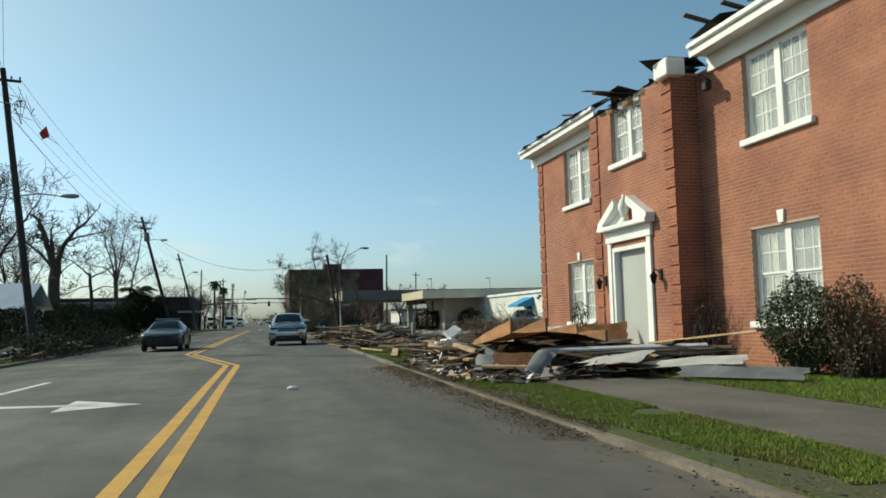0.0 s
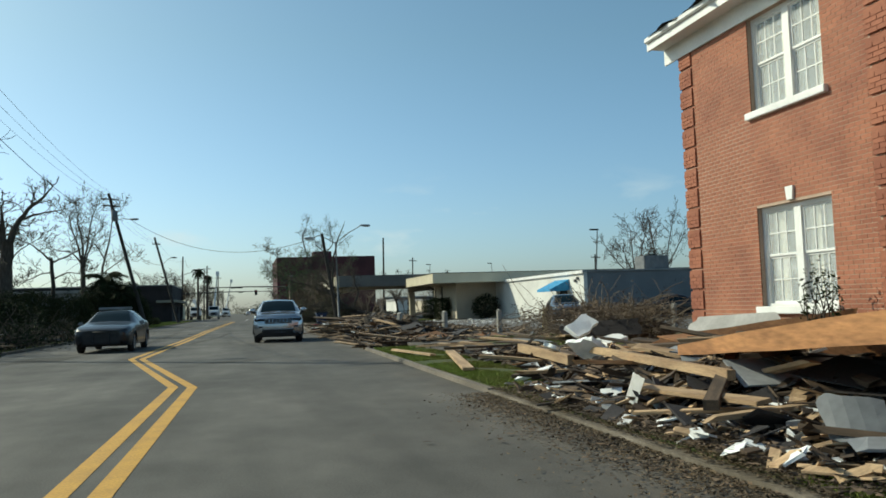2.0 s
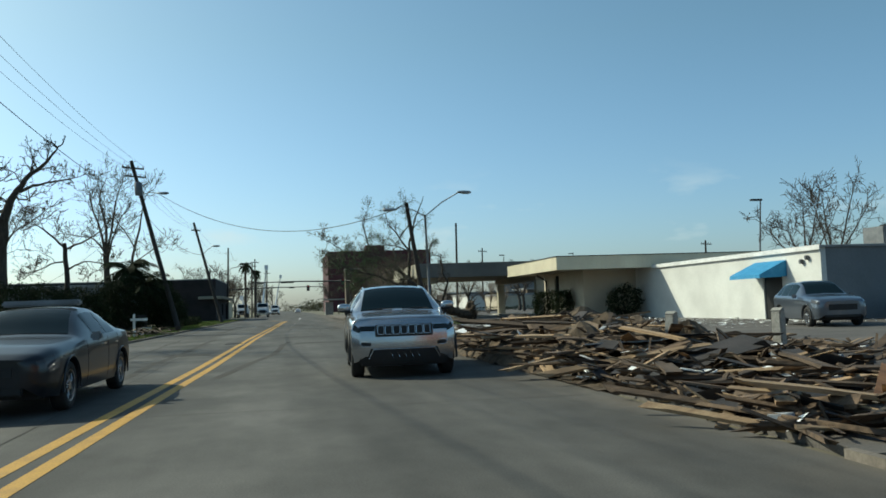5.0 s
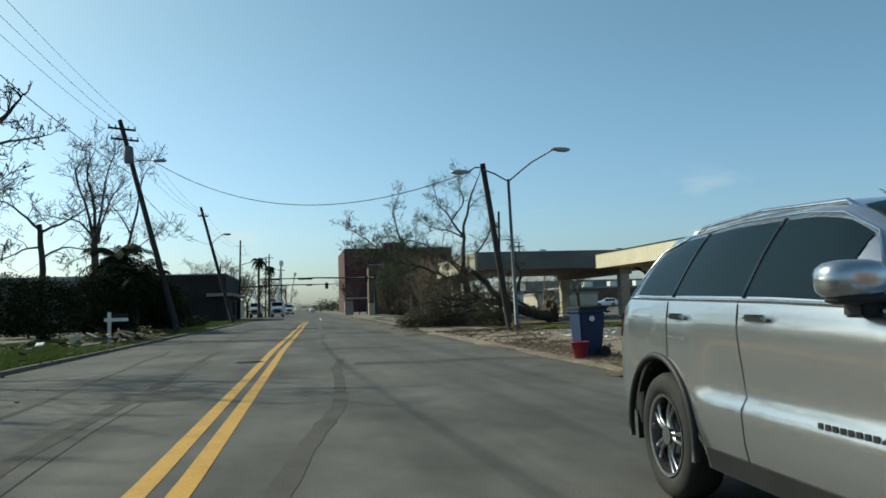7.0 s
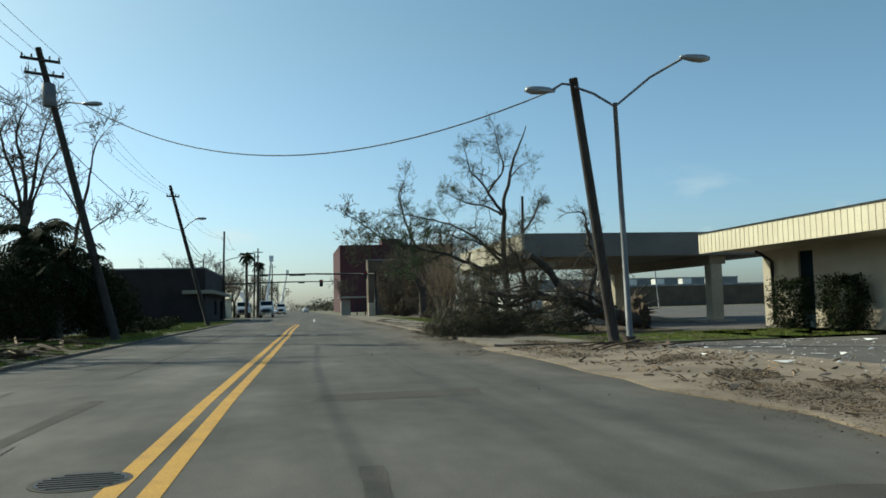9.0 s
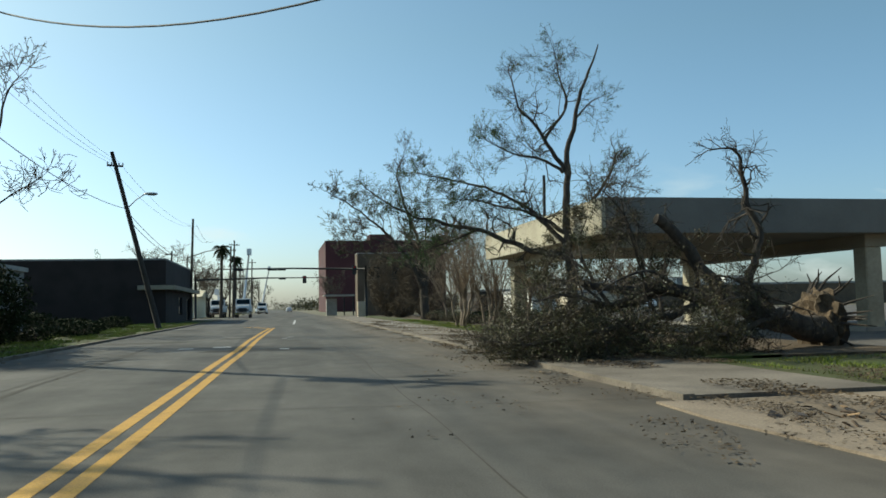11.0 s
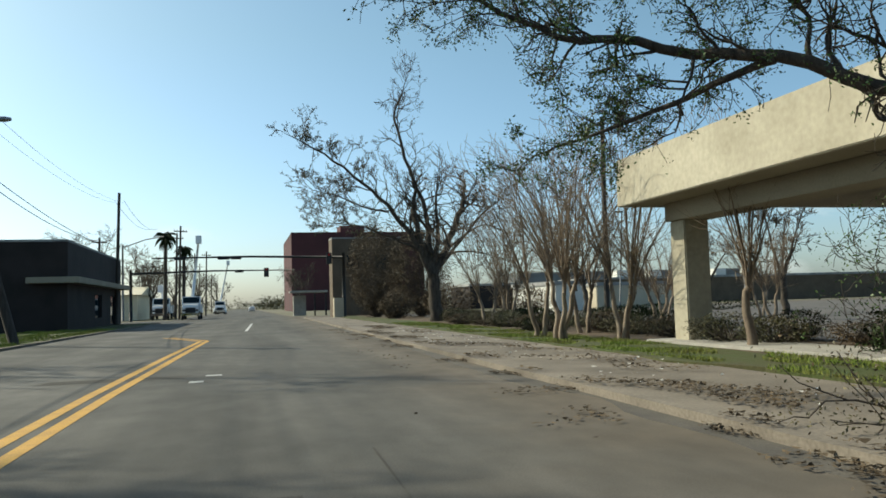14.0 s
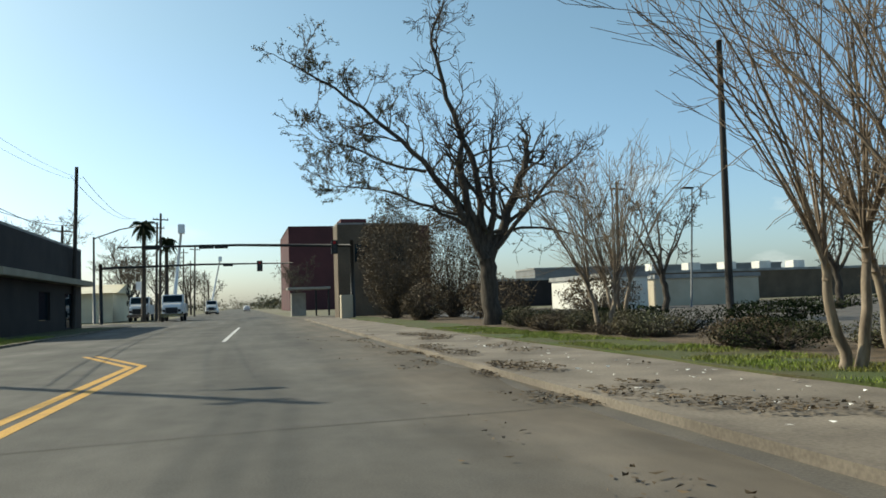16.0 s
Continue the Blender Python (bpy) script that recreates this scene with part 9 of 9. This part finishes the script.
rubble(420, far_verge, ((0.2, 1.6), (0.05, 0.2), (0.01, 0.05)), M["lumber_old"], "splinters", "dark broken boards on the far verge", 290)
rubble(150, far_verge, ((0.2, 1.2), (0.04, 0.16), (0.01, 0.04)), M["lumber"], "splinters", "pale broken boards on the far verge", 291)
rubble(130, far_verge, ((0.1, 0.5), (0.08, 0.4), (0.01, 0.05)), M["scrap_white"], "white_scraps", "white scraps on the far verge", 292)
for a, b, w in (((-14.6, 48.0, 0.95), (-12.4, 47.0, 0.3), 0.16), ((-13.2, 45.5, 0.75), (-11.2, 46.4, 0.25), 0.12), ((-12.8, 50.5, 0.3), (-10.8, 52.6, 0.3), 0.14), ((-13.5, 39.0, 0.7), (-11.0, 41.0, 0.3), 0.14), ((-11.4, 33.0, 0.3), (-10.4, 36.0, 0.45), 0.16)):
    hero("plank", "long pale splintered plank on the far verge", "plank", a, b, w, 0.05, "lumber")
shard("white_board", "crumpled white panel on the far verge", "panel", ((-13.6, 42.0, 0.2), (-12.4, 42.6, 0.25), (-12.6, 43.2, 0.95), (-13.7, 42.8, 0.8)), 0.03, "scrap_white", bend=0.1, seed=117)

# torn roof over the brick building
for k in range(26):
    y = rng.uniform(9.6, 19.5) if k < 18 else rng.uniform(4.0, 9.0)
    x = (BX if BY0 < y < BY1 else FX) + rng.uniform(-0.1, 0.9)
    kind = ("plank", "roofing_sheet", "roofing_sheet")[k % 3]
    ob = lay(kind, x, y, ZT + 0.12 + (0.45 if not BY0 < y < BY1 else 0.05) + 0.25 * rng.random(), rng.normal(80, 35), rng.normal(0, 10), rng.normal(0, 14), None, 0.8)
    tagged(ob, "torn roof piece hanging over the brick wall", "roofing", "torn roof")
for k in range(5):
    hero("rafter", "broken rafter sticking out over the brick wall", "rafter", (FX + 2.5, 5.0 + k * 0.9, ZT + 0.13), (FX - 0.7 + 0.3 * (k % 2), 5.4 + k * 0.9, ZT + 0.75 + 0.06 * k), 0.14, 0.05, "lumber_old")
hero("rafter", "broken rafter sticking out over the brick wall", "rafter", (BX + 1.6, 13.2, ZT + 0.35), (BX - 0.5, 12.6, ZT + 0.33), 0.14, 0.05, "lumber_old")


# torn edge along the top of the bay and the eaves
for k in range(9):
    y = 9.9 + 0.45 * k
    shard("torn_roofing", "torn black roofing felt along the wall top", "roofing", ((BX - 0.12 - 0.1 * (k % 2), y, ZT + 0.02), (BX - 0.1, y + 0.6, ZT + 0.03), (BX + 0.7, y + 0.65, ZT + 0.14 + 0.06 * (k % 3)), (BX + 0.7, y - 0.05, ZT + 0.12)), 0.02, "shingle" if k % 4 else "lumber_old", n=4, rag=0.12, bend=0.04, seed=60 + k, label_group="torn roof")
for k in range(8):
    y = 14.3 + 0.72 * k
    shard("torn_roofing", "torn black roofing felt over the eave", "roofing", ((FX - 0.6 - 0.08 * (k % 3), y, ZT + 0.44), (FX - 0.56, y + 0.8, ZT + 0.45), (FX + 0.25, y + 0.8, ZT + 0.86 + 0.06 * (k % 2)), (FX + 0.25, y, ZT + 0.84)), 0.02, "shingle", n=4, rag=0.1, bend=0.04, seed=80 + k, label_group="torn roof")
for k in range(7):
    y = 10.9 + 0.28 * k
    shard("split_header", "exposed pale wood and plaster torn open above the window", "board", ((BX - 0.02, y, ZT - 0.16 - 0.07 * (k % 3)), (BX - 0.02, y + 0.3, ZT - 0.12 - 0.05 * (k % 2)), (BX - 0.016, y + 0.3, ZT + 0.02), (BX - 0.016, y, ZT + 0.02)), 0.015, ("lumber", "scrap_white", "lumber_old")[k % 3], n=3, rag=0.1, seed=95 + k, label_group="torn roof")


# ---- lawns: blades of grass ----
def blades(n, place, h, name, label, seed):
    r = np.random.default_rng(seed)
    p = np.array([place(r) for _ in range(n)])
    a = r.uniform(0, 6.28, n)
    w = 0.12 * h * r.uniform(0.6, 1.4, n)
    hh = h * r.uniform(0.5, 1.3, n)
    lean = r.normal(0, 0.35, (n, 2)) * hh[:, None]
    d = np.stack([np.cos(a) * w, np.sin(a) * w, np.zeros(n)], 1)
    tip = p + np.stack([lean[:, 0], lean[:, 1], hh], 1)
    v = np.stack([p - d, p + d, tip], 1).reshape(-1, 3)
    f = np.arange(n * 3).reshape(-1, 3)
    return tagged(leaf_part(name, v, f, M["blade"], None), label, "grass", "", "stuff")


def gated(x0, x1, y0, y1, z, g=0.0, lim=-0.15):
    def place(r):
        while True:
            y = r.uniform(y0, y1)
            x = r.uniform(x0(y), x1(y))
            if noise.noise(Vector((x * 0.9, y * 0.6, g))) > lim:
                return x, y, z
    return place


blades(105000, gated(lambda y: curb_x(y) + 0.13, lambda y: curb_x(y) + 1.4, -1, 9.2, 0.083, 0.0, -0.35), 0.042, "grass_blades", "fresh green grass blades beside the curb", 401)
blades(60000, gated(lambda y: curb_x(y) + 0.12, lambda y: curb_x(y) + 1.45, 13.2, 27.5, 0.083, 0.0, -0.22), 0.045, "grass_blades", "green grass blades beside the curb", 402)
blades(60000, gated(lambda y: curb_x(y) + 3.3, lambda y: 7.4, -1, 8.5, 0.15, 0.0, -0.6), 0.042, "grass_blades", "fresh green lawn below the brick wall", 403)
blades(5000, gated(lambda y: 5.9, lambda y: 8.5, 21.5, 30, 0.15, 2.0, 0.0), 0.07, "grass_blades", "rough grass by the driveway", 404)
blades(26000, gated(lambda y: curb_x(y) + 3.05, lambda y: curb_x(y) + 5.1, 90, 128, 0.12, 3.0, -0.1), 0.06, "grass_blades", "green lawn under the crape myrtles", 405)
blades(62000, gated(lambda y: left_x(y) - 5.5, lambda y: left_x(y) - 0.2, 24, 139, 0.08, 4.0, -0.05), 0.11, "grass_blades", "rough grass on the far verge", 406)
blades(42000, gated(lambda y: left_x(y) - 2.6, lambda y: left_x(y) - 0.15, 53, 66, 0.08, 4.5, -0.6), 0.12, "grass_blades", "lush green grass on the far verge", 408)
blades(9000, gated(lambda y: 6.5, lambda y: 15, 71.2, 77, 0.06, 5.0, -0.1), 0.07, "grass_blades", "thin grass in front of the bank", 407)

# ---- single bricks of the wall near the corner ----
bm = boxed(-0.011, 0.02, -0.1, 0.1, -0.032, 0.032, bev=0.003)
me = bpy.data.meshes.new("brick")
bm.to_mesh(me)
bm.free()
me.materials.append(M["brick_piece"])
for x_face, u, z, out in single:
    ob = new("brick", me)
    ob.parent = hall
    ob.location = (x_face - out + 0.011, u, z)
